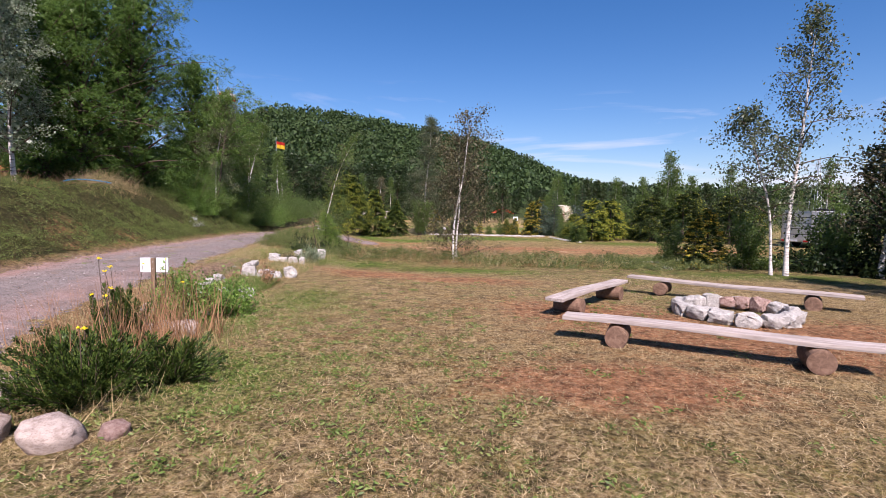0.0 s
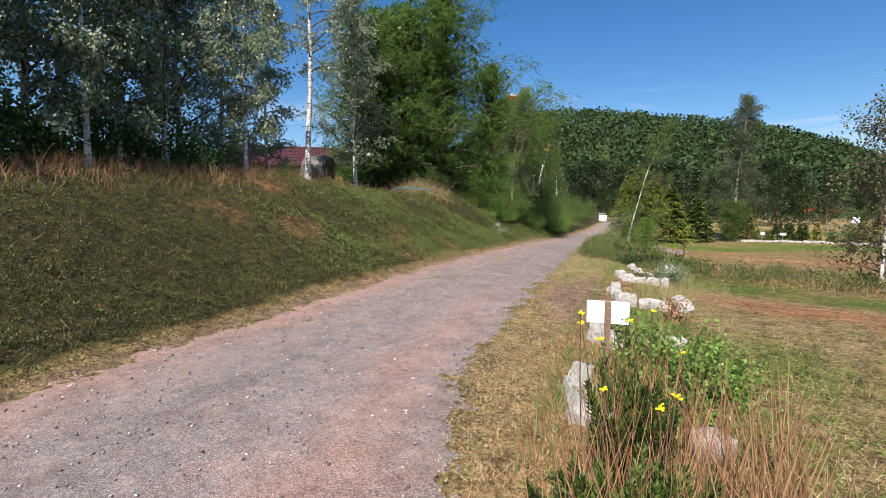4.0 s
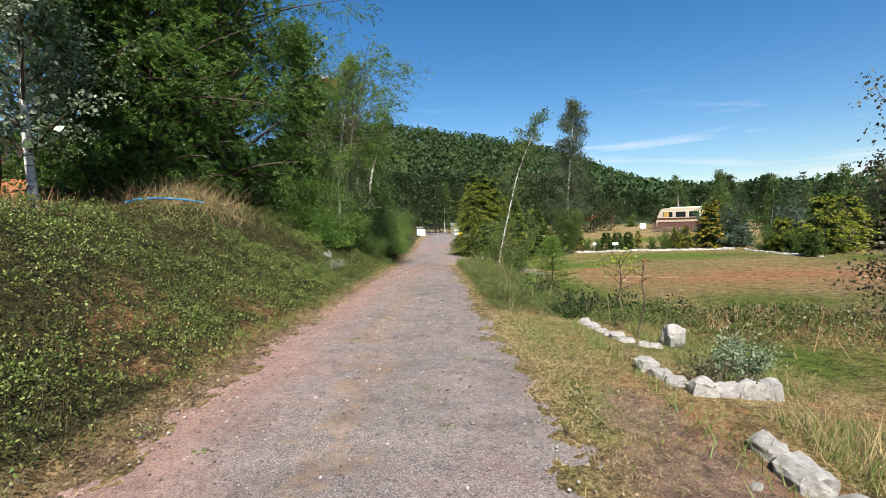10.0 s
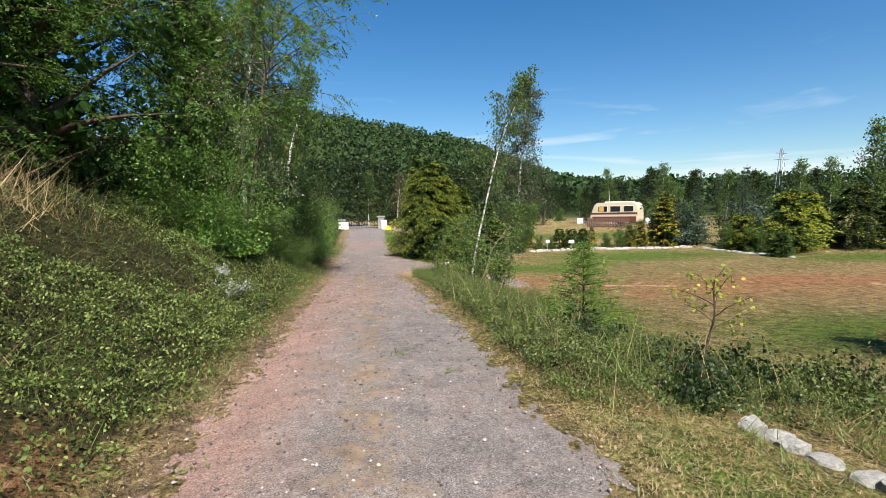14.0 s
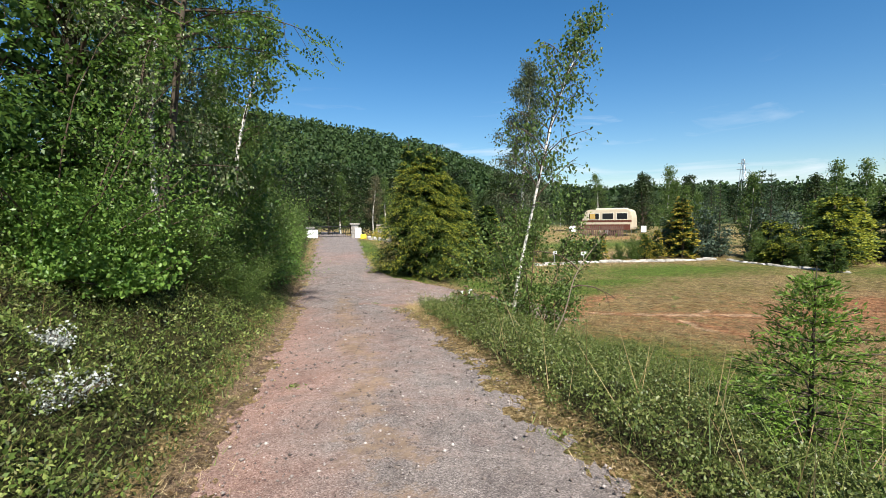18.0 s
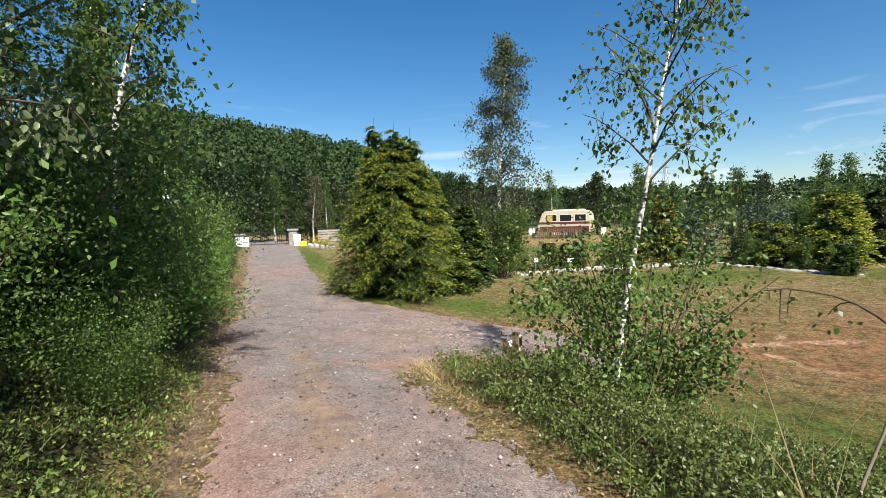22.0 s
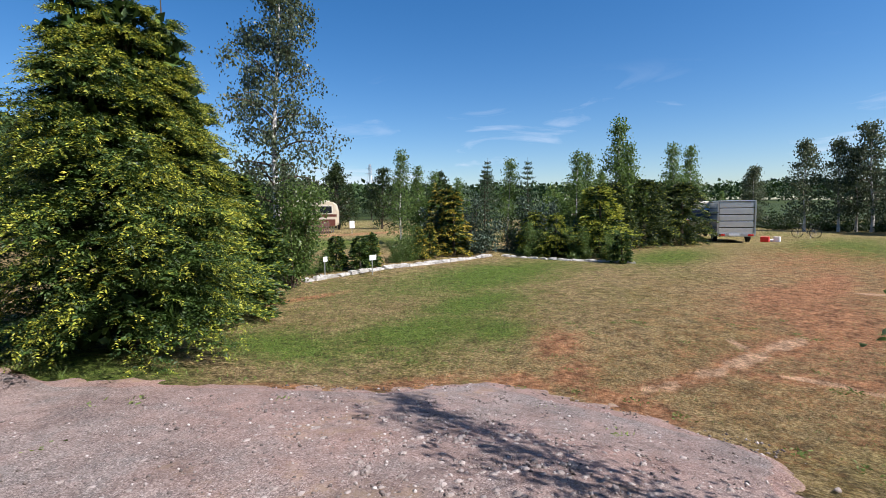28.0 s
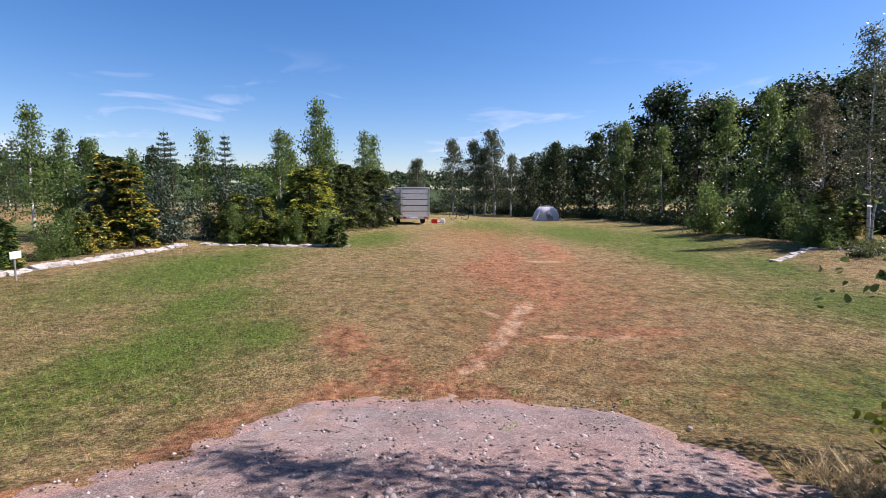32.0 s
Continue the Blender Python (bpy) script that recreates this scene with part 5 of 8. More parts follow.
for x, y, s, a in ((-12.9, 24.2, 1.0, 70), (-11.4, 26.2, 0.95, 130), (-12.4, 28.6, 1.0, 250), (-14.4, 18.0, 0.8, 310), (-15.0, 21.0, 1.0, 20), (-10.35, 26.0, 0.5, 30),
                    (-16.2, 20.6, 1.2, 200), (-17.6, 21.8, 1.3, 280), (-14.6, 2.2, 0.85, 60), (-14.8, 7.6, 0.85, 30), (-15.5, 10.5, 0.8, 120), (-15.0, 9.2, 0.75, 300), (-13.9, 9.9, 0.5, 180), (-15.2, -0.6, 0.95, 10), (-15.2, 4.8, 0.95, 40), (-14.9, 0.6, 0.95, 80), (-14.6, 3.6, 0.7, 250), (-14.5, 6.2, 0.7, 190), (-14.4, -1.6, 0.9, 130), (-15.8, 6.4, 0.8, 140), (-16.2, 8.8, 0.8, 200), (-16.2, 3.0, 0.9, 220), (-17.0, 11.6, 0.7, 20), (-16.6, 15.2, 0.42, 100), (-18.6, 17.0, 0.5, 10), (-15.9, 12.6, 0.5, 60)):
    place(darkbush, x, y, s, a)

# planted bed behind the stone row, and trees round the meadow
hedge_t = thuja("hedge_thuja", 61, 2.9, 1.15, 170, 8, 0.105, "broad golden hedge thuja in the stone-edged bed", sub=4, tip_share=0.8, cone=0.5, **on(10.1, 33.0))
amber_t = thuja("hedge_thuja", 62, 2.7, 0.75, 95, 8, 0.12, "thuja with amber tips in the stone-edged bed", tips=L_AMBER, tip_share=0.6, sub=4, **on(1.6, 38.2))
dark_t = thuja("dark_conifer", 63, 3.3, 1.6, 230, 11, 0.095, "broad dark evergreen at the meadow's edge", tip_share=0.14, cone=0.5, sub=4, inner=L_MEADOW, **on(16.4, 33.4))
spr = spruce("young_spruce", 64, 4.6, 1.1, 17, L_SPRUCE, "young dark spruce in the planted bed", **on(14.0, 41.0))
pine = shrub("blue_pine", 65, 2.3, 0.95, 4200, 0.10, L_BLUE, "bushy blue-green pine in the planted bed", category="conifer", upright=0.8, **on(7.9, 37.5))
mixed = shrub("hedge_shrub", 66, 2.2, 1.0, 3600, 0.10, L_BIRCH, "mixed green hedge shrub", stems=14, upright=0.8, **on(8.8, 39.2))
mini = thuja("dwarf_thuja", 67, 1.05, 0.26, 60, 6, 0.08, "small columnar dwarf thuja beside the stone row", tip_share=0.08, cone=0.5, sub=4, **on(8.6, 31.6))
for x, y in ((0.9, 37.4), (2.1, 37.2), (1.4, 36.9)):
    place(mini, x, y, 1.0, x * 40)
amber_t.scale = (0.36, 0.36, 0.36)
for k, (x, y, s) in enumerate(((2.9, 38.0, 0.4), (4.9, 37.7, 0.45), (5.6, 37.8, 0.5), (6.8, 37.6, 0.95), (7.3, 38.4, 1.05), (7.9, 39.2, 1.1), (-0.6, 38.6, 0.7))):
    place(amber_t, x, y, s, k * 70)
for k, (x, y, s) in enumerate(((9.2, 34.4, 0.6), (11.6, 33.8, 1.0), (9.6, 35.6, 0.62))):
    place(hedge_t, x, y, s, k * 55)
for k, (x, y, s) in enumerate(((18.9, 32.3, 0.98), (14.6, 34.2, 0.95), (17.4, 34.6, 1.08), (20.6, 33.4, 1.05))):
    place(dark_t, x, y, s, k * 80)
for k, (x, y, s) in enumerate(((8.5, 37.3, 0.78), (10.3, 36.3, 0.88), (24.0, 58.0, 1.1))):
    place(spr, x, y, s, k * 90)
for k, (x, y, s) in enumerate(((9.9, 35.0, 0.9), (7.2, 38.6, 0.8), (10.6, 36.6, 1.0))):
    place(pine, x, y, s, k * 90)
for k, (x, y, s) in enumerate(((2.2, 37.8, 0.32), (4.4, 37.8, 0.5), (5.2, 38.0, 0.55), (8.4, 40.6, 1.1), (9.2, 40.0, 1.0), (-0.2, 37.4, 0.34), (12.4, 36.4, 1.2), (13.4, 36.0, 1.3), (8.7, 35.0, 0.6), (9.0, 33.2, 0.55), (9.2, 32.2, 0.5), (0.4, 37.4, 0.3),
                                (11.2, 34.8, 0.9), (15.2, 37.0, 1.4), (3.6, 37.6, 0.34))):
    place(mixed, x, y, s, k * 63)
for k, (x, y, s) in enumerate(((10.1, 43.9, 0.78), (9.4, 41.8, 0.62), (9.15, 40.5, 0.57), (8.2, 38.5, 0.50), (9.9, 37.1, 0.64), (12.2, 34.9, 0.70), (16.2, 33.9, 0.80), (19.4, 32.9, 0.84), (14.4, 35.6, 0.72), (17.6, 35.2, 0.74), (26.4, 33.6, 0.94), (22.0, 36.0, 0.7), (23.5, 38.5, 0.7), (27.0, 40.0, 0.7))):
    place(slim, x, y, s, k * 77)

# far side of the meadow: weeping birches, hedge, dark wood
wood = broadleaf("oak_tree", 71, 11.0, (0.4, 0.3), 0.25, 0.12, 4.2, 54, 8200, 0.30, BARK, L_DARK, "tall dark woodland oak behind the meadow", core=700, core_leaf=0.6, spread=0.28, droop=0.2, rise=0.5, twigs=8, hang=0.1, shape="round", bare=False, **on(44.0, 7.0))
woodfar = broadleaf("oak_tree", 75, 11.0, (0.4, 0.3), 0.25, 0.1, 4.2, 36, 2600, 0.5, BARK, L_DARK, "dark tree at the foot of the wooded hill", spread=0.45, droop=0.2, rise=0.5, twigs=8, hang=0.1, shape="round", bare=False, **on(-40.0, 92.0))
weep = broadleaf("weeping_birch", 72, 7.4, (0.4, 0.1), 0.10, 0.22, 1.5, 40, 4500, 0.15, BIRCH, L_GREYBIRCH, "weeping birch at the far end of the meadow", spread=0.2, droop=1.8, twigs=8, hang=1.6, bare=False, **on(40.0, 28.6))
for k, (x, y, s) in enumerate(((40.7, 26.5, 1.0), (40.8, 24.5, 1.14), (41.8, 25.4, 0.9), (38.8, 32.0, 0.72), (44.0, 33.0, 0.75), (39.5, 23.0, 0.8), (38.6, 21.6, 0.75))):
    place(weep, x, y, s, k * 66)
for k, (x, y, s) in enumerate(((43.0, 19.0, 0.56), (41.0, 16.0, 0.62), (46.0, 17.5, 0.66), (40.0, 9.5, 0.78), (36.5, 6.0, 0.9), (42.0, 4.0, 1.05), (33.0, 2.5, 0.92), (37.0, -1.0, 1.1), (29.5, -1.5, 1.0), (33.0, -5.0, 1.1), (26.0, -4.0, 0.98), (28.0, -8.0, 1.08), (22.0, -6.5, 0.95), (49.0, 10.0, 0.9), (23.0, -11.0, 1.05))):
    place(wood, x, y, s, k * 51, s * 0.84)
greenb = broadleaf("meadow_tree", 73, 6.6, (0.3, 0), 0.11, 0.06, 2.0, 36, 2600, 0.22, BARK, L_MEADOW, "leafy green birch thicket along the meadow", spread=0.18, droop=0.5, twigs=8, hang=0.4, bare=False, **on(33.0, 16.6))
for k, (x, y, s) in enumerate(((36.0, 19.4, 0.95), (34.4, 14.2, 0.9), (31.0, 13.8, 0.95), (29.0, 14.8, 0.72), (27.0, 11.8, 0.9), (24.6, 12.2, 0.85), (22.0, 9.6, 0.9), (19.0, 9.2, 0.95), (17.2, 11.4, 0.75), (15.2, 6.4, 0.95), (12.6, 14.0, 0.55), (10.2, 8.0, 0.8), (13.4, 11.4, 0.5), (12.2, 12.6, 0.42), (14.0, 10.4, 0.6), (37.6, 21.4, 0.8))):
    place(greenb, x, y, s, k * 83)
for k, (x, y, s) in enumerate(((26.0, 14.0, 1.0), (21.6, 12.0, 1.15), (18.2, 12.0, 1.12), (15.6, 12.2, 0.9), (29.5, 15.4, 1.15))):
    place(slim, x, y, s, k * 95)
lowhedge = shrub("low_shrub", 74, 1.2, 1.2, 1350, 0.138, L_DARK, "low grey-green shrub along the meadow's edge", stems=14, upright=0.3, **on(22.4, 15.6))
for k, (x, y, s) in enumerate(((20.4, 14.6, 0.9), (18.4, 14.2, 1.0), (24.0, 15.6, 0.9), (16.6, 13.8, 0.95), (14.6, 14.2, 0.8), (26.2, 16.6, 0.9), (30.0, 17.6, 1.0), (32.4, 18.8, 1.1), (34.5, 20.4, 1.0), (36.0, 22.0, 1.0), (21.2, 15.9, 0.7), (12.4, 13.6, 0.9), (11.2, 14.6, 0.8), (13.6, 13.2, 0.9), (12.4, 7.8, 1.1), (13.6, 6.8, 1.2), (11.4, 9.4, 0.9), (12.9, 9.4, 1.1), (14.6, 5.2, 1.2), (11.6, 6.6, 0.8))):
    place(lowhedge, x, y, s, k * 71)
for k, (x, y, s) in enumerate(((7.6, 16.3, 0.6), (8.5, 15.6, 0.7), (9.6, 15.2, 0.8), (7.9, 15.2, 0.6))):
    place(amber_t if k % 2 else mixed, x, y, s, k * 71)
for k, (x, y, s) in enumerate(((12.6, 15.7, 0.9), (13.7, 16.6, 1.0), (11.9, 14.9, 0.8))):
    place(mixed, x, y, s, k * 71)
for k in range(34):
    t = k / 33
    place(lowhedge, 44 + 3 * math.sin(k * 1.7) + 6 * t, 20 + 34 * t, 1.2 + 0.3 * math.sin(k * 2.3), k * 57, label="far hedge shrub beyond the meadow")

# woods behind the caravan and beyond the gate, up the hill
rnd = random.Random(77)
for k in range(44):
    a = radians(-22 + 96 * k / 43 + rnd.uniform(-1, 1))
    d = rnd.uniform(66, 84)
    x, y = d * math.sin(a), d * math.cos(a)
    if 40 < x and y < 35:
        continue
    src = (greenb, slim, spr, greenb, mixed)[k % 5]
    place(src, x, y, rnd.uniform(0.5, 0.75), rnd.uniform(0, 360), label="young woodland tree beyond the meadow")
for k in range(26):
    a = radians(-24 + 58 * k / 25)
    d = rnd.uniform(88, 110)
    place(woodfar, d * math.sin(a), d * math.cos(a), rnd.uniform(0.6, 0.8) * (1 if a < 0.1 else 0.62), rnd.uniform(0, 360), label="dark tree at the foot of the wooded hill")
for k in range(9):
    place(greenb, -11.5 + k * 1.9, 62 + rnd.uniform(-2, 4), rnd.uniform(0.7, 0.95), rnd.uniform(0, 360), label="green thicket behind the gate")
for x, y, s in ((2.5, 56, 0.7), (5, 59, 0.8), (7.5, 62, 0.8), (17, 58, 0.8), (20, 56, 0.75), (19, 61, 0.8), (23, 52, 0.7), (27, 50, 0.7), (0, 50, 0.5), (-2.5, 54, 0.7)):
    place(greenb, x, y, s, x * 33, label="young green tree by the caravan pitch")


def hill_woods():
    """Closed wood on the hill: many crowns of coarse leaf clumps."""
    rng = np.random.default_rng(7)
    n = 2600
    a = np.radians(np.concatenate([rng.uniform(-40, 32, n), rng.uniform(8, 120, 700)]))
    r = np.concatenate([105 + 175 * rng.random(n) ** 0.8, rng.uniform(330, 520, 700)])
    size = np.concatenate([rng.uniform(2.2, 4.4, n), rng.uniform(6, 10, 700)])
    cx, cy = r * np.sin(a), r * np.cos(a)
    cz = height(cx, cy)
    k = 62
    d = rng.normal(0, 1, (len(r), k, 3))
    d[..., 2] = np.abs(d[..., 2]) * 0.9 + 0.05
    d /= np.linalg.norm(d, axis=-1, keepdims=True)
    rad = size[:, None, None] * (0.72 + 0.38 * rng.random((len(r), k, 1)) ** 0.5 - 0.1)
    P = np.stack([cx, cy, cz + size * 0.5], -1)[:, None] + d * rad * np.array([1, 1, 1.15])
    D = d * 0.5 + rng.normal(0, 0.8, d.shape)
    ln = (size[:, None] * rng.uniform(0.16, 0.34, (len(r), k))).ravel()
    v, q = leaf_verts(rng, P.reshape(-1, 3), D.reshape(-1, 3), ln, ln * 0.8, 0.1)
    return raw_mesh("hill_forest", v, q)


L_HILL = leaf_mat("hill_wood_leaf", (0.013, 0.030, 0.007), (0.027, 0.057, 0.012), (0.052, 0.092, 0.020), 0.7, 0.12, 0.03)
tagged(put("hill_forest", hill_woods(), L_HILL), "closed deciduous wood on the hill behind", "forest", kind="stuff")


# ---- low plants as stuff ----
def scatter(n, x0, x1, y0, y1, keep, seed):
    rng = np.random.default_rng(seed)
    x, y = rng.uniform(x0, x1, n), rng.uniform(y0, y1, n)
    k = rng.random(n) < keep(x, y)
    x, y = x[k], y[k]
    return rng, np.stack([x, y, height(x, y)], 1)


def off_road(x, y, pad=0.0):
    xl, xr = road_edges(y)
    mouth = (x > -7.9) & (x < -3.6) & (y > 25.3) & (y < np.interp(x, [-7.9, -7.4, -6.9, -6, -5, -4.4, -3.6], [32.6, 31.0, 30.4, 29.75, 29.0, 28.9, 28.2]))
    return (((x < xl - pad) | (x > xr + pad)) & ~mouth).astype(float)


def clumpy(x, y, s, k=0.0):
    return np.clip(0.5 + 0.75 * wob(x, y, s, k) * wob(x * 1.3, y, s * 1.9, k + 1), 0, 1)


def grass_stuff(name, label, mat, n, area, keep, seed, h, w, lean=0.5):
    rng, p = scatter(n, *area, keep, seed)
    hh = h * rng.uniform(0.5, 1.4, len(p))
    v, t = blade_verts(rng, p - np.array([0, 0, 0.01]), hh, w * rng.uniform(0.6, 1.4, len(p)), lean)
    return tagged(put(name, raw_mesh(name, v, None, t), mat), label, "grass", kind="stuff")


def cover_stuff(name, label, mat, n, area, keep, seed, size, tall, cat="ground cover", plump=0.6):
    """Low leafy cover: small leaves at uneven heights over the ground."""
    rng, p = scatter(n, *area, keep, seed)
    lump = 0.55 + 0.40 * wob(p[:, 0], p[:, 1], 2.6) + 0.40 * wob(p[:, 0], p[:, 1], 7.5, 1.0) + 0.25 * wob(p[:, 0], p[:, 1], 17.0, 3.0)
    p[:, 2] += np.clip(lump, 0.05, 1.5) * tall * rng.random(len(p)) ** 0.35
    ln = size * rng.uniform(0.6, 1.4, len(p))
    v, q = leaf_verts(rng, p, rng.normal(0, 1, (len(p), 3)) + np.array([0, 0, 0.5]), ln, ln * plump)
    return tagged(put(name, raw_mesh(name, v, q), mat), label, cat, kind="stuff")


def bank_keep(x, y):
    xl, _ = road_edges(y)
    d = xl - x
    bare = blobs(x, y, [b for b in BARE if b[0] < -9])
    return np.where(d > 0.05, np.clip(1.1 - d / 7.5, 0.12, 1) * (1 - 0.9 * bare) * np.clip(d * 2.5, 0.25, 1), 0) * np.interp(y, [-6, 0, 6, 24, 32], [0.3, 0.8, 1, 1, 0.3])


def verge_keep(x, y):
    _, xr = road_edges(y)
    d = x - xr
    inner = smooth01((d - 0.05) / 0.2) * smooth01((np.interp(y, [16, 18, 22, 25], [4.2, 4.3, 3.8, 2.0]) - d) / 1.1) * smooth01((y - 15.8) / 0.9) * smooth01((25.3 - y) / 0.4)
    strip = np.exp(-((y - np.interp(x, [-4, -1.5, 1, 4, 9], [16.9, 16.3, 15.4, 15.0, 15.0])) / 0.75) ** 2) * (x > -4.5) * (x < 8.5) * 0.8
    return np.maximum(inner, strip)


cover_stuff("bank_cover", "matted olive-brown ground cover on the bank", L_BANK, 430000, (-14.5, -7.8, -1, 30), bank_keep, 81, 0.032, 0.27, plump=0.36)
cover_stuff("bank_green_cover", "dark green cotoneaster spreading over the bank", L_BANKGREEN, 190000, (-13.5, -8.6, 9, 26), lambda x, y: bank_keep(x, y) * np.clip(2.2 * clumpy(x, y, 0.8, 9) - 0.55, 0, 1) * np.interp(y, [9, 11, 26], [0.35, 1, 1]), 114, 0.03, 0.27)
grass_stuff("bank_grass", "dry straw grass tufts on the bank", L_HAY, 36000, (-15.5, -7.8, 0, 30), lambda x, y: bank_keep(x, y) * (clumpy(x, y, 1.7) > 0.55) * 0.6, 82, 0.16, 0.008, 0.7)
grass_stuff("rusty_grass", "rust-brown dry grass along the bank top", L_RUST, 26000, (-15.5, -11.6, -2, 20), lambda x, y: 0.8 * np.exp(-((road_edges(y)[0] - x - 4.6) / 0.9) ** 2), 83, 0.38, 0.010, 0.5)
grass_stuff("mound_grass", "tall straw tuft on the mound", L_STRAW, 5200, (-13.8, -11.2, 15.5, 19.5), lambda x, y: np.exp(-(((x + 12.4) / 0.9) ** 2 + ((y - 18.0) / 1.0) ** 2)), 84, 0.5, 0.010, 0.7)
cover_stuff("verge_cover", "dense low cotoneaster on the verge", L_COVER, 350000, (-7.2, -1.4, 15.4, 25.5), lambda x, y: verge_keep(x, y), 85, 0.023, 0.27)
for k, (x, y, s) in enumerate(((-4.6, 17.3, 0.36), (-3.8, 17.1, 0.42), (-2.9, 16.8, 0.36), (-2.0, 16.6, 0.3), (-5.3, 18.2, 0.34), (-4.9, 16.5, 0.3), (-1.0, 16.6, 0.28), (3.6, 16.4, 0.3), (5.6, 16.5, 0.28))):
    place(lowhedge, x, y, s, k * 61, label="low dark weedy shrub in the verge")
grass_stuff("corner_straw", "dry straw grass at the corner of the side track", L_STRAW, 9000, (-7.4, -5.2, 23.8, 25.6), lambda x, y: off_road(x, y, 0.0) * np.exp(-((y - 25.0) / 0.45) ** 2), 105, 0.11, 0.007, 0.9)
cover_stuff("weed_strip", "low weeds between lawn and meadow", L_COVER, 150000, (-4.4, 9, 13.8, 18.6), lambda x, y: verge_keep(x, y) * (x > -3.6), 104, 0.042, 0.38)
grass_stuff("verge_stalks", "tall dry grass stalks in the weeds", L_STRAW, 4500, (-6.8, 5.5, 15, 25.2), lambda x, y: verge_keep(x, y) * (clumpy(x, y, 1.3, 2) > 0.5) * 0.5, 86, 0.62, 0.008, 0.35)
grass_stuff("verge_mixed_grass", "yellow-green grass growing through the verge cover", L_GRASS, 4000, (-7.2, -3.6, 16, 25.4), lambda x, y: verge_keep(x, y) * (clumpy(x, y, 1.9, 5) > 0.4) * 0.7, 106, 0.34, 0.007, 0.6)
grass_stuff("verge_grass", "green and straw grass on the road verge", L_LAWN, 230000, (-6.6, -2.5, 2, 17), lambda x, y: off_road(x, y, 0.06) * np.clip(1.2 - 0.5 * (x - road_edges(y)[1]), 0.35, 1) * (1 - 0.85 * blobs(x, y, BARE)), 87, 0.032, 0.005, 1.3)
grass_stuff("green_grass", "fresh green grass tufts on the verge and lawn", L_FRESH, 150000, (-6.6, 6, 1.5, 17), lambda x, y: off_road(x, y, 0.15) * blobs(x, y, LUSH) * 0.9 * (clumpy(x, y, 2.3, 1) > 0.3), 88, 0.045, 0.006, 1.0)
grass_stuff("lawn_grass", "short dry lawn grass round the benches", L_LAWN, 300000, (-4, 9, 1.0, 13), lambda x, y: off_road(x, y, 0.1) * np.clip(1.25 - 0.08 * y, 0.2, 1) * (1 - 0.8 * blobs(x, y, BARE)), 89, 0.034, 0.006, 1.5)
grass_stuff("meadow_grass", "short dry meadow grass by the side track", L_HAY, 170000, (-5.5, 8, 23, 36), lambda x, y: (1 - 0.9 * blobs(x, y, LUSH)) * np.clip(1.1 - clumpy(x, y, 0.9, 8), 0.25, 1) * off_road(x, y, 0.0) * np.clip(1.2 - 0.11 * (x + 4), 0.1, 1) * (1 - 0.9 * blobs(x, y, BARE)), 90, 0.032, 0.007, 1.5)
grass_stuff("meadow_green", "green lawn patch beside the thuja", L_FRESH, 75000, (-6.5, 5, 28, 36), lambda x, y: off_road(x, y, 0.05) * blobs(x, y, LUSH), 91, 0.045, 0.008, 0.9)
grass_stuff("meadow_mixed", "half-green turf of the meadow", L_GRASS, 170000, (-5.5, 8, 22.5, 36), lambda x, y: off_road(x, y, 0.0) * np.clip(1.2 - 0.11 * (x + 4), 0.1, 1) * (1 - 0.95 * blobs(x, y, BARE)) * clumpy(x, y, 0.9, 8) * np.clip(0.45 + 0.12 * np.abs(y - 26), 0.3, 1), 110, 0.034, 0.007, 1.4)
grass_stuff("strip_straw", "dense dry grass of the strip between lawn and meadow", L_STRAW, 10000, (-3.2, 5.5, 14.4, 18.0), lambda x, y: verge_keep(x, y) * np.clip(0.2 + clumpy(x, y, 0.9, 3), 0, 1), 111, 0.34, 0.009, 0.5)
grass_stuff("strip_rust", "brown withered grass of the strip", L_RUST, 7000, (-3.2, 5.5, 14.4, 17.6), lambda x, y: verge_keep(x, y) * clumpy(x, y, 1.2, 5), 112, 0.4, 0.010, 0.4)
grass_stuff("lawn_clover", "fresh green clover and grass in patches of the lawn", L_FRESH, 26000, (-3.2, 1.2, 2.2, 8.2), lambda x, y: blobs(x, y, [(-2.25, 5.0, 0.55, 0.9, 0), (-2.2, 6.7, 0.5, 0.8, 0), (-1.45, 3.8, 0.6, 0.5, 20), (-0.6, 3.45, 0.35, 0.2, 10), (-0.36, 2.82, 0.16, 0.14, 0), (-1.4, 2.85, 0.5, 0.25, 0), (-0.9, 4.7, 0.35, 0.25, 0), (0.1, 2.55, 0.15, 0.12, 0)]) * np.clip(2.6 * clumpy(x, y, 3.1, 4) - 0.7, 0.05, 1), 116, 0.045, 0.008, 1.3)
grass_stuff("road_side_grass", "green grass along the far road edge", L_GRASS, 16000, (-9, -6.4, 29, 50), lambda x, y: off_road(x, y, 0.02) * np.exp(-((x - road_edges(y)[1] - 0.3) / 0.4) ** 2), 92, 0.07, 0.011, 0.7)
cover_stuff("leaf_litter", "dry fallen leaves along the road edge", L_LITTER, 80000, (-10, -3.4, 2, 30), lambda x, y: off_road(x, y, -0.15) * (np.exp(-((x - road_edges(y)[0] + 0.05) / 0.2) ** 2) + np.exp(-((x - road_edges(y)[1] - 0.1) / 0.22) ** 2)) * 0.9, 93, 0.026, 0.02, "leaves")


def edge_keep(x, y):
    xl, xr = road_edges(y)
    left, right = np.exp(-((x - xl + 0.03) / 0.24) ** 2), np.exp(-((x - xr - 0.03) / 0.24) ** 2) * (1 - (y > 25.2) * (y < 31.5))
    return np.maximum(left, right) * np.clip(0.35 + 0.9 * wob(x * 1.7, y, 2.3, 4.0), 0.12, 1)


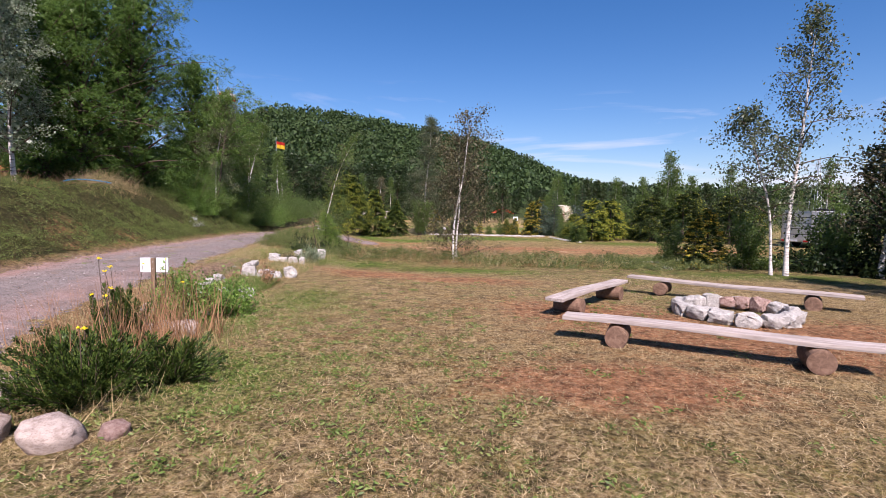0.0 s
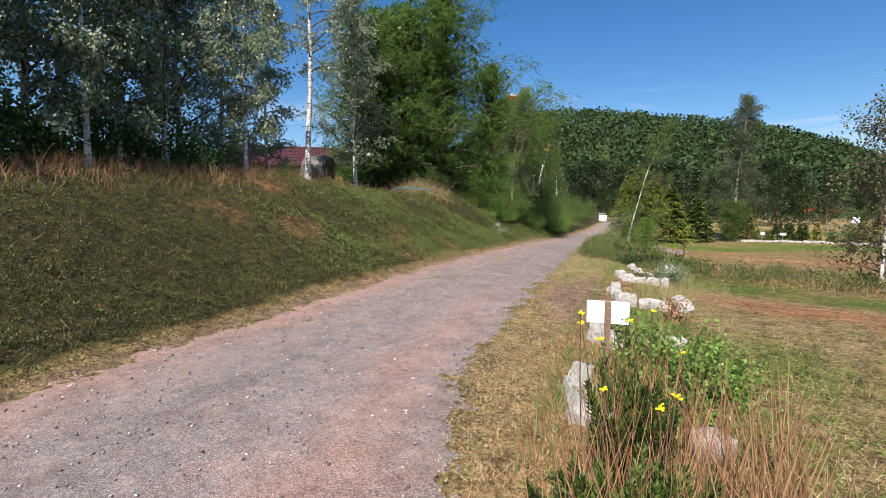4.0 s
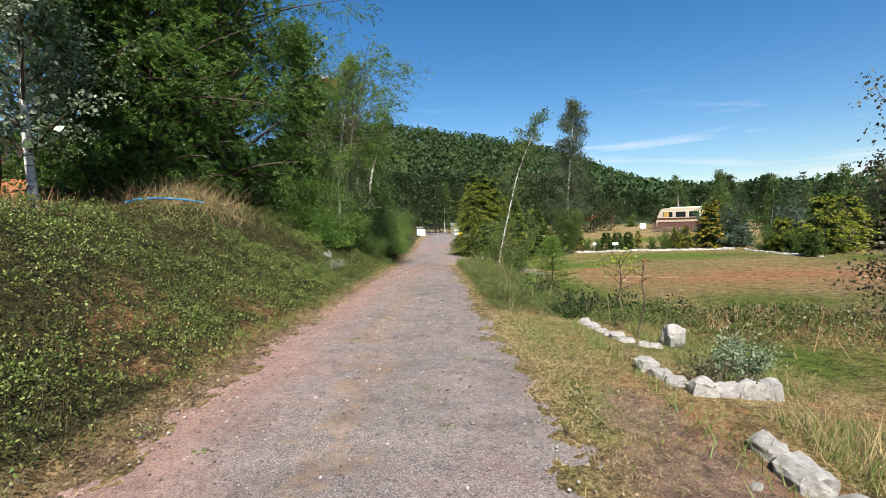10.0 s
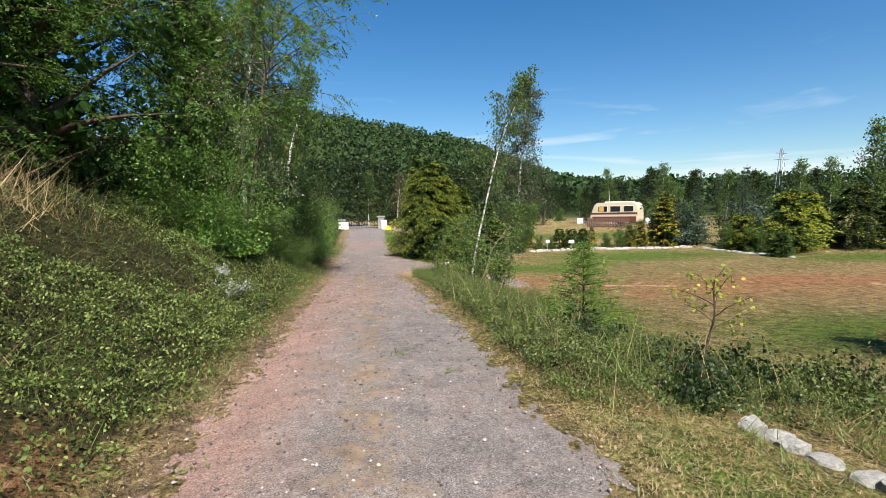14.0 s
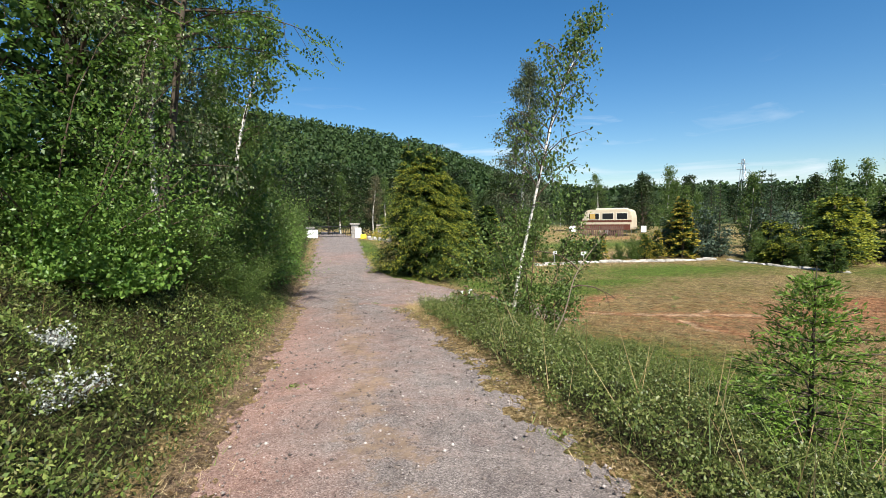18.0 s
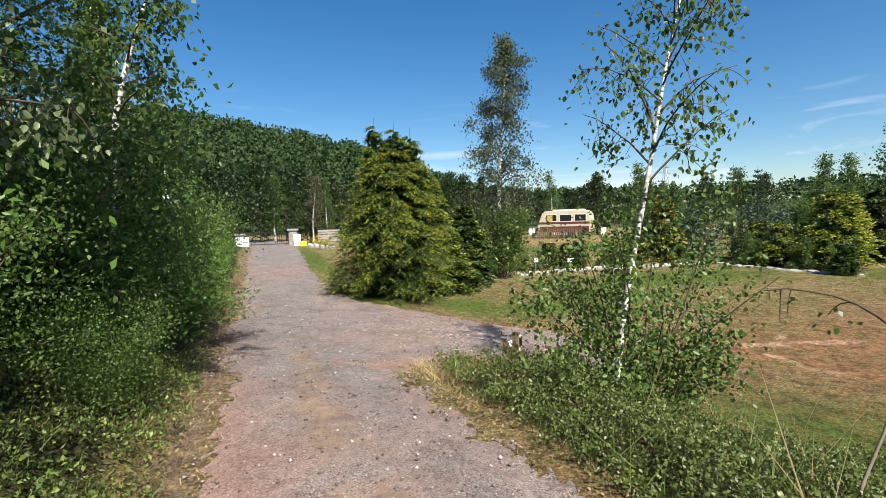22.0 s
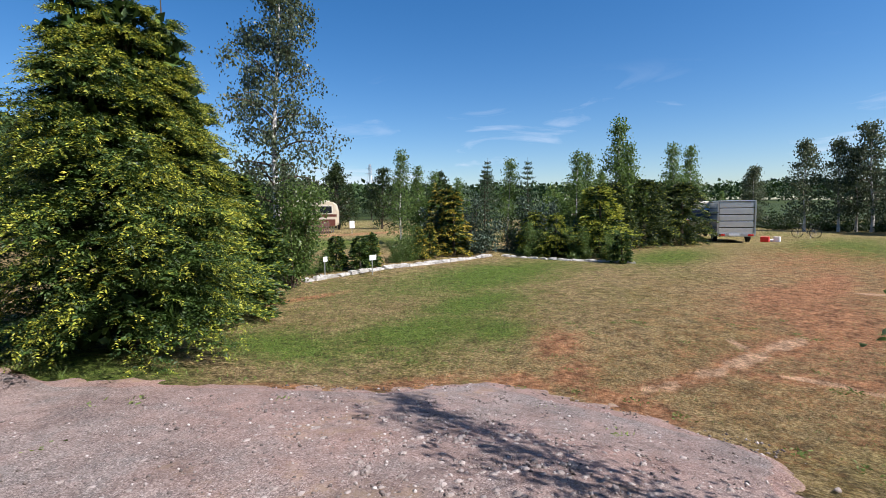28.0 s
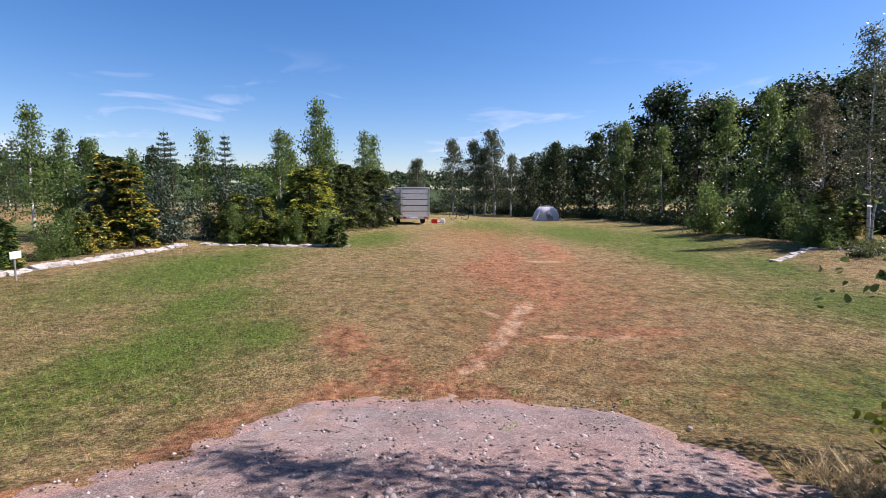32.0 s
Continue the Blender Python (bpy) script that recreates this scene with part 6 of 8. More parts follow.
def crown_keep(x, y):
    xl, xr = road_edges(y)
    u = (x - xl) / (xr - xl)
    return np.exp(-((u - 0.47) / 0.11) ** 2) * np.clip(2.2 * wob(x * 1.2, y, 2.9, 7.0) * wob(x, y * 1.4, 6.7, 2.0) - 0.25, 0, 1)


grass_stuff("edge_grass", "ragged straw grass creeping over the track's edges", L_LAWN, 330000, (-11, -3, 2, 34), edge_keep, 107, 0.038, 0.006, 1.3)
grass_stuff("edge_green", "short green grass along the track's edges", L_GRASS, 60000, (-11, -4, 2, 34), lambda x, y: edge_keep(x, y) * (clumpy(x, y, 1.8, 6) > 0.5), 108, 0.06, 0.008, 1.0)
grass_stuff("crown_weeds", "withered low weeds on the crown of the track", L_LITTER, 190000, (-9.5, -5.5, 4, 30), crown_keep, 109, 0.026, 0.006, 1.4)
grass_stuff("bank_long_grass", "long yellow-green grass along the bank foot", L_GRASS, 45000, (-12, -8.8, 13, 28), lambda x, y: off_road(x, y, 0.05) * np.exp(-((road_edges(y)[0] - x - 0.8) / 0.9) ** 2) * (x < -8) * np.clip(clumpy(x, y, 1.5, 3) * 1.6 - 0.3, 0.1, 1), 99, 0.12, 0.007, 1.0)


def broad_weeds():
    """Rosettes of broad-leaved weeds in the lawn and on the track."""
    rng = np.random.default_rng(94)
    spots = np.concatenate([np.stack([rng.uniform(-3, 5.5, 260), 1.9 + 9 * rng.random(260) ** 1.4], 1), np.stack([rng.uniform(-2.7, 0.6, 230), rng.uniform(2.2, 7.5, 230)], 1), np.stack([rng.uniform(-9, -5.5, 26), rng.uniform(5, 30, 26)], 1), np.stack([rng.uniform(-4.6, 2, 50), rng.uniform(25, 31, 50)], 1),
                            np.stack([rng.uniform(-10.5, -9.2, 60), rng.uniform(8, 18, 60)], 1)])
    P, D = [], []
    for x, y in spots:
        n = rng.integers(12, 30)
        a = rng.uniform(0, 6.28, n)
        P.append(np.stack([x + 0.05 * rng.normal(size=n), y + 0.05 * rng.normal(size=n), np.full(n, zat(x, y) + 0.02)], 1))
        D.append(np.stack([np.cos(a), np.sin(a), rng.uniform(0.1, 0.7, n)], 1))
    P, D = np.concatenate(P), np.concatenate(D)
    v, q = leaf_verts(rng, P, D, rng.uniform(0.02, 0.055, len(P)), 0.014)
    return raw_mesh("lawn_weeds", v, q)


tagged(put("lawn_weeds", broad_weeds(), L_GRASS), "broad-leaved green weeds in the dry turf", "weeds", kind="stuff")


def pebbles():
    rng = np.random.default_rng(95)
    n = 19000
    y = 2 + 30 * rng.random(n) ** 1.1
    xl, xr = road_edges(y)
    x = xl + (xr - xl) * rng.random(n)
    k = rng.random(n) < 0.28
    x[k], y[k] = rng.uniform(-7.6, -3.7, k.sum()), rng.uniform(25.8, 29.5, k.sum())
    ok = off_road(x, y, 0.1) < 0.5
    x, y = x[ok], y[ok]
    n = len(x)
    s = 0.004 + 0.013 * rng.random(n) ** 3
    c = np.stack([x, y, height(x, y) + 0.022 + s * 0.3], 1)
    octa = np.array([[1, 0, 0], [0, 1, 0], [-1, 0, 0], [0, -1, 0], [0, 0, 0.7], [0, 0, -0.7]])
    v = c[:, None] + octa[None] * s[:, None, None] * rng.uniform(0.6, 1.5, (n, 6, 1))
    f = np.array([[0, 1, 4], [1, 2, 4], [2, 3, 4], [3, 0, 4], [1, 0, 5], [2, 1, 5], [3, 2, 5], [0, 3, 5]])
    t = (f[None] + (np.arange(n) * 6)[:, None, None]).reshape(-1, 3)
    return raw_mesh("loose_gravel", v.reshape(-1, 3), None, t)


tagged(put("loose_gravel", pebbles(), PEBBLE), "loose pale gravel stones on the track", "gravel", kind="stuff")


def pale_stones():
    """Flat pale stones pressed into the mouth of the side track."""
    rng = np.random.default_rng(96)
    n = 900
    x, y = rng.normal(-5.9, 0.75, n), rng.normal(27.0, 0.7, n)
    ok = off_road(x, y, 0.05) < 0.5
    x, y = x[ok], y[ok]
    n = len(x)
    s = 0.007 + 0.032 * rng.random(n) ** 3.2
    c = np.stack([x, y, height(x, y) + 0.026 + s * 0.08], 1)
    a = np.linspace(0, 2 * np.pi, 7)[:-1]
    rim = np.stack([np.cos(a), np.sin(a), np.zeros(6)], 1)
    turn = rng.uniform(0, 6.28, n)
    ring = c[:, None] + rim[None] * s[:, None, None] * rng.uniform(0.6, 1.2, (n, 6, 1)) * np.array([1, 0.75, 1])
    top = c + (ring - c[:, None]).mean(1) + np.stack([np.cos(turn) * s * 0.2, np.sin(turn) * s * 0.2, s * 0.28], 1)
    low = ring.copy()
    low[..., 2] -= s[:, None] * 0.3
    v = np.concatenate([ring, low, top[:, None]], 1)
    tri = [[j, (j + 1) % 6, 12] for j in range(6)] + [[6 + j, 6 + (j + 1) % 6, (j + 1) % 6] for j in range(6)] + [[6 + j, (j + 1) % 6, j] for j in range(6)]
    t = (np.array(tri)[None] + (np.arange(n) * 13)[:, None, None]).reshape(-1, 3)
    return raw_mesh("pale_stones", v.reshape(-1, 3), None, t)


PALESTONE = stone_mat("pale_track_stone", (0.22, 0.18, 0.16), (0.44, 0.38, 0.35), (0.14, 0.11, 0.09))
tagged(put("pale_stones", pale_stones(), PALESTONE), "flat pale stones pressed into the gravel mouth", "stones", kind="stuff")
grass_stuff("mouth_weeds", "dry weed tufts on the gravel mouth", L_LAWN, 40000, (-7.6, -3.6, 25.6, 29.6), lambda x, y: (1 - off_road(x, y, 0.02)) * np.clip(2.4 * clumpy(x, y, 1.7, 4) * clumpy(x, y, 3.1, 7) - 1.0, 0, 1), 115, 0.03, 0.007, 1.3)

# ---- stone-edged beds beside the track ----
ROCKS = [rock_mesh("stone", 200 + k, 0.82, 5, 0.11) for k in range(12)]
ROUND = [rock_mesh("stone", 220 + k, 0.5, 3, 0.13) for k in range(4)]


def stone(parent, x, y, z, sx, sy, sz, rz, k, material=None, rounded=False, tilt=0.0, label=""):
    pool = ROUND if rounded else ROCKS
    src = pool[k % len(pool)]
    if material is not None:
        src = src.copy()
        if rounded:
            src.shade_smooth()
    ob = put("stone", src, material or LIME, parent, label)
    ob.matrix_world = pose(x, y, z, tilt, tilt * 0.6, rz) @ Matrix.Diagonal((sx, sy, sz, 1))
    return ob


def border(label, line, size=0.36, tall=0.30, seed=0, thick=0.26, parent=None, sink=0.09):
    """A row of rough blocks along a line of plan points."""
    if line[0][0] < -3 and line[0][1] < 20:
        size, tall, thick = size * 0.8, tall * 0.82, thick * 0.8
    rnd = random.Random(seed)
    pts = [Vector((*p, 0)) for p in line]
    base = parent or tagged(new("stone_border"), label, "stone border", "stone borders of the beds")
    k = seed
    for a, b in zip(pts, pts[1:]):
        d = (b - a)
        run, L = 0.0, d.length
        ang = math.degrees(math.atan2(d.y, d.x))
        while run < L - size * 0.3:
            w = min(size * rnd.uniform(0.8, 1.3), max(L - run, size * 0.5))
            c = a + d.normalized() * (run + w / 2)
            hh = tall * rnd.uniform(0.8, 1.1)
            stone(base, c.x + rnd.uniform(-0.02, 0.02), c.y + rnd.uniform(-0.02, 0.02), zat(c.x, c.y) + hh / 2 - sink, w * 0.97, thick * rnd.uniform(0.75, 1.1), hh, ang + rnd.uniform(-6, 6), k, None, False, rnd.uniform(-4, 4))
            run += w
            k += 1
    return base


b0 = border("pale rough stone blocks edging the bed with the sign", [(-3.78, 5.6), (-3.92, 6.1), (-4.0, 6.85)], 0.34, 0.24, 1)
border("", [(-3.72, 5.62), (-3.25, 5.78)], 0.36, 0.22, 5, parent=b0)
border("", [(-3.22, 5.85), (-3.3, 7.4), (-3.5, 7.9)], 0.36, 0.16, 6, 0.2, parent=b0)
b1 = border("pale rough stone blocks edging a grassy bed", [(-4.12, 7.85), (-4.22, 8.5), (-4.26, 9.4)], 0.36, 0.28, 11)
border("", [(-4.05, 7.78), (-3.15, 8.1)], 0.38, 0.32, 14, 0.28, parent=b1)
b2 = border("pale rough stone blocks edging a bed of dry grass", [(-4.2, 10.35), (-4.38, 10.95), (-4.44, 11.6)], 0.36, 0.30, 21)
border("", [(-4.22, 10.2), (-3.42, 10.32)], 0.34, 0.32, 24, 0.28, parent=b2)
stone(b2, -3.3, 10.55, zat(-3.3, 10.55) + 0.07, 0.26, 0.32, 0.28, 20, 3)
b3 = border("pale rough stone blocks edging a bed with a white-flowered shrub", [(-4.48, 12.75), (-4.6, 13.2), (-4.6, 13.6)], 0.28, 0.24, 31)
border("", [(-4.48, 12.6), (-3.62, 12.75)], 0.28, 0.29, 34, 0.24, parent=b3)
b4 = border("low stone blocks edging a small planted bed", [(-4.34, 14.75), (-4.58, 15.3), (-4.72, 16.05)], 0.24, 0.2, 41)
border("", [(-4.3, 14.68), (-3.95, 14.74)], 0.2, 0.2, 44, 0.2, parent=b4)
stone(b4, -3.72, 14.95, zat(-3.72, 14.95) + 0.16, 0.28, 0.26, 0.29, 15, 1, None, True, 6, "large rounded pale boulder")
jb = tagged(new("stone_border"), "tan and reddish field stones round the juniper", "stone border", "stone borders of the beds")
for x, y, sx, sy, sz, rz, k, m in ((-2.46, 2.98, 0.38, 0.32, 0.26, 25, 0, FIELDSTONE), (-2.14, 3.12, 0.2, 0.17, 0.13, 60, 1, SANDSTONE), (-2.93, 3.02, 0.34, 0.28, 0.24, 10, 2, FIELDSTONE), (-3.2, 3.32, 0.30, 0.38, 0.36, -8, 3, FIELDSTONE), (-3.38, 3.66, 0.24, 0.26, 0.28, 20, 0, FIELDSTONE), (-3.62, 4.35, 0.16, 0.18, 0.2, 0, 1, LIME), (-2.95, 5.55, 0.32, 0.26, 0.26, 30, 2, FIELDSTONE)):
    stone(jb, x, y, zat(x, y) + sz * 0.26, sx * 0.86, sy * 0.86, sz * 0.82, rz, k, m, True, 5)
flat_stone = border("", [(-4.76, 11.0), (-4.70, 11.06)], 0.1, 0.05, 47, 0.08, parent=tagged(new("flat_stone"), "small flat pale stone lying on the verge", "stone"), sink=0.02)

# long stone row of the planted bed in the meadow
row1 = border("long row of pale square stones edging the planted bed", [(-1.0, 36.3), (2.4, 36.6), (7.6, 36.4)], 0.36, 0.19, 51, 0.24)
row2 = border("low row of stones edging the end of the planted bed", [(7.9, 36.1), (8.3, 33.6), (8.9, 31.2)], 0.34, 0.16, 61, 0.24)
row3 = border("stone row beyond the meadow", [(14.5, 36.2), (20.5, 37.6)], 0.42, 0.2, 71, 0.26)
row4 = border("low stone row edging the opposite bed", [(5.8, 18.7), (7.4, 16.8), (7.0, 14.9)], 0.36, 0.14, 81, 0.24)


# ---- signs ----
def sign_two_boards(x, y, rz):
    base = thing("plant_sign", x, y, zat(x, y), rz, "brown wooden post with a blank white board, seen from behind", "sign")
    box_part("post", (0, 0, 0.36), (0.05, 0.05, 0.88), POSTWOOD, base, "weathered brown post", 0.004)
    box_part("board", (0, 0.034, 0.705), (0.335, 0.012, 0.187), WHITE, base, "blank white board", 0.003)
    for z in (0.66, 0.75):
        rod("screw", (0.004, -0.025, z), (0.004, -0.031, z), 0.006, STEEL, base)
    return base


sign_two_boards(-3.715, 6.24, 9)


def arrow_sign(x, y, rz):
    """Pitch sign: arrow and number on the face, on a wooden post."""
    base = thing("pitch_sign", x, y, zat(x, y) - 0.13, rz, "white pitch sign with black arrow and number on a wooden post", "sign")
    box_part("post", (0.06, 0.035, 0.22), (0.07, 0.05, 0.80), POSTWOOD, base, "brown wooden post", 0.004)
    box_part("board", (0.0, 0, 0.44), (0.33, 0.014, 0.18), WHITE, base, "white board", 0.003)
    bm = bmesh.new()
    pts = [(-0.15, 0.0), (-0.115, 0.034), (-0.115, 0.014), (-0.07, 0.014), (-0.07, -0.014), (-0.115, -0.014), (-0.115, -0.034)]
    vs = [bm.verts.new((px, -0.0095, 0.45 + pz)) for px, pz in pts]
    f = bm.faces.new(vs)
    ext = bmesh.ops.extrude_face_region(bm, geom=[f])["geom"]
    bmesh.ops.translate(bm, vec=(0, 0.002, 0), verts=[e for e in ext if isinstance(e, bmesh.types.BMVert)])
    bmesh.ops.recalc_face_normals(bm, faces=bm.faces[:])
    part("arrow", bm, BLACK, base, "black arrow")
    tx = bpy.data.curves.new("number", "FONT")
    tx.body, tx.size, tx.extrude, tx.align_x, tx.align_y = "9-", 0.11, 0.001, "CENTER", "CENTER"
    tx.materials.append(BLACK)
    tob = new("number", tx)
    tob.parent = base
    tob.matrix_basis = pose(0.06, -0.0095, 0.44, 90, 0, 0)
    for z in (0.52, 0.36):
        rod("screw", (0.035, -0.006, z), (0.035, -0.011, z), 0.007, BLACK, base)
    box_part("smudge", (-0.12, 0.0095, 0.46), (0.06, 0.003, 0.09), BLACK, base, "dark torn print on the back")
    return base


arrow_sign(-6.365, 24.71, 222)
shrub("red_flowered_plant", 300, 0.42, 0.16, 240, 0.05, L_RUST, "withered plant with reddish heads beside the pitch sign", category="plant", upright=1.0, **on(-6.42, 24.55))


def small_sign(x, y, rz, h=0.5, w=0.3, b=0.14, label="small white pitch marker on a thin post", label2=""):
    base = thing("pitch_marker", x, y, zat(x, y), rz, label, "sign", "pitch markers")
    rod("post", (0, 0, -0.05), (0, 0, h), 0.018, STEEL, base)
    box_part("board", (0, -0.025, h), (w, 0.014, b), WHITE, base, label2, 0.003)
    return base


small_sign(1.0, 35.9, 10)
small_sign(0.1, 36.9, 30, 0.45, 0.26)
small_sign(16.2, 37.2, 0, 0.55, 0.32)
small_sign(7.8, 52.6, 10, 0.75, 0.55, 0.45, "white notice board on a post by the caravan")
small_sign(13.6, 52.2, 10, 0.65, 0.5, 0.5, "white notice board leaning by the fence")


# ---- fireplace and benches on the lawn ----
def bench(x, y, rz, length, gap, label, h=0.25):
    base = thing("plank_bench", x, y, zat(x, y), rz, label, "bench", "benches round the fireplace")
    bm = box(bmesh.new(), 0, 0, h + 0.025, length, 0.27, 0.05, 0.008)
    bmesh.ops.subdivide_edges(bm, edges=[e for e in bm.edges if abs(e.verts[0].co.x - e.verts[1].co.x) > length * 0.5], cuts=14)
    for v in bm.verts:
        v.co.z += 0.012 * math.sin(v.co.x * 2.1 + x) + 0.004 * noise.noise(v.co * 7)
        v.co.y += 0.012 * noise.noise(Vector((v.co.x * 1.5, y, 0)))
    part("plank", bm, GREYWOOD, base, "weathered grey plank")
    for sx in (-1, 1):
        bm = bmesh.new()
        bmesh.ops.create_cone(bm, cap_ends=True, segments=22, radius1=h / 2, radius2=h / 2 * 0.97, depth=0.42)
        caps = [f for f in bm.faces if len(f.verts) > 4]
        bmesh.ops.inset_region(bm, faces=caps, thickness=0.018, depth=0.004)
        for v in bm.verts:
            v.co += noise.noise_vector(v.co * 4 + Vector((x, sx, 0))) * 0.010
        bmesh.ops.transform(bm, matrix=pose(sx * gap / 2, 0, h / 2 - 0.012, 90, 0, 0), verts=bm.verts)
        part("log", bm, LOGEND, base, "round log support with cracked end", smooth=False)
    return base


bench(2.89, 5.14, -25, 3.1, 1.87, "long weathered plank bench on two logs beside the fireplace")
bench(2.5, 8.05, 51, 2.8, 1.69, "weathered plank bench on two logs, angled towards the fireplace")
bench(5.2, 8.65, -37, 3.6, 2.33, "weathered plank bench on two logs behind the fireplace")
bench(6.75, 6.05, 62, 3.0, 1.7, "dark plank bench on two logs beyond the fireplace")

pit = tagged(new("fire_pit"), "ring of pale limestone blocks round a low fireplace", "fireplace")
pcx, pcy = 4.45, 7.3
for k in range(15):
    a = 2 * math.pi * k / 15 + 0.2
    px, py = pcx + 0.76 * math.cos(a), pcy + 0.74 * math.sin(a)
    stone(pit, px, py, zat(px, py) + 0.09, 0.31, 0.24, 0.20, math.degrees(a) + 90, k, None, False, 3)
for k in range(7):
    a = 0.5 + 0.38 * k
    px, py = pcx + 0.62 * math.cos(a), pcy + 0.6 * math.sin(a)
    stone(pit, px, py, zat(px, py) + 0.12, 0.24, 0.2, 0.24 - 0.04 * (k % 3), math.degrees(a) + 90, k + 3, SANDSTONE if k in (0, 1, 2) else None, False, 9)

# ---- plants in the beds ----
def juniper(seed, h, radius, plumes, label, x, y, z, upright=0.0):
    """A dense juniper of upswept feathery plumes."""
    rng = np.random.default_rng(seed)
    base = thing("juniper", x, y, z, 0, label, "shrub")
    tb, P, D = Tubes(), [], []
    for k in range(plumes):
        az = k * 2.4 + rng.uniform(-0.3, 0.3)
        el = (0.15 + 1.2 * rng.random() ** 1.3) * (1 - upright) + 1.25 * upright
        d = np.array([math.cos(az) * math.cos(el), math.sin(az) * math.cos(el), math.sin(el)])
        L = 1.0 / math.hypot(math.cos(el) / radius, math.sin(el) / h) * rng.uniform(0.5, 1.22)
        foot = np.array([math.cos(az), math.sin(az), 0]) * radius * rng.uniform(0.0, 0.25)
        pts = curve_pts(foot, d, L, 6, -0.45, 0.05, rng)
        tb.add(pts, np.linspace(0.008, 0.002, 6), 4)
        n = int(210 * L / 0.5)
        q = rng.random(n) ** 0.75
        c = np.stack([np.interp(q, np.linspace(0, 1, 6), pts[:, j]) for j in range(3)], 1)
        out = unit(rng.normal(size=(n, 3)))
        P.append(c + out * ((0.075 * (1 - q) ** 0.7 + 0.008) * rng.random(n) ** 0.5)[:, None])
        D.append(out * 0.55 + unit(pts[-1:] - pts[2:3]))
    P, D = np.concatenate(P), np.concatenate(D)
    P[:, 2] = np.maximum(P[:, 2], 0.01)
    ln = 0.034 * rng.uniform(0.7, 1.3, len(P))
    v, q = leaf_verts(rng, P, D, ln, ln * 0.36)
    put("branchwork", tb.mesh("branchwork"), TWIG, base)["kind"] = "stuff"
    put("foliage", raw_mesh("foliage", v, q), L_JUNIPER, base)["kind"] = "stuff"
    return base


juniper(301, 0.40, 0.66, 140, "spreading bright green juniper in the stone-edged bed", **on(-2.8, 3.8))
juniper(302, 0.38, 0.46, 90, "low spreading juniper beside the track", **on(-3.25, 4.3))
juniper(303, 0.72, 0.3, 44, "upright juniper among dry grass", upright=0.7, **on(-3.35, 5.0))
juniper(304, 0.34, 0.42, 60, "low juniper at the lawn edge", **on(-2.35, 4.15))
shrub("bed_herbs", 305, 0.62, 0.5, 6000, 0.04, L_BRIGHT, "lush fern-like tansy leaves in the bed", stems=24, spread=0.12, upright=0.7, category="plant", **on(-3.35, 6.3))
shrub("bed_herbs", 306, 0.5, 0.42, 4600, 0.04, L_BRIGHT, "lush fern-like tansy leaves in the bed", stems=18, spread=0.12, upright=0.7, category="plant", **on(-3.1, 6.9))
shrub("white_flowered_shrub", 307, 0.5, 0.38, 2600, 0.035, L_PALEHERB, "pale grey-green shrub with small white flowers in the bed", stems=16, spread=0.1, upright=0.7, **on(-3.62, 13.45))
shrub("dark_red_plant", 308, 0.42, 0.2, 500, 0.04, L_RUST, "dark reddish plant in the bed", stems=10, upright=1.0, category="plant", **on(-3.35, 9.3))
shrub("dark_red_plant", 309, 0.3, 0.3, 700, 0.035, L_DULL, "withered dark plant in the bed", stems=10, upright=0.8, category="plant", **on(-4.1, 13.0))
for x, y, s in ((-9.98, 19.73, 0.26), (-10.3, 20.2, 0.17)):
    shrub("silver_herb", 330 + int(s * 100), s, s * 0.9, 800, 0.022, L_SILVER, "silvery white herb on the bank", stems=14, spread=0.08, upright=0.8, category="plant", **on(x, y))
shrub("yellowing_herb", 340, 0.36, 0.4, 1100, 0.05, L_GOLD, "yellowing leafy herb beside the pitch sign", stems=12, spread=0.1, upright=0.8, category="plant", **on(-5.8, 24.75))
spruce("fir_seedling", 310, 1.5, 0.78, 10, L_FRESH, "light green young larch in the verge cover", needle=0.05, per=44, **on(-4.7, 19.6))
broadleaf("rowan_sapling", 311, 1.35, (0.1, 0), 0.018, 0.45, 0.5, 9, 260, 0.055, TWIG, L_GOLD, "thin sapling with yellow-green leaves in the weeds", spread=0.06, twigs=3, hang=0.2, **on(-3.6, 18.2))
broadleaf("thin_sapling", 312, 1.25, (0.08, 0), 0.010, 0.7, 0.2, 5, 30, 0.05, TWIG, L_RUST, "thin dry stem in the small planted bed", spread=0.04, twigs=2, hang=0.2, **on(-4.05, 15.3))
broadleaf("dry_sapling", 313, 1.35, (0.7, 0.2), 0.005, 0.45, 0.6, 3, 60, 0.04, PALETWIG, L_BIRCH, "thin arching sapling over the verge", spread=0.06, twigs=3, hang=0.6, droop=1.5, **on(-6.0, 21.6))


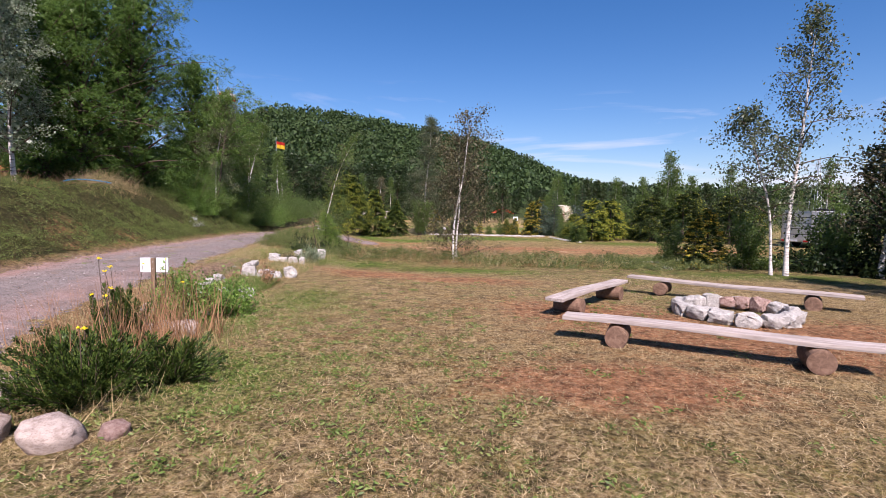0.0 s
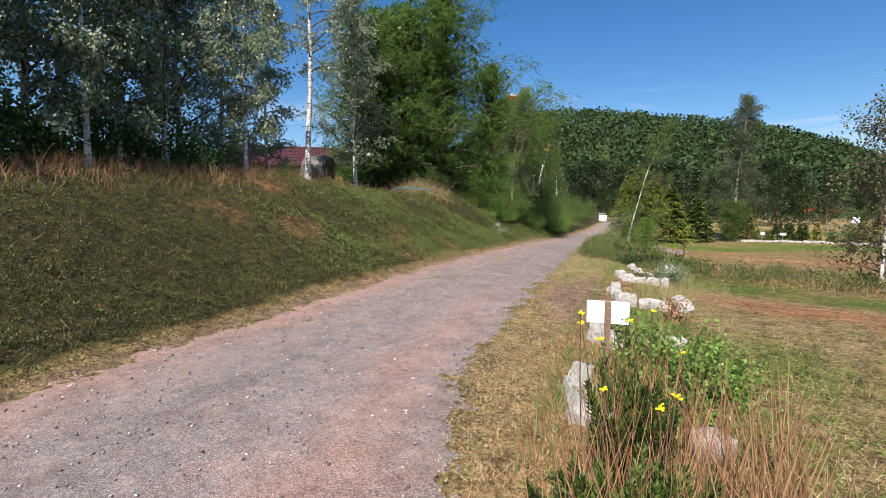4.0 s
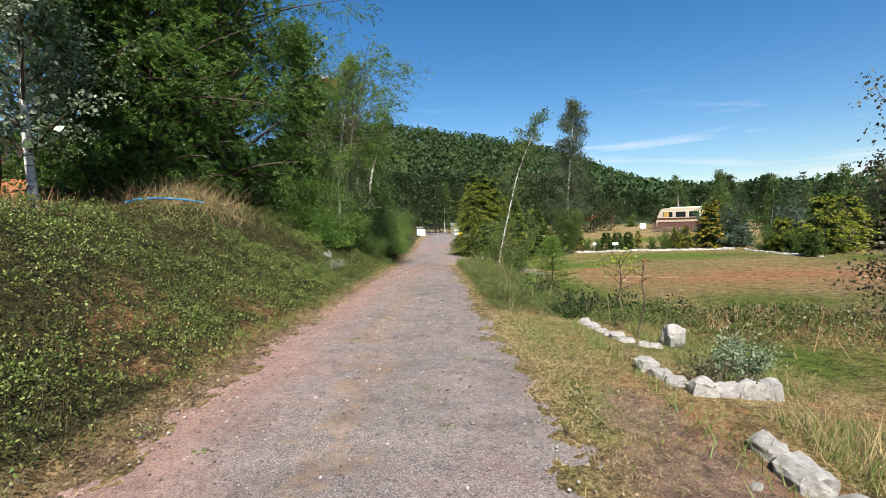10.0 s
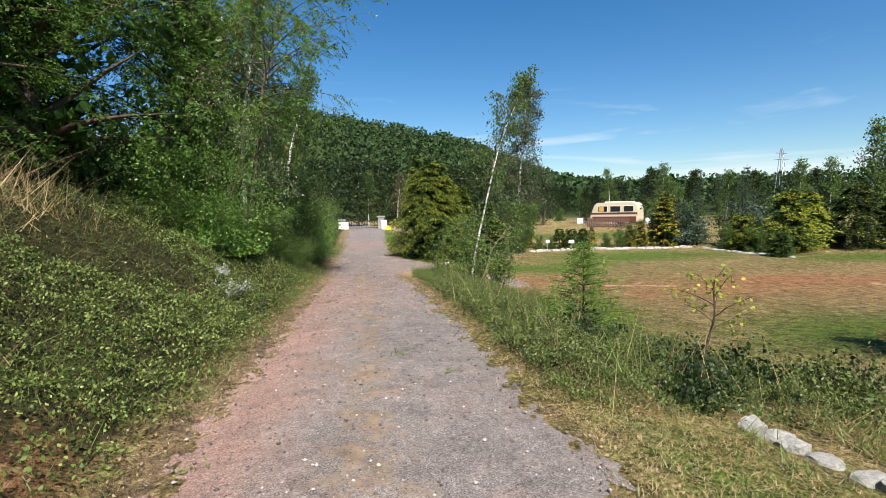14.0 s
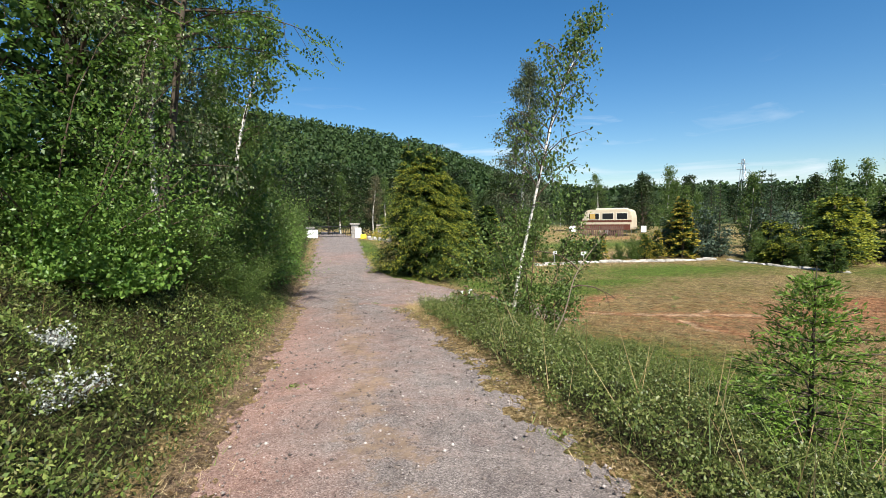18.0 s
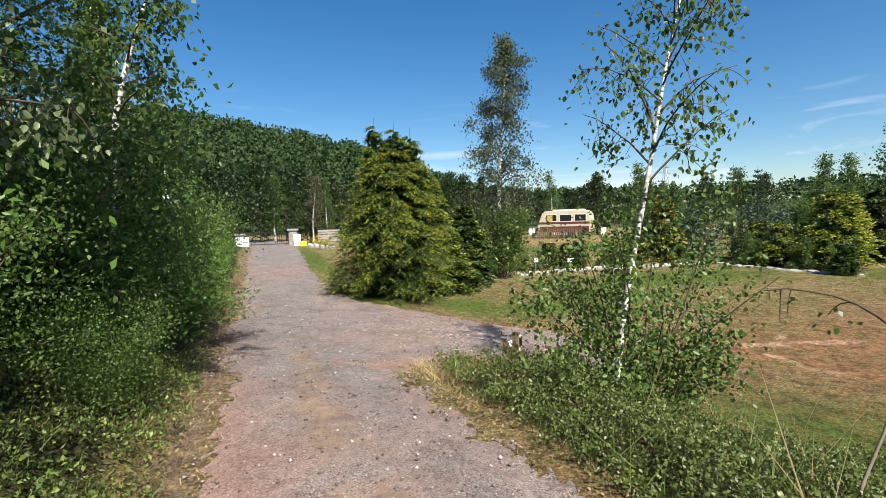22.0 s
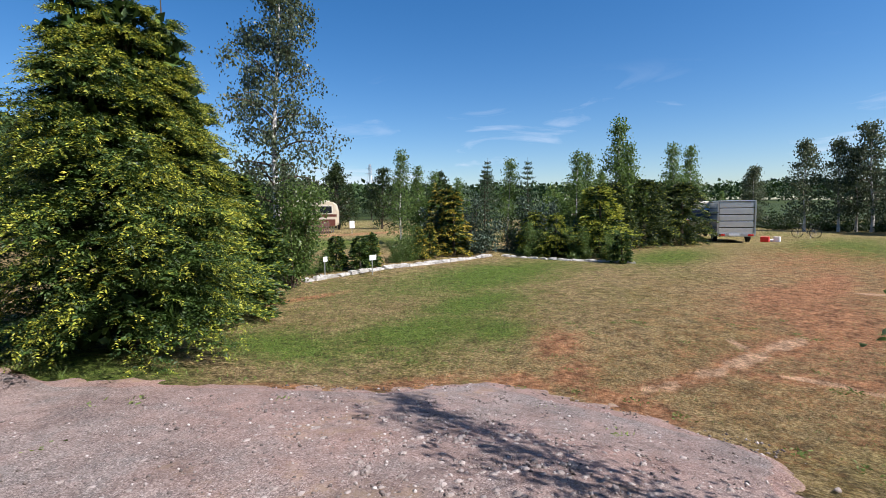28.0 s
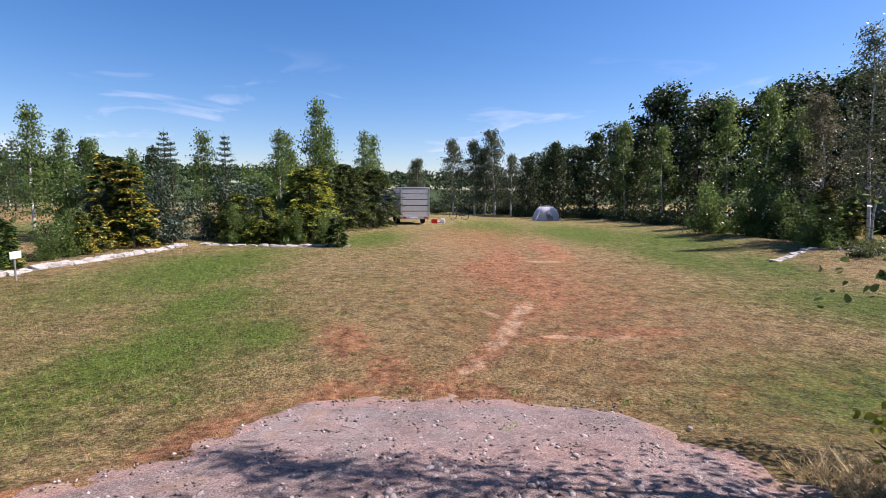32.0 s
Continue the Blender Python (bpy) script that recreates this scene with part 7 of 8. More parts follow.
def flower_heads():
    """Yellow tansy heads on thin stalks in the beds."""
    rnd = random.Random(9)
    for k in range(11):
        x, y = (rnd.uniform(-3.75, -3.1), rnd.uniform(4.6, 5.9)) if k < 8 else (rnd.uniform(-3.3, -2.8), rnd.uniform(3.6, 5.0))
        h = rnd.uniform(0.75, 1.0) if k < 5 else rnd.uniform(0.45, 0.75)
        base = thing("tansy_flower", x, y, zat(x, y), rnd.uniform(0, 360), "yellow tansy flower head on a thin dry stalk", "flower", "tansy flowers")
        tb = Tubes()
        lean = rnd.uniform(-0.12, 0.12)
        tb.add(np.array([[0, 0, -0.02], [lean * 0.4, 0, h * 0.5], [lean, lean * 0.5, h]]), [0.005, 0.004, 0.003], 5)
        put("stalk", tb.mesh("stalk"), TWIG, base)
        bm = bmesh.new()
        for j in range(9):
            a, r = rnd.uniform(0, 6.28), rnd.uniform(0, 0.028)
            got = bmesh.ops.create_icosphere(bm, subdivisions=1, radius=0.009)["verts"]
            bmesh.ops.transform(bm, matrix=Matrix.Translation((lean + r * math.cos(a), lean * 0.5 + r * math.sin(a), h + rnd.uniform(-0.008, 0.01))) @ Matrix.Diagonal((1, 1, 0.6, 1)), verts=got)
        ob = part("flower", bm, PETAL, base, "yellow flat flower cluster")
        ob["kind"] = "stuff"


flower_heads()
in_bed = lambda x, y: ((x > -4.1) & (x < -3.2) & (((y > 5.7) & (y < 7.6)) | ((y > 8.0) & (y < 9.8)) | ((y > 10.4) & (y < 12.2)) | ((y > 12.8) & (y < 14.2)) | ((y > 14.9) & (y < 16.2)))) | ((x > -3.6) & (x < -2.2) & (y > 3.2) & (y < 5.8))
grass_stuff("bed_grass", "long green grass in the beds", L_GRASS, 56000, (-4.2, -2.0, 3.1, 16.3), lambda x, y: np.where(in_bed(x, y), np.where((y > 7.9) & (y < 9.9), 1.0, np.where(y < 5.7, 0.06, 0.3)), 0.0), 96, 0.16, 0.007, 0.7)
grass_stuff("dry_stalks", "brown dry flower stalks in the juniper bed", L_RUST, 1400, (-3.7, -2.5, 3.9, 6.6), lambda x, y: np.where(in_bed(x, y), 0.9, 0.0), 113, 0.62, 0.009, 0.25)
grass_stuff("bed_straw", "dry straw grass in the beds", L_STRAW, 15000, (-4.2, -2.0, 3.1, 16.3), lambda x, y: np.where(in_bed(x, y), np.where((y > 10.2) & (y < 12.4), 0.9, 0.32), 0.0), 97, 0.23, 0.006, 0.55)
grass_stuff("bed_foot_grass", "green grass tufts at the foot of the stones", L_GRASS, 14000, (-5.0, -2.8, 3.0, 17), lambda x, y: 0.8 * np.exp(-((x - np.interp(y, [3, 5.6, 7, 9.5, 12, 14, 16], [-3.5, -4.0, -4.2, -4.5, -4.7, -4.85, -4.95])) / 0.14) ** 2), 98, 0.15, 0.009, 0.6)


# ---- hose on the bank ----
hc = bpy.data.curves.new("garden_hose", "CURVE")
hc.dimensions, hc.bevel_depth, hc.bevel_resolution = "3D", 0.022, 3
hs = hc.splines.new("POLY")
hpts = [(-12.75 + 0.08 * k, 16.5 + 0.10 * k + 0.06 * math.sin(k * 0.5)) for k in range(12)]
hs.points.add(len(hpts) - 1)
for p, (x, y) in zip(hs.points, hpts):
    p.co = (x, y, zat(x, y) + 0.14, 1)
hc.materials.append(HOSE)
tagged(new("garden_hose", hc), "light blue hose lying over the grassy mound", "hose")

big = thing("boulder", -16.6, 17.0, zat(-16.6, 17.0), 0, "large grey boulder on the bank by the house", "boulder")
ob = put("rock", rock_mesh("rock", 230, 0.35, 4, 0.12), BOULDER, big)
ob.matrix_basis = pose(0, 0, 0.5, 0, 0, 30) @ Matrix.Diagonal((1.25, 1.1, 1.6, 1))


# ---- house on the bank ----
def house(x, y, rz):
    z0 = zat(x, y) - 0.15
    base = thing("house", x, y, z0, rz, "low house with dark red tiled roof and orange timber wall", "house")
    L, W, H, R = 9.5, 5.0, 1.6, 1.05
    bm = bmesh.new()
    box(bm, 0, -W / 2, H / 2, L, 0.2, H)
    box(bm, 0, W / 2, H / 2, L, 0.2, H)
    box(bm, -L / 2 + 0.1, 0, H / 2, 0.2, W - 0.2, H)
    box(bm, L / 2 - 0.1, 0, H / 2, 0.2, W - 0.2, H)
    part("wall", bm, ORANGEWALL, base, "orange timber wall")
    for s in (-1, 1):
        roof = Matrix.Translation((0, s * W / 4 + s * 0.15, H + R / 2 - 0.06)) @ Matrix.Rotation(-s * math.atan2(R, W / 2), 4, "X")
        slope = thing("roof", 0, 0, 0, 0)
        slope.parent = base
        run = math.hypot(W / 2 + 0.45, R)
        for k in range(12):
            bm = box(bmesh.new(), 0, -run / 2 + run * (k + 0.5) / 12, 0.01 * (k % 2), L + 0.8, run / 12 * 1.05, 0.06)
            bmesh.ops.transform(bm, matrix=roof, verts=bm.verts)
            part("tile_course", bm, ROOFRED, slope)
    rod("ridge", (-L / 2 - 0.4, 0, H + R + 0.02), (L / 2 + 0.4, 0, H + R + 0.02), 0.11, ROOFRED, base, "ridge tiles")
    for wx in (-3.6, -1.2, 1.4):
        w = box_part("window", (wx, -W / 2 - 0.06, 0.95), (1.1, 0.12, 0.7), WHITE, base, "white-framed window", 0.01)
        box_part("pane", (wx, -W / 2 - 0.13, 0.95), (0.92, 0.02, 0.52), GLASS, w, "dark pane", 0.0)
    d = box_part("door", (4.0, -W / 2 - 0.06, 0.76), (0.95, 0.10, 1.5), BROWN, base, "brown door", 0.01)
    rod("door_handle", (4.35, -W / 2 - 0.12, 1.0), (4.35, -W / 2 - 0.17, 1.0), 0.02, STEEL, d)
    return base


house(-22.2, 23.8, 46)


# ---- caravan pitch ----
def caravan(x, y, rz):
    base = thing("caravan", x, y, zat(x, y), rz, "old beige caravan with cream roof and brown stripe", "caravan")
    L, W = 4.2, 2.0
    prof = [(-2.0, 0.45), (-2.12, 0.95), (-2.02, 1.2), (-1.72, 2.0), (-1.45, 2.2), (1.7, 2.2), (2.0, 2.02), (2.12, 1.5), (2.12, 0.6), (2.0, 0.45)]
    bm = bmesh.new()
    rings = [[bm.verts.new((px, s * W / 2, pz)) for px, pz in prof] for s in (-1, 1)]
    bm.faces.new(rings[0])
    bm.faces.new(list(reversed(rings[1])))
    for k in range(len(prof)):
        j = (k + 1) % len(prof)
        bm.faces.new((rings[0][j], rings[0][k], rings[1][k], rings[1][j]))
    bmesh.ops.recalc_face_normals(bm, faces=bm.faces[:])
    bmesh.ops.bevel(bm, geom=bm.edges[:], offset=0.05, segments=2, affect="EDGES")
    body = part("body", bm, BEIGE, base, "beige panelled body", smooth=False)
    box_part("roof_hatch", (0.3, 0, 2.24), (2.4, 1.2, 0.12), CREAM, base, "cream raised roof hatch", 0.03)
    for s in (-1, 1):
        box_part("stripe", (0.05, s * (W / 2 + 0.004), 1.22), (4.1, 0.016, 0.16), BROWN, base, "brown stripe", 0.0)
        box_part("lower_panel", (0.05, s * (W / 2 + 0.004), 0.72), (3.9, 0.012, 0.45), BROWN, base, "brownish lower panel", 0.0)
        for wx, ww in ((-0.95, 0.85), (0.2, 0.9), (1.35, 0.85)):
            w = box_part("window", (wx, s * (W / 2 + 0.012), 1.62), (ww, 0.03, 0.5), GLASS, base, "dark side window", 0.02)
            box_part("window_frame", (wx, s * (W / 2 + 0.008), 1.62), (ww + 0.10, 0.02, 0.6), CREAM, w, "cream frame", 0.0)
            if wx < 0:
                box_part("curtain", (wx - 0.12, s * (W / 2 + 0.030), 1.62), (0.45, 0.006, 0.44), CURTAIN, w, "drawn yellow curtain", 0.0)
        for tx in (0.15,):
            wh = rod("wheel", (tx, s * 0.80, 0.31), (tx, s * 0.98, 0.31), 0.31, RUBBER, base, "black tyre", 22, bevel=0.02)
            rod("rim", (tx, s * 0.975, 0.31), (tx, s * 0.992, 0.31), 0.19, STEEL, wh, "", 18)
    box_part("front_window", (-1.92, 0, 1.6), (0.03, 1.5, 0.62), GLASS, base, "wide dark front window", 0.01, Matrix.Rotation(radians(20), 4, "Y"))
    rod("drawbar", (-2.0, 0, 0.42), (-3.0, 0, 0.42), 0.04, STEEL, base)
    rod("jockey_wheel", (-2.8, 0, 0.0), (-2.8, 0, 0.5), 0.025, STEEL, base)
    for sx in (-1.6, 1.7):
        for s in (-0.8, 0.8):
            rod("corner_steady", (sx, s, 0.0), (sx, s, 0.48), 0.02, STEEL, base)
    return base


caravan(12.4, 55.6, -42)
fence = thing("picket_fence", 11.0, 54.4, zat(11.0, 54.4), -40, "low red-brown picket fence before the caravan", "fence")
for k in range(24):
    box_part("picket", (-1.75 + 0.155 * k, 0, 0.42), (0.08, 0.02, 0.86 + 0.03 * (k % 2)), FENCEWOOD, fence, "", 0.004)
for z in (0.25, 0.65):
    box_part("rail", (0.05, 0.03, z), (3.8, 0.03, 0.07), FENCEWOOD, fence, "", 0.004)

shed = thing("orange_tarpaulin_frame", 9.0, 74.0, zat(9.0, 74.0), 10, "orange-red canvas shelter between the trees", "shelter")
bm = bmesh.new()
for a, b in (((-1.6, 1.0), (0, 1.7)), ((0, 1.7), (1.6, 1.0))):
    vs = [bm.verts.new(p) for p in ((a[0], -1.2, a[1]), (b[0], -1.2, b[1]), (b[0], 1.2, b[1]), (a[0], 1.2, a[1]))]
    bm.faces.new(vs)
bmesh.ops.solidify(bm, geom=bm.faces[:], thickness=0.03)
part("canvas", bm, ORANGE, shed, "orange-red canvas")
for sx in (-1.55, 1.55):
    for sy in (-1.1, 1.1):
        rod("leg", (sx, sy, -0.05), (sx, sy, 1.03), 0.03, IRON, shed)

# ---- gate at the end of the track ----
def pillar(x, y, label, h=1.2, w=0.55):
    base = thing("gate_pillar", x, y, zat(x, y), 5, label, "gate pillar", "gate pillars")
    n = 6
    for k in range(n):
        box_part("stone_course", (0.01 * (k % 2), 0, h / n * (k + 0.5)), (w - 0.02 * (k % 2), w, h / n - 0.012), GATESTONE, base, "", 0.015)
    box_part("cap", (0, 0, h + 0.06), (w + 0.16, w + 0.16, 0.12), GATESTONE, base, "layered grey cap stone", 0.02)
    return base


pillar(-9.0, 54.2, "grey stone gate pillar with cap", 1.0)
pillar(-12.3, 54.4, "low grey stone gate pillar half hidden by shrubs", 0.7)
for x, w, h, lab in ((-8.72, 0.45, 0.78, "white board leaning on the gate pillar"), (-12.1, 0.8, 0.62, "low white board before the gate pillar")):
    tagged(box_part("white_board", (x, 53.75, zat(x, 53.75) + h / 2), (w, 0.04, h), WHITE, None, "", 0.005, Matrix.Rotation(radians(-3), 4, "X")), lab, "board")
gate = thing("iron_gate", -10.6, 54.3, zat(-10.6, 54.3), 3, "closed dark iron bar gate across the track", "gate")
for k in range(20):
    rod("bar", (-1.3 + 0.137 * k, 0, 0.06), (-1.3 + 0.137 * k, 0, 0.9), 0.011, IRON, gate, "", 6)
for z in (0.1, 0.85):
    box_part("rail", (0, 0, z), (2.66, 0.03, 0.04), IRON, gate, "", 0.004)
tagged(box_part("yellow_box", (-8.35, 53.2, zat(-8.35, 53.2) + 0.17), (0.45, 0.35, 0.34), YELLOW, None, "", 0.03), "yellow plastic box by the gate pillar", "box")
stack = thing("slatted_screen", -6.6, 54.6, zat(-6.6, 54.6), 5, "grey weathered slatted screen beside the gate", "screen")
for k in range(6):
    box_part("slat", (0, 0, 0.35 + 0.17 * k), (1.5, 0.04, 0.13), GREYWOOD, stack, "", 0.006)
for sx in (-0.7, 0.7):
    box_part("post", (sx, 0.045, 0.6), (0.08, 0.05, 1.3), POSTWOOD, stack, "", 0.005)
ring = tagged(new("stone_ring"), "white field stones round a small flower bed", "stones")
for k in range(5):
    stone(ring, -7.9 + 0.36 * k, 52.4 + 0.08 * (k % 2), zat(-7.9 + 0.36 * k, 52.4) + 0.10, 0.34, 0.3, 0.3, k * 40, k, None, True)
shrub("flower_bush", 401, 0.9, 0.6, 1300, 0.08, L_AMBER, "yellow and orange flowering bush by the gate", upright=0.8, **on(-7.2, 53.2))


# ---- trailer, van and tent on the meadow ----
def trailer(x, y, rz):
    base = thing("box_trailer", x, y, zat(x, y), rz, "silver ribbed livestock trailer on the meadow", "trailer")
    L, W, H, z0 = 3.2, 1.75, 1.75, 0.48
    n = 5
    for k in range(n):
        zc = z0 + H / n * (k + 0.5)
        for s in (-1, 1):
            box_part("side_panel", (0, s * W / 2, zc), (L, 0.05, H / n - 0.05), STEEL, base, "dark ribbed side panel", 0.015)
        box_part("rear_panel", (-L / 2, 0, zc), (0.05, W - 0.12, H / n - 0.045), ALU, base, "bright rear panel", 0.015)
        box_part("front_panel", (L / 2, 0, zc), (0.05, W - 0.12, H / n - 0.05), ALU, base, "", 0.015)
    for sx in (-1, 1):
        for s in (-1, 1):
            box_part("corner_post", (sx * L / 2, s * W / 2, z0 + H / 2), (0.08, 0.08, H + 0.06), STEEL, base, "", 0.008)
    box_part("roof", (0, 0, z0 + H + 0.03), (L + 0.08, W + 0.08, 0.06), ALU, base, "pale roof sheet", 0.015)
    # solid dark box stands in for the shade between the panels
    box_part("inner_lining", (0, 0, z0 + H / 2), (L - 0.12, W - 0.12, H - 0.02), INSIDEDARK, base, "dark infill for the shade inside", 0.0)
    box_part("chassis", (0, 0, z0 - 0.07), (L, W - 0.2, 0.12), IRON, base, "", 0.01)
    box_part("tail_rail", (-L / 2 - 0.05, 0, z0 - 0.06), (0.08, W, 0.14), STEEL, base, "", 0.01)
    for s in (-1, 1):
        box_part("tail_lamp", (-L / 2 - 0.10, s * (W / 2 - 0.2), z0 - 0.05), (0.03, 0.26, 0.10), RED, base, "red tail lamp", 0.006)
        wh = rod("wheel", (-0.3, s * (W / 2 - 0.16), 0.29), (-0.3, s * (W / 2 + 0.04), 0.29), 0.29, RUBBER, base, "black tyre", 20, bevel=0.02)
        rod("rim", (-0.3, s * (W / 2 + 0.035), 0.29), (-0.3, s * (W / 2 + 0.05), 0.29), 0.17, STEEL, wh, "", 16)
    box_part("number_plate", (-L / 2 - 0.10, 0.1, z0 - 0.03), (0.02, 0.5, 0.11), WHITE, base, "white number plate", 0.0)
    rod("drawbar", (L / 2, 0, z0 - 0.06), (L / 2 + 1.2, 0, z0 - 0.06), 0.04, STEEL, base)
    return base


trailer(23.5, 30.9, 20)


def van(x, y, rz):
    base = thing("camper_van", x, y, zat(x, y), rz, "silver camper van with white pop-up roof behind the trailer", "van")
    prof = [(-2.3, 0.35), (-2.35, 1.1), (-2.15, 1.85), (1.2, 1.9), (1.7, 1.25), (2.4, 1.05), (2.5, 0.4)]
    bm = bmesh.new()
    rings = [[bm.verts.new((px, s * 0.88, pz)) for px, pz in prof] for s in (-1, 1)]
    bm.faces.new(rings[0])
    bm.faces.new(list(reversed(rings[1])))
    for k in range(len(prof)):
        j = (k + 1) % len(prof)
        bm.faces.new((rings[0][j], rings[0][k], rings[1][k], rings[1][j]))
    bmesh.ops.recalc_face_normals(bm, faces=bm.faces[:])
    bmesh.ops.bevel(bm, geom=bm.edges[:], offset=0.07, segments=3, affect="EDGES")
    part("body", bm, STEEL, base, "silver body")
    box_part("high_roof", (-0.6, 0, 2.05), (3.0, 1.5, 0.42), CREAM, base, "white raised roof", 0.12)
    box_part("roof_box", (-0.3, 0, 2.36), (1.0, 0.8, 0.2), BLACK, base, "black roof box", 0.04)
    for s in (-1, 1):
        for wx, ww in ((-1.4, 1.1), (-0.1, 1.1), (1.0, 0.7)):
            box_part("window", (wx, s * 0.885, 1.5), (ww, 0.02, 0.5), GLASS, base, "dark side window", 0.0)
        for wx in (-1.5, 1.6):
            wh = rod("wheel", (wx, s * 0.70, 0.32), (wx, s * 0.90, 0.32), 0.32, RUBBER, base, "black tyre", 20, bevel=0.02)
            rod("rim", (wx, s * 0.895, 0.32), (wx, s * 0.91, 0.32), 0.19, STEEL, wh, "", 16)
        box_part("tail_lamp", (-2.36, s * 0.7, 1.0), (0.03, 0.14, 0.34), RED, base, "red tail lamp", 0.01)
    box_part("rear_window", (-2.27, 0, 1.5), (0.03, 1.3, 0.5), GLASS, base, "dark rear window", 0.0, Matrix.Rotation(radians(15), 4, "Y"))
    box_part("bumper", (-2.42, 0, 0.45), (0.12, 1.7, 0.2), BLACK, base, "black bumper", 0.03)
    return base


van(26.2, 33.3, 20)
for k, (x, y, c, s) in enumerate(((24.3, 29.3, RED, (0.5, 0.4, 0.3)), (25.3, 29.0, WHITE, (0.9, 0.5, 0.12)), (24.9, 28.8, WHITE, (0.4, 0.3, 0.3)))):
    tagged(box_part("camping_box", (x, y, zat(x, y) + s[2] / 2 - 0.01), s, c, None, "", 0.03), ("red plastic box by the trailer", "flat white board on the grass", "white plastic box on the grass")[k], "box")


def bicycle(x, y, rz):
    base = thing("bicycle", x, y, zat(x, y), rz, "dark bicycle standing on the meadow", "bicycle")
    for wx in (-0.5, 0.5):
        tb = Tubes()
        a = np.linspace(0, 2 * np.pi, 25)
        tb.add(np.stack([wx + 0.32 * np.cos(a), np.zeros(25), 0.33 + 0.32 * np.sin(a)], 1), np.full(25, 0.018), 6)
        wh = put("wheel", tb.mesh("wheel"), RUBBER, base, "thin black wheel")
        for k in range(6):
            rod("spoke", (wx - 0.31 * math.cos(k * 0.52), 0, 0.33 - 0.31 * math.sin(k * 0.52)), (wx + 0.31 * math.cos(k * 0.52), 0, 0.33 + 0.31 * math.sin(k * 0.52)), 0.003, STEEL, wh, "", 4)
    for a, b in (((-0.5, 0, 0.33), (-0.15, 0, 0.75)), ((-0.15, 0, 0.75), (0.35, 0, 0.75)), ((0.35, 0, 0.75), (-0.05, 0, 0.3)), ((-0.05, 0, 0.3), (-0.15, 0, 0.75)), ((0.5, 0, 0.33), (0.35, 0, 0.85)), ((-0.5, 0, 0.33), (-0.05, 0, 0.3))):
        rod("frame_tube", a, b, 0.018, IRON, base, "", 8)
    rod("handlebar", (0.33, -0.25, 0.92), (0.33, 0.25, 0.92), 0.014, STEEL, base)
    box_part("saddle", (-0.18, 0, 0.86), (0.26, 0.14, 0.06), BLACK, base, "black saddle", 0.02)
    rod("kickstand", (-0.3, 0.02, 0.3), (-0.32, 0.2, 0.0), 0.01, STEEL, base)
    return base


bicycle(30.0, 27.8, 70)


def tent(x, y, rz):
    base = thing("dome_tent", x, y, zat(x, y), rz, "grey dome tent with dark roof panel on the meadow", "tent")
    n, m = 12, 16
    bm, bt = bmesh.new(), bmesh.new()
    for part_bm, lo, hi in ((bm, 0.0, 0.72), (bt, 0.72, 1.0)):
        rings = []
        for i in range(n + 1):
            f = (lo + (hi - lo) * i / n) * math.pi / 2
            r, zz = math.cos(f) ** 0.8, math.sin(f) ** 0.9
            ring_v = []
            for j in range(m):
                a = 2 * math.pi * j / m
                sag = 1 - 0.06 * abs(math.sin(2 * a))
                ring_v.append(part_bm.verts.new((1.6 * max(r, 0.02) * sag * math.cos(a), 1.15 * max(r, 0.02) * sag * math.sin(a), 1.55 * zz)))
            rings.append(ring_v)
        for i in range(n):
            for j in range(m):
                part_bm.faces.new((rings[i][j], rings[i][(j + 1) % m], rings[i + 1][(j + 1) % m], rings[i + 1][j]))
    part("flysheet", bm, TENT, base, "pale grey flysheet", smooth=True)
    part("roof_panel", bt, TENTDARK, base, "dark roof panel", smooth=True)
    for k in range(4):
        a = k * math.pi / 2 + 0.6
        rod("guy_rope", (1.25 * math.cos(a), 0.9 * math.sin(a), 0.95), (2.3 * math.cos(a), 1.8 * math.sin(a), 0.0), 0.012, WHITE, base, "", 5)
    for s in (-1, 1):
        tb = Tubes()
        a = np.linspace(0.02, math.pi - 0.02, 15)
        tb.add(np.stack([1.62 * np.cos(a) * 0.8, s * 0.75 * np.cos(a), 1.58 * np.sin(a) ** 0.9], 1), np.full(15, 0.014), 5)
        put("pole", tb.mesh("pole"), BLACK, base)
    box_part("door", (-0.2, -1.06, 0.55), (0.7, 0.05, 0.9), TENTDARK, base, "dark door flap", 0.01, Matrix.Rotation(radians(-24), 4, "X"))
    return base


tent(29.2, 21.2, -70).scale = (0.68, 0.68, 0.72)


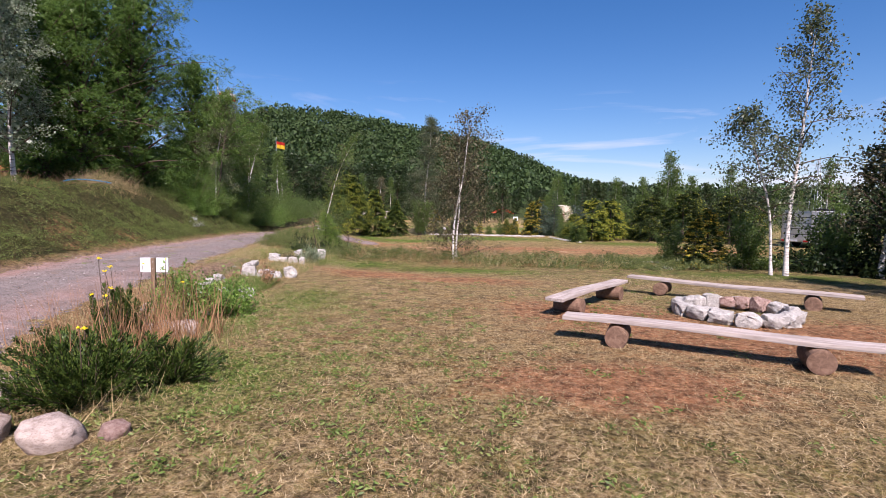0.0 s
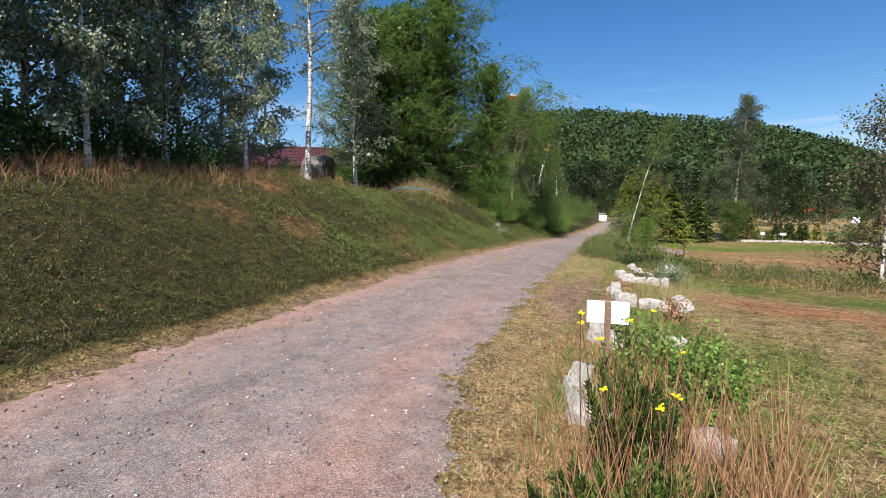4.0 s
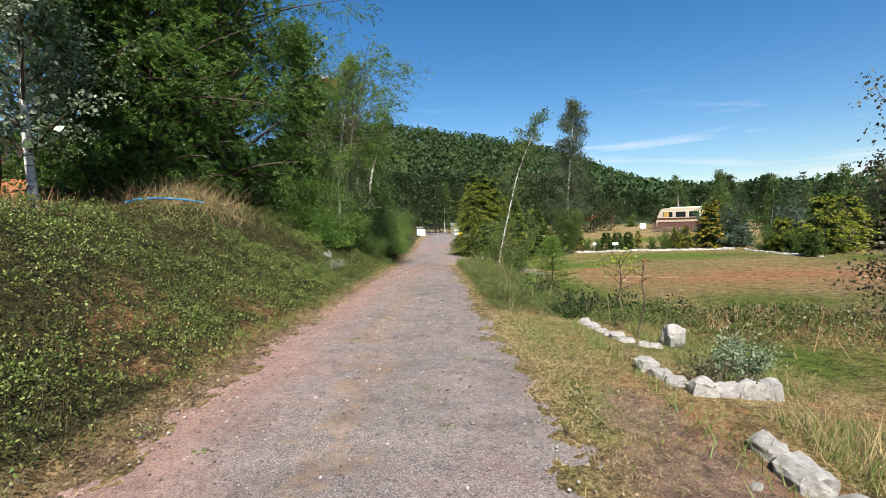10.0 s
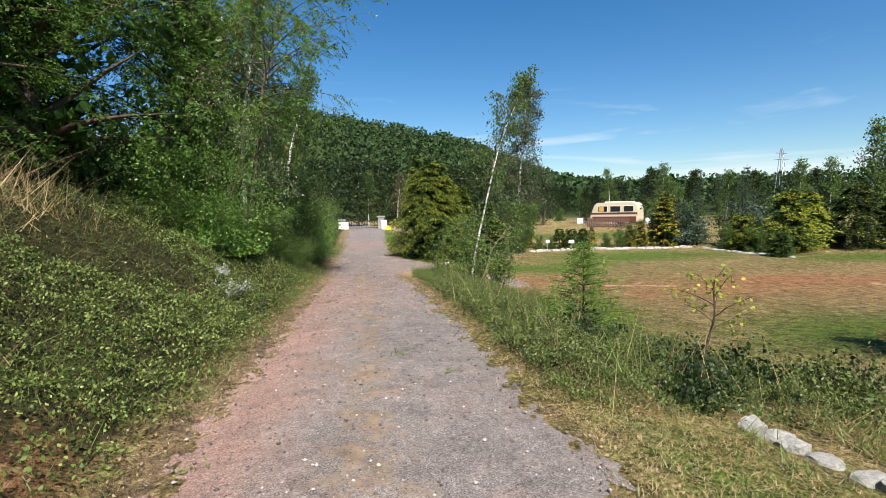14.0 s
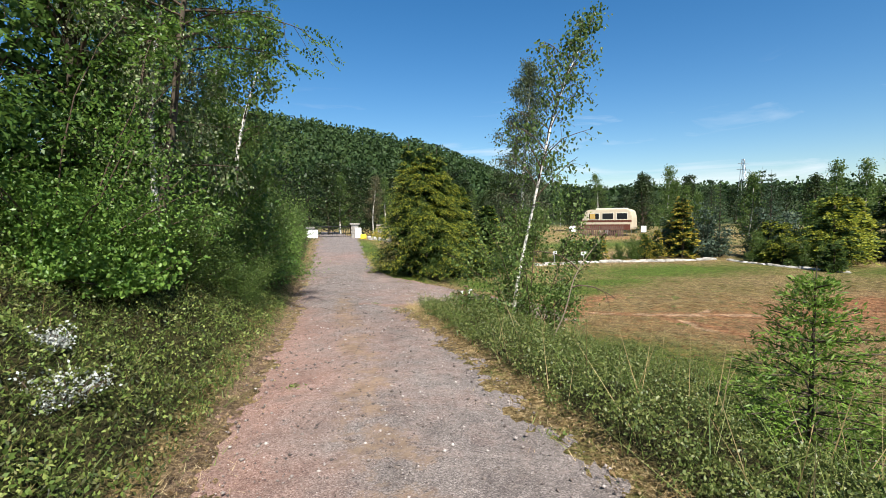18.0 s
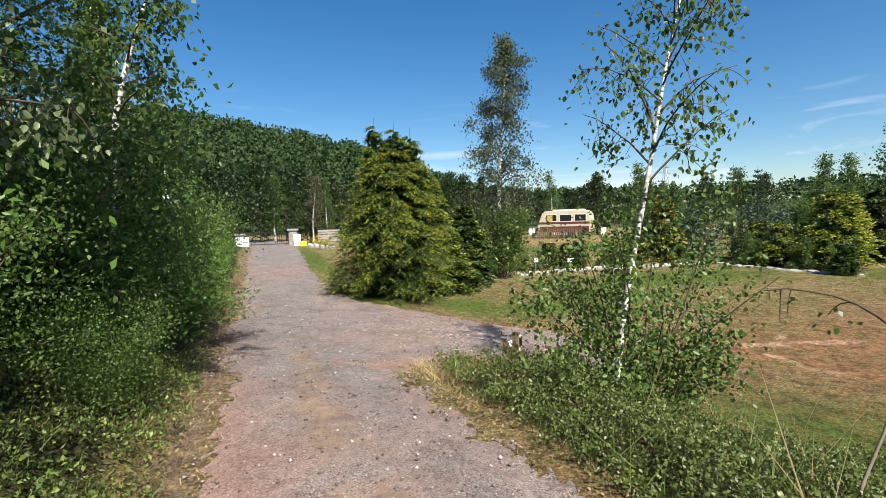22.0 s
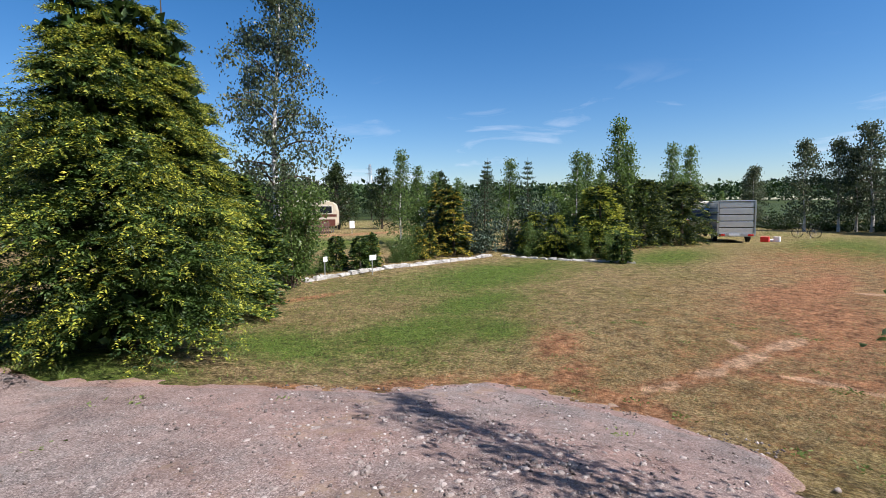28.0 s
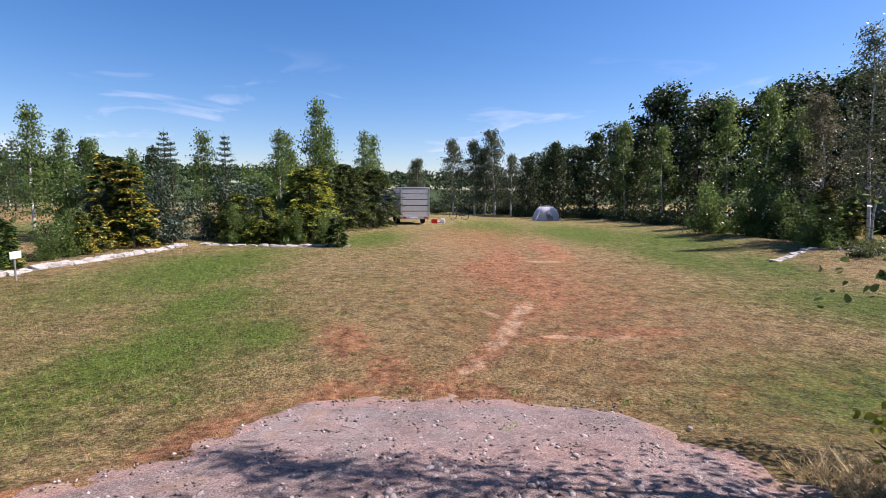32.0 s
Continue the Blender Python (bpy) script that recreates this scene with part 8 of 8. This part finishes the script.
def awning_tunnel(x, y, rz):
    """Rounded grey tunnel tent behind the bed."""
    base = thing("tunnel_tent", x, y, zat(x, y), rz, "large grey tunnel tent behind the hedge", "tent")
    n, L = 16, 5.0
    bm = bmesh.new()
    rows = []
    for i in range(9):
        px = -L / 2 + L * i / 8
        sag = 1 - 0.03 * (i % 2)
        rows.append([bm.verts.new((px, 1.7 * sag * math.cos(math.pi * j / n), 2.35 * sag * math.sin(math.pi * j / n) ** 0.8)) for j in range(n + 1)])
    for i in range(8):
        for j in range(n):
            bm.faces.new((rows[i][j], rows[i][j + 1], rows[i + 1][j + 1], rows[i + 1][j]))
    bm.faces.new(rows[0])
    bm.faces.new(list(reversed(rows[-1])))
    bmesh.ops.recalc_face_normals(bm, faces=bm.faces[:])
    part("flysheet", bm, AWNING, base, "grey-green tent cloth", smooth=False)
    for i in range(0, 9, 2):
        tb = Tubes()
        a = np.linspace(0, math.pi, 17)
        tb.add(np.stack([np.full(17, -L / 2 + L * i / 8), 1.72 * np.cos(a), 2.38 * np.sin(a) ** 0.8], 1), np.full(17, 0.02), 5)
        put("hoop", tb.mesh("hoop"), STEEL, base)
    return base


awning_tunnel(15.8, 9.4, 35)


def lamp_post(x, y):
    base = thing("lamp_post", x, y, zat(x, y), 0, "black old-style lamp post at the meadow's edge", "street lamp")
    rod("pole", (0, 0, -0.1), (0, 0, 2.75), 0.05, IRON, base, "", 12, 0.035)
    rod("base_collar", (0, 0, 0), (0, 0, 0.35), 0.09, IRON, base, "", 12, 0.06)
    lan = rod("lantern", (0, 0, 2.82), (0, 0, 3.14), 0.09, GLASS, base, "glazed lantern", 6, 0.15)
    rod("lantern_roof", (0, 0, 3.15), (0, 0, 3.30), 0.19, IRON, lan, "", 6, 0.03)
    rod("lantern_foot", (0, 0, 2.75), (0, 0, 2.82), 0.05, IRON, lan, "", 6, 0.09)
    return base


lamp_post(19.6, 14.6)
tagged(rod("garden_lamp", (16.9, 12.5, zat(16.9, 12.5) - 0.02), (16.9, 12.5, zat(16.9, 12.5) + 1.25), 0.05, WHITE, None, "", 8, 0.14), "white garden lamp among the shrubs", "lamp")


# ---- flags above the trees ----
def flagpole(x, y, h, cloths, label, w=0.95):
    base = thing("flagpole", x, y, zat(x, y), 0, label, "flag")
    rod("pole", (0, 0, -0.1), (0, 0, h), 0.05, STEEL, base, "", 10, 0.03)
    rod("finial", (0, 0, h), (0, 0, h + 0.12), 0.05, STEEL, base, "", 8, 0.02)
    for z0, z1, mat_, lab in cloths:
        bm = bmesh.new()
        cols_ = 10
        top_, bot = [], []
        for k in range(cols_ + 1):
            px = 0.06 + w * k / cols_
            wy = 0.10 * math.sin(k * 0.9) * k / cols_
            top_.append(bm.verts.new((px, wy, z1 - 0.02 * k)))
            bot.append(bm.verts.new((px, wy + 0.02, z0 - 0.02 * k)))
        for k in range(cols_):
            bm.faces.new((bot[k], bot[k + 1], top_[k + 1], top_[k]))
        bmesh.ops.solidify(bm, geom=bm.faces[:], thickness=0.008)
        part("flag_stripe", bm, mat_, base, lab)
    return base


flagpole(-22.6, 66.5, 9.8, ((8.5, 9.0, GOLD, "yellow stripe"), (9.0, 9.4, RED, "red stripe")), "tall flagpole with a red and yellow flag far behind the trees", 1.1)
flagpole(-13.4, 29.4, 7.6, ((6.5, 6.85, RED, "red stripe"), (6.85, 6.98, WHITE, "white stripe")), "flagpole with a red and white flag behind the robinias")


# ---- power pylon on the horizon ----
pyl = thing("power_pylon", 190.0, 250.0, zat(190.0, 250.0), 20, "grey lattice power pylon on the horizon", "pylon")
H = 26.0
for sx in (-1, 1):
    for sy in (-1, 1):
        rod("leg", (sx * 2.2, sy * 2.2, -1), (sx * 0.4, sy * 0.4, H), 0.16, STEEL, pyl, "", 5)
for k in range(8):
    z0, z1 = H * k / 8, H * (k + 1) / 8
    r0, r1 = 2.2 - 1.8 * k / 8, 2.2 - 1.8 * (k + 1) / 8
    rod("brace", (-r0, -r0, z0), (r1, -r1, z1), 0.09, STEEL, pyl, "", 4)
    rod("brace", (r0, -r0, z0), (-r1, -r1, z1), 0.09, STEEL, pyl, "", 4)
for z, w in ((H * 0.78, 6.0), (H * 0.9, 4.5)):
    rod("cross_arm", (-w, 0, z), (w, 0, z), 0.14, STEEL, pyl, "", 4)
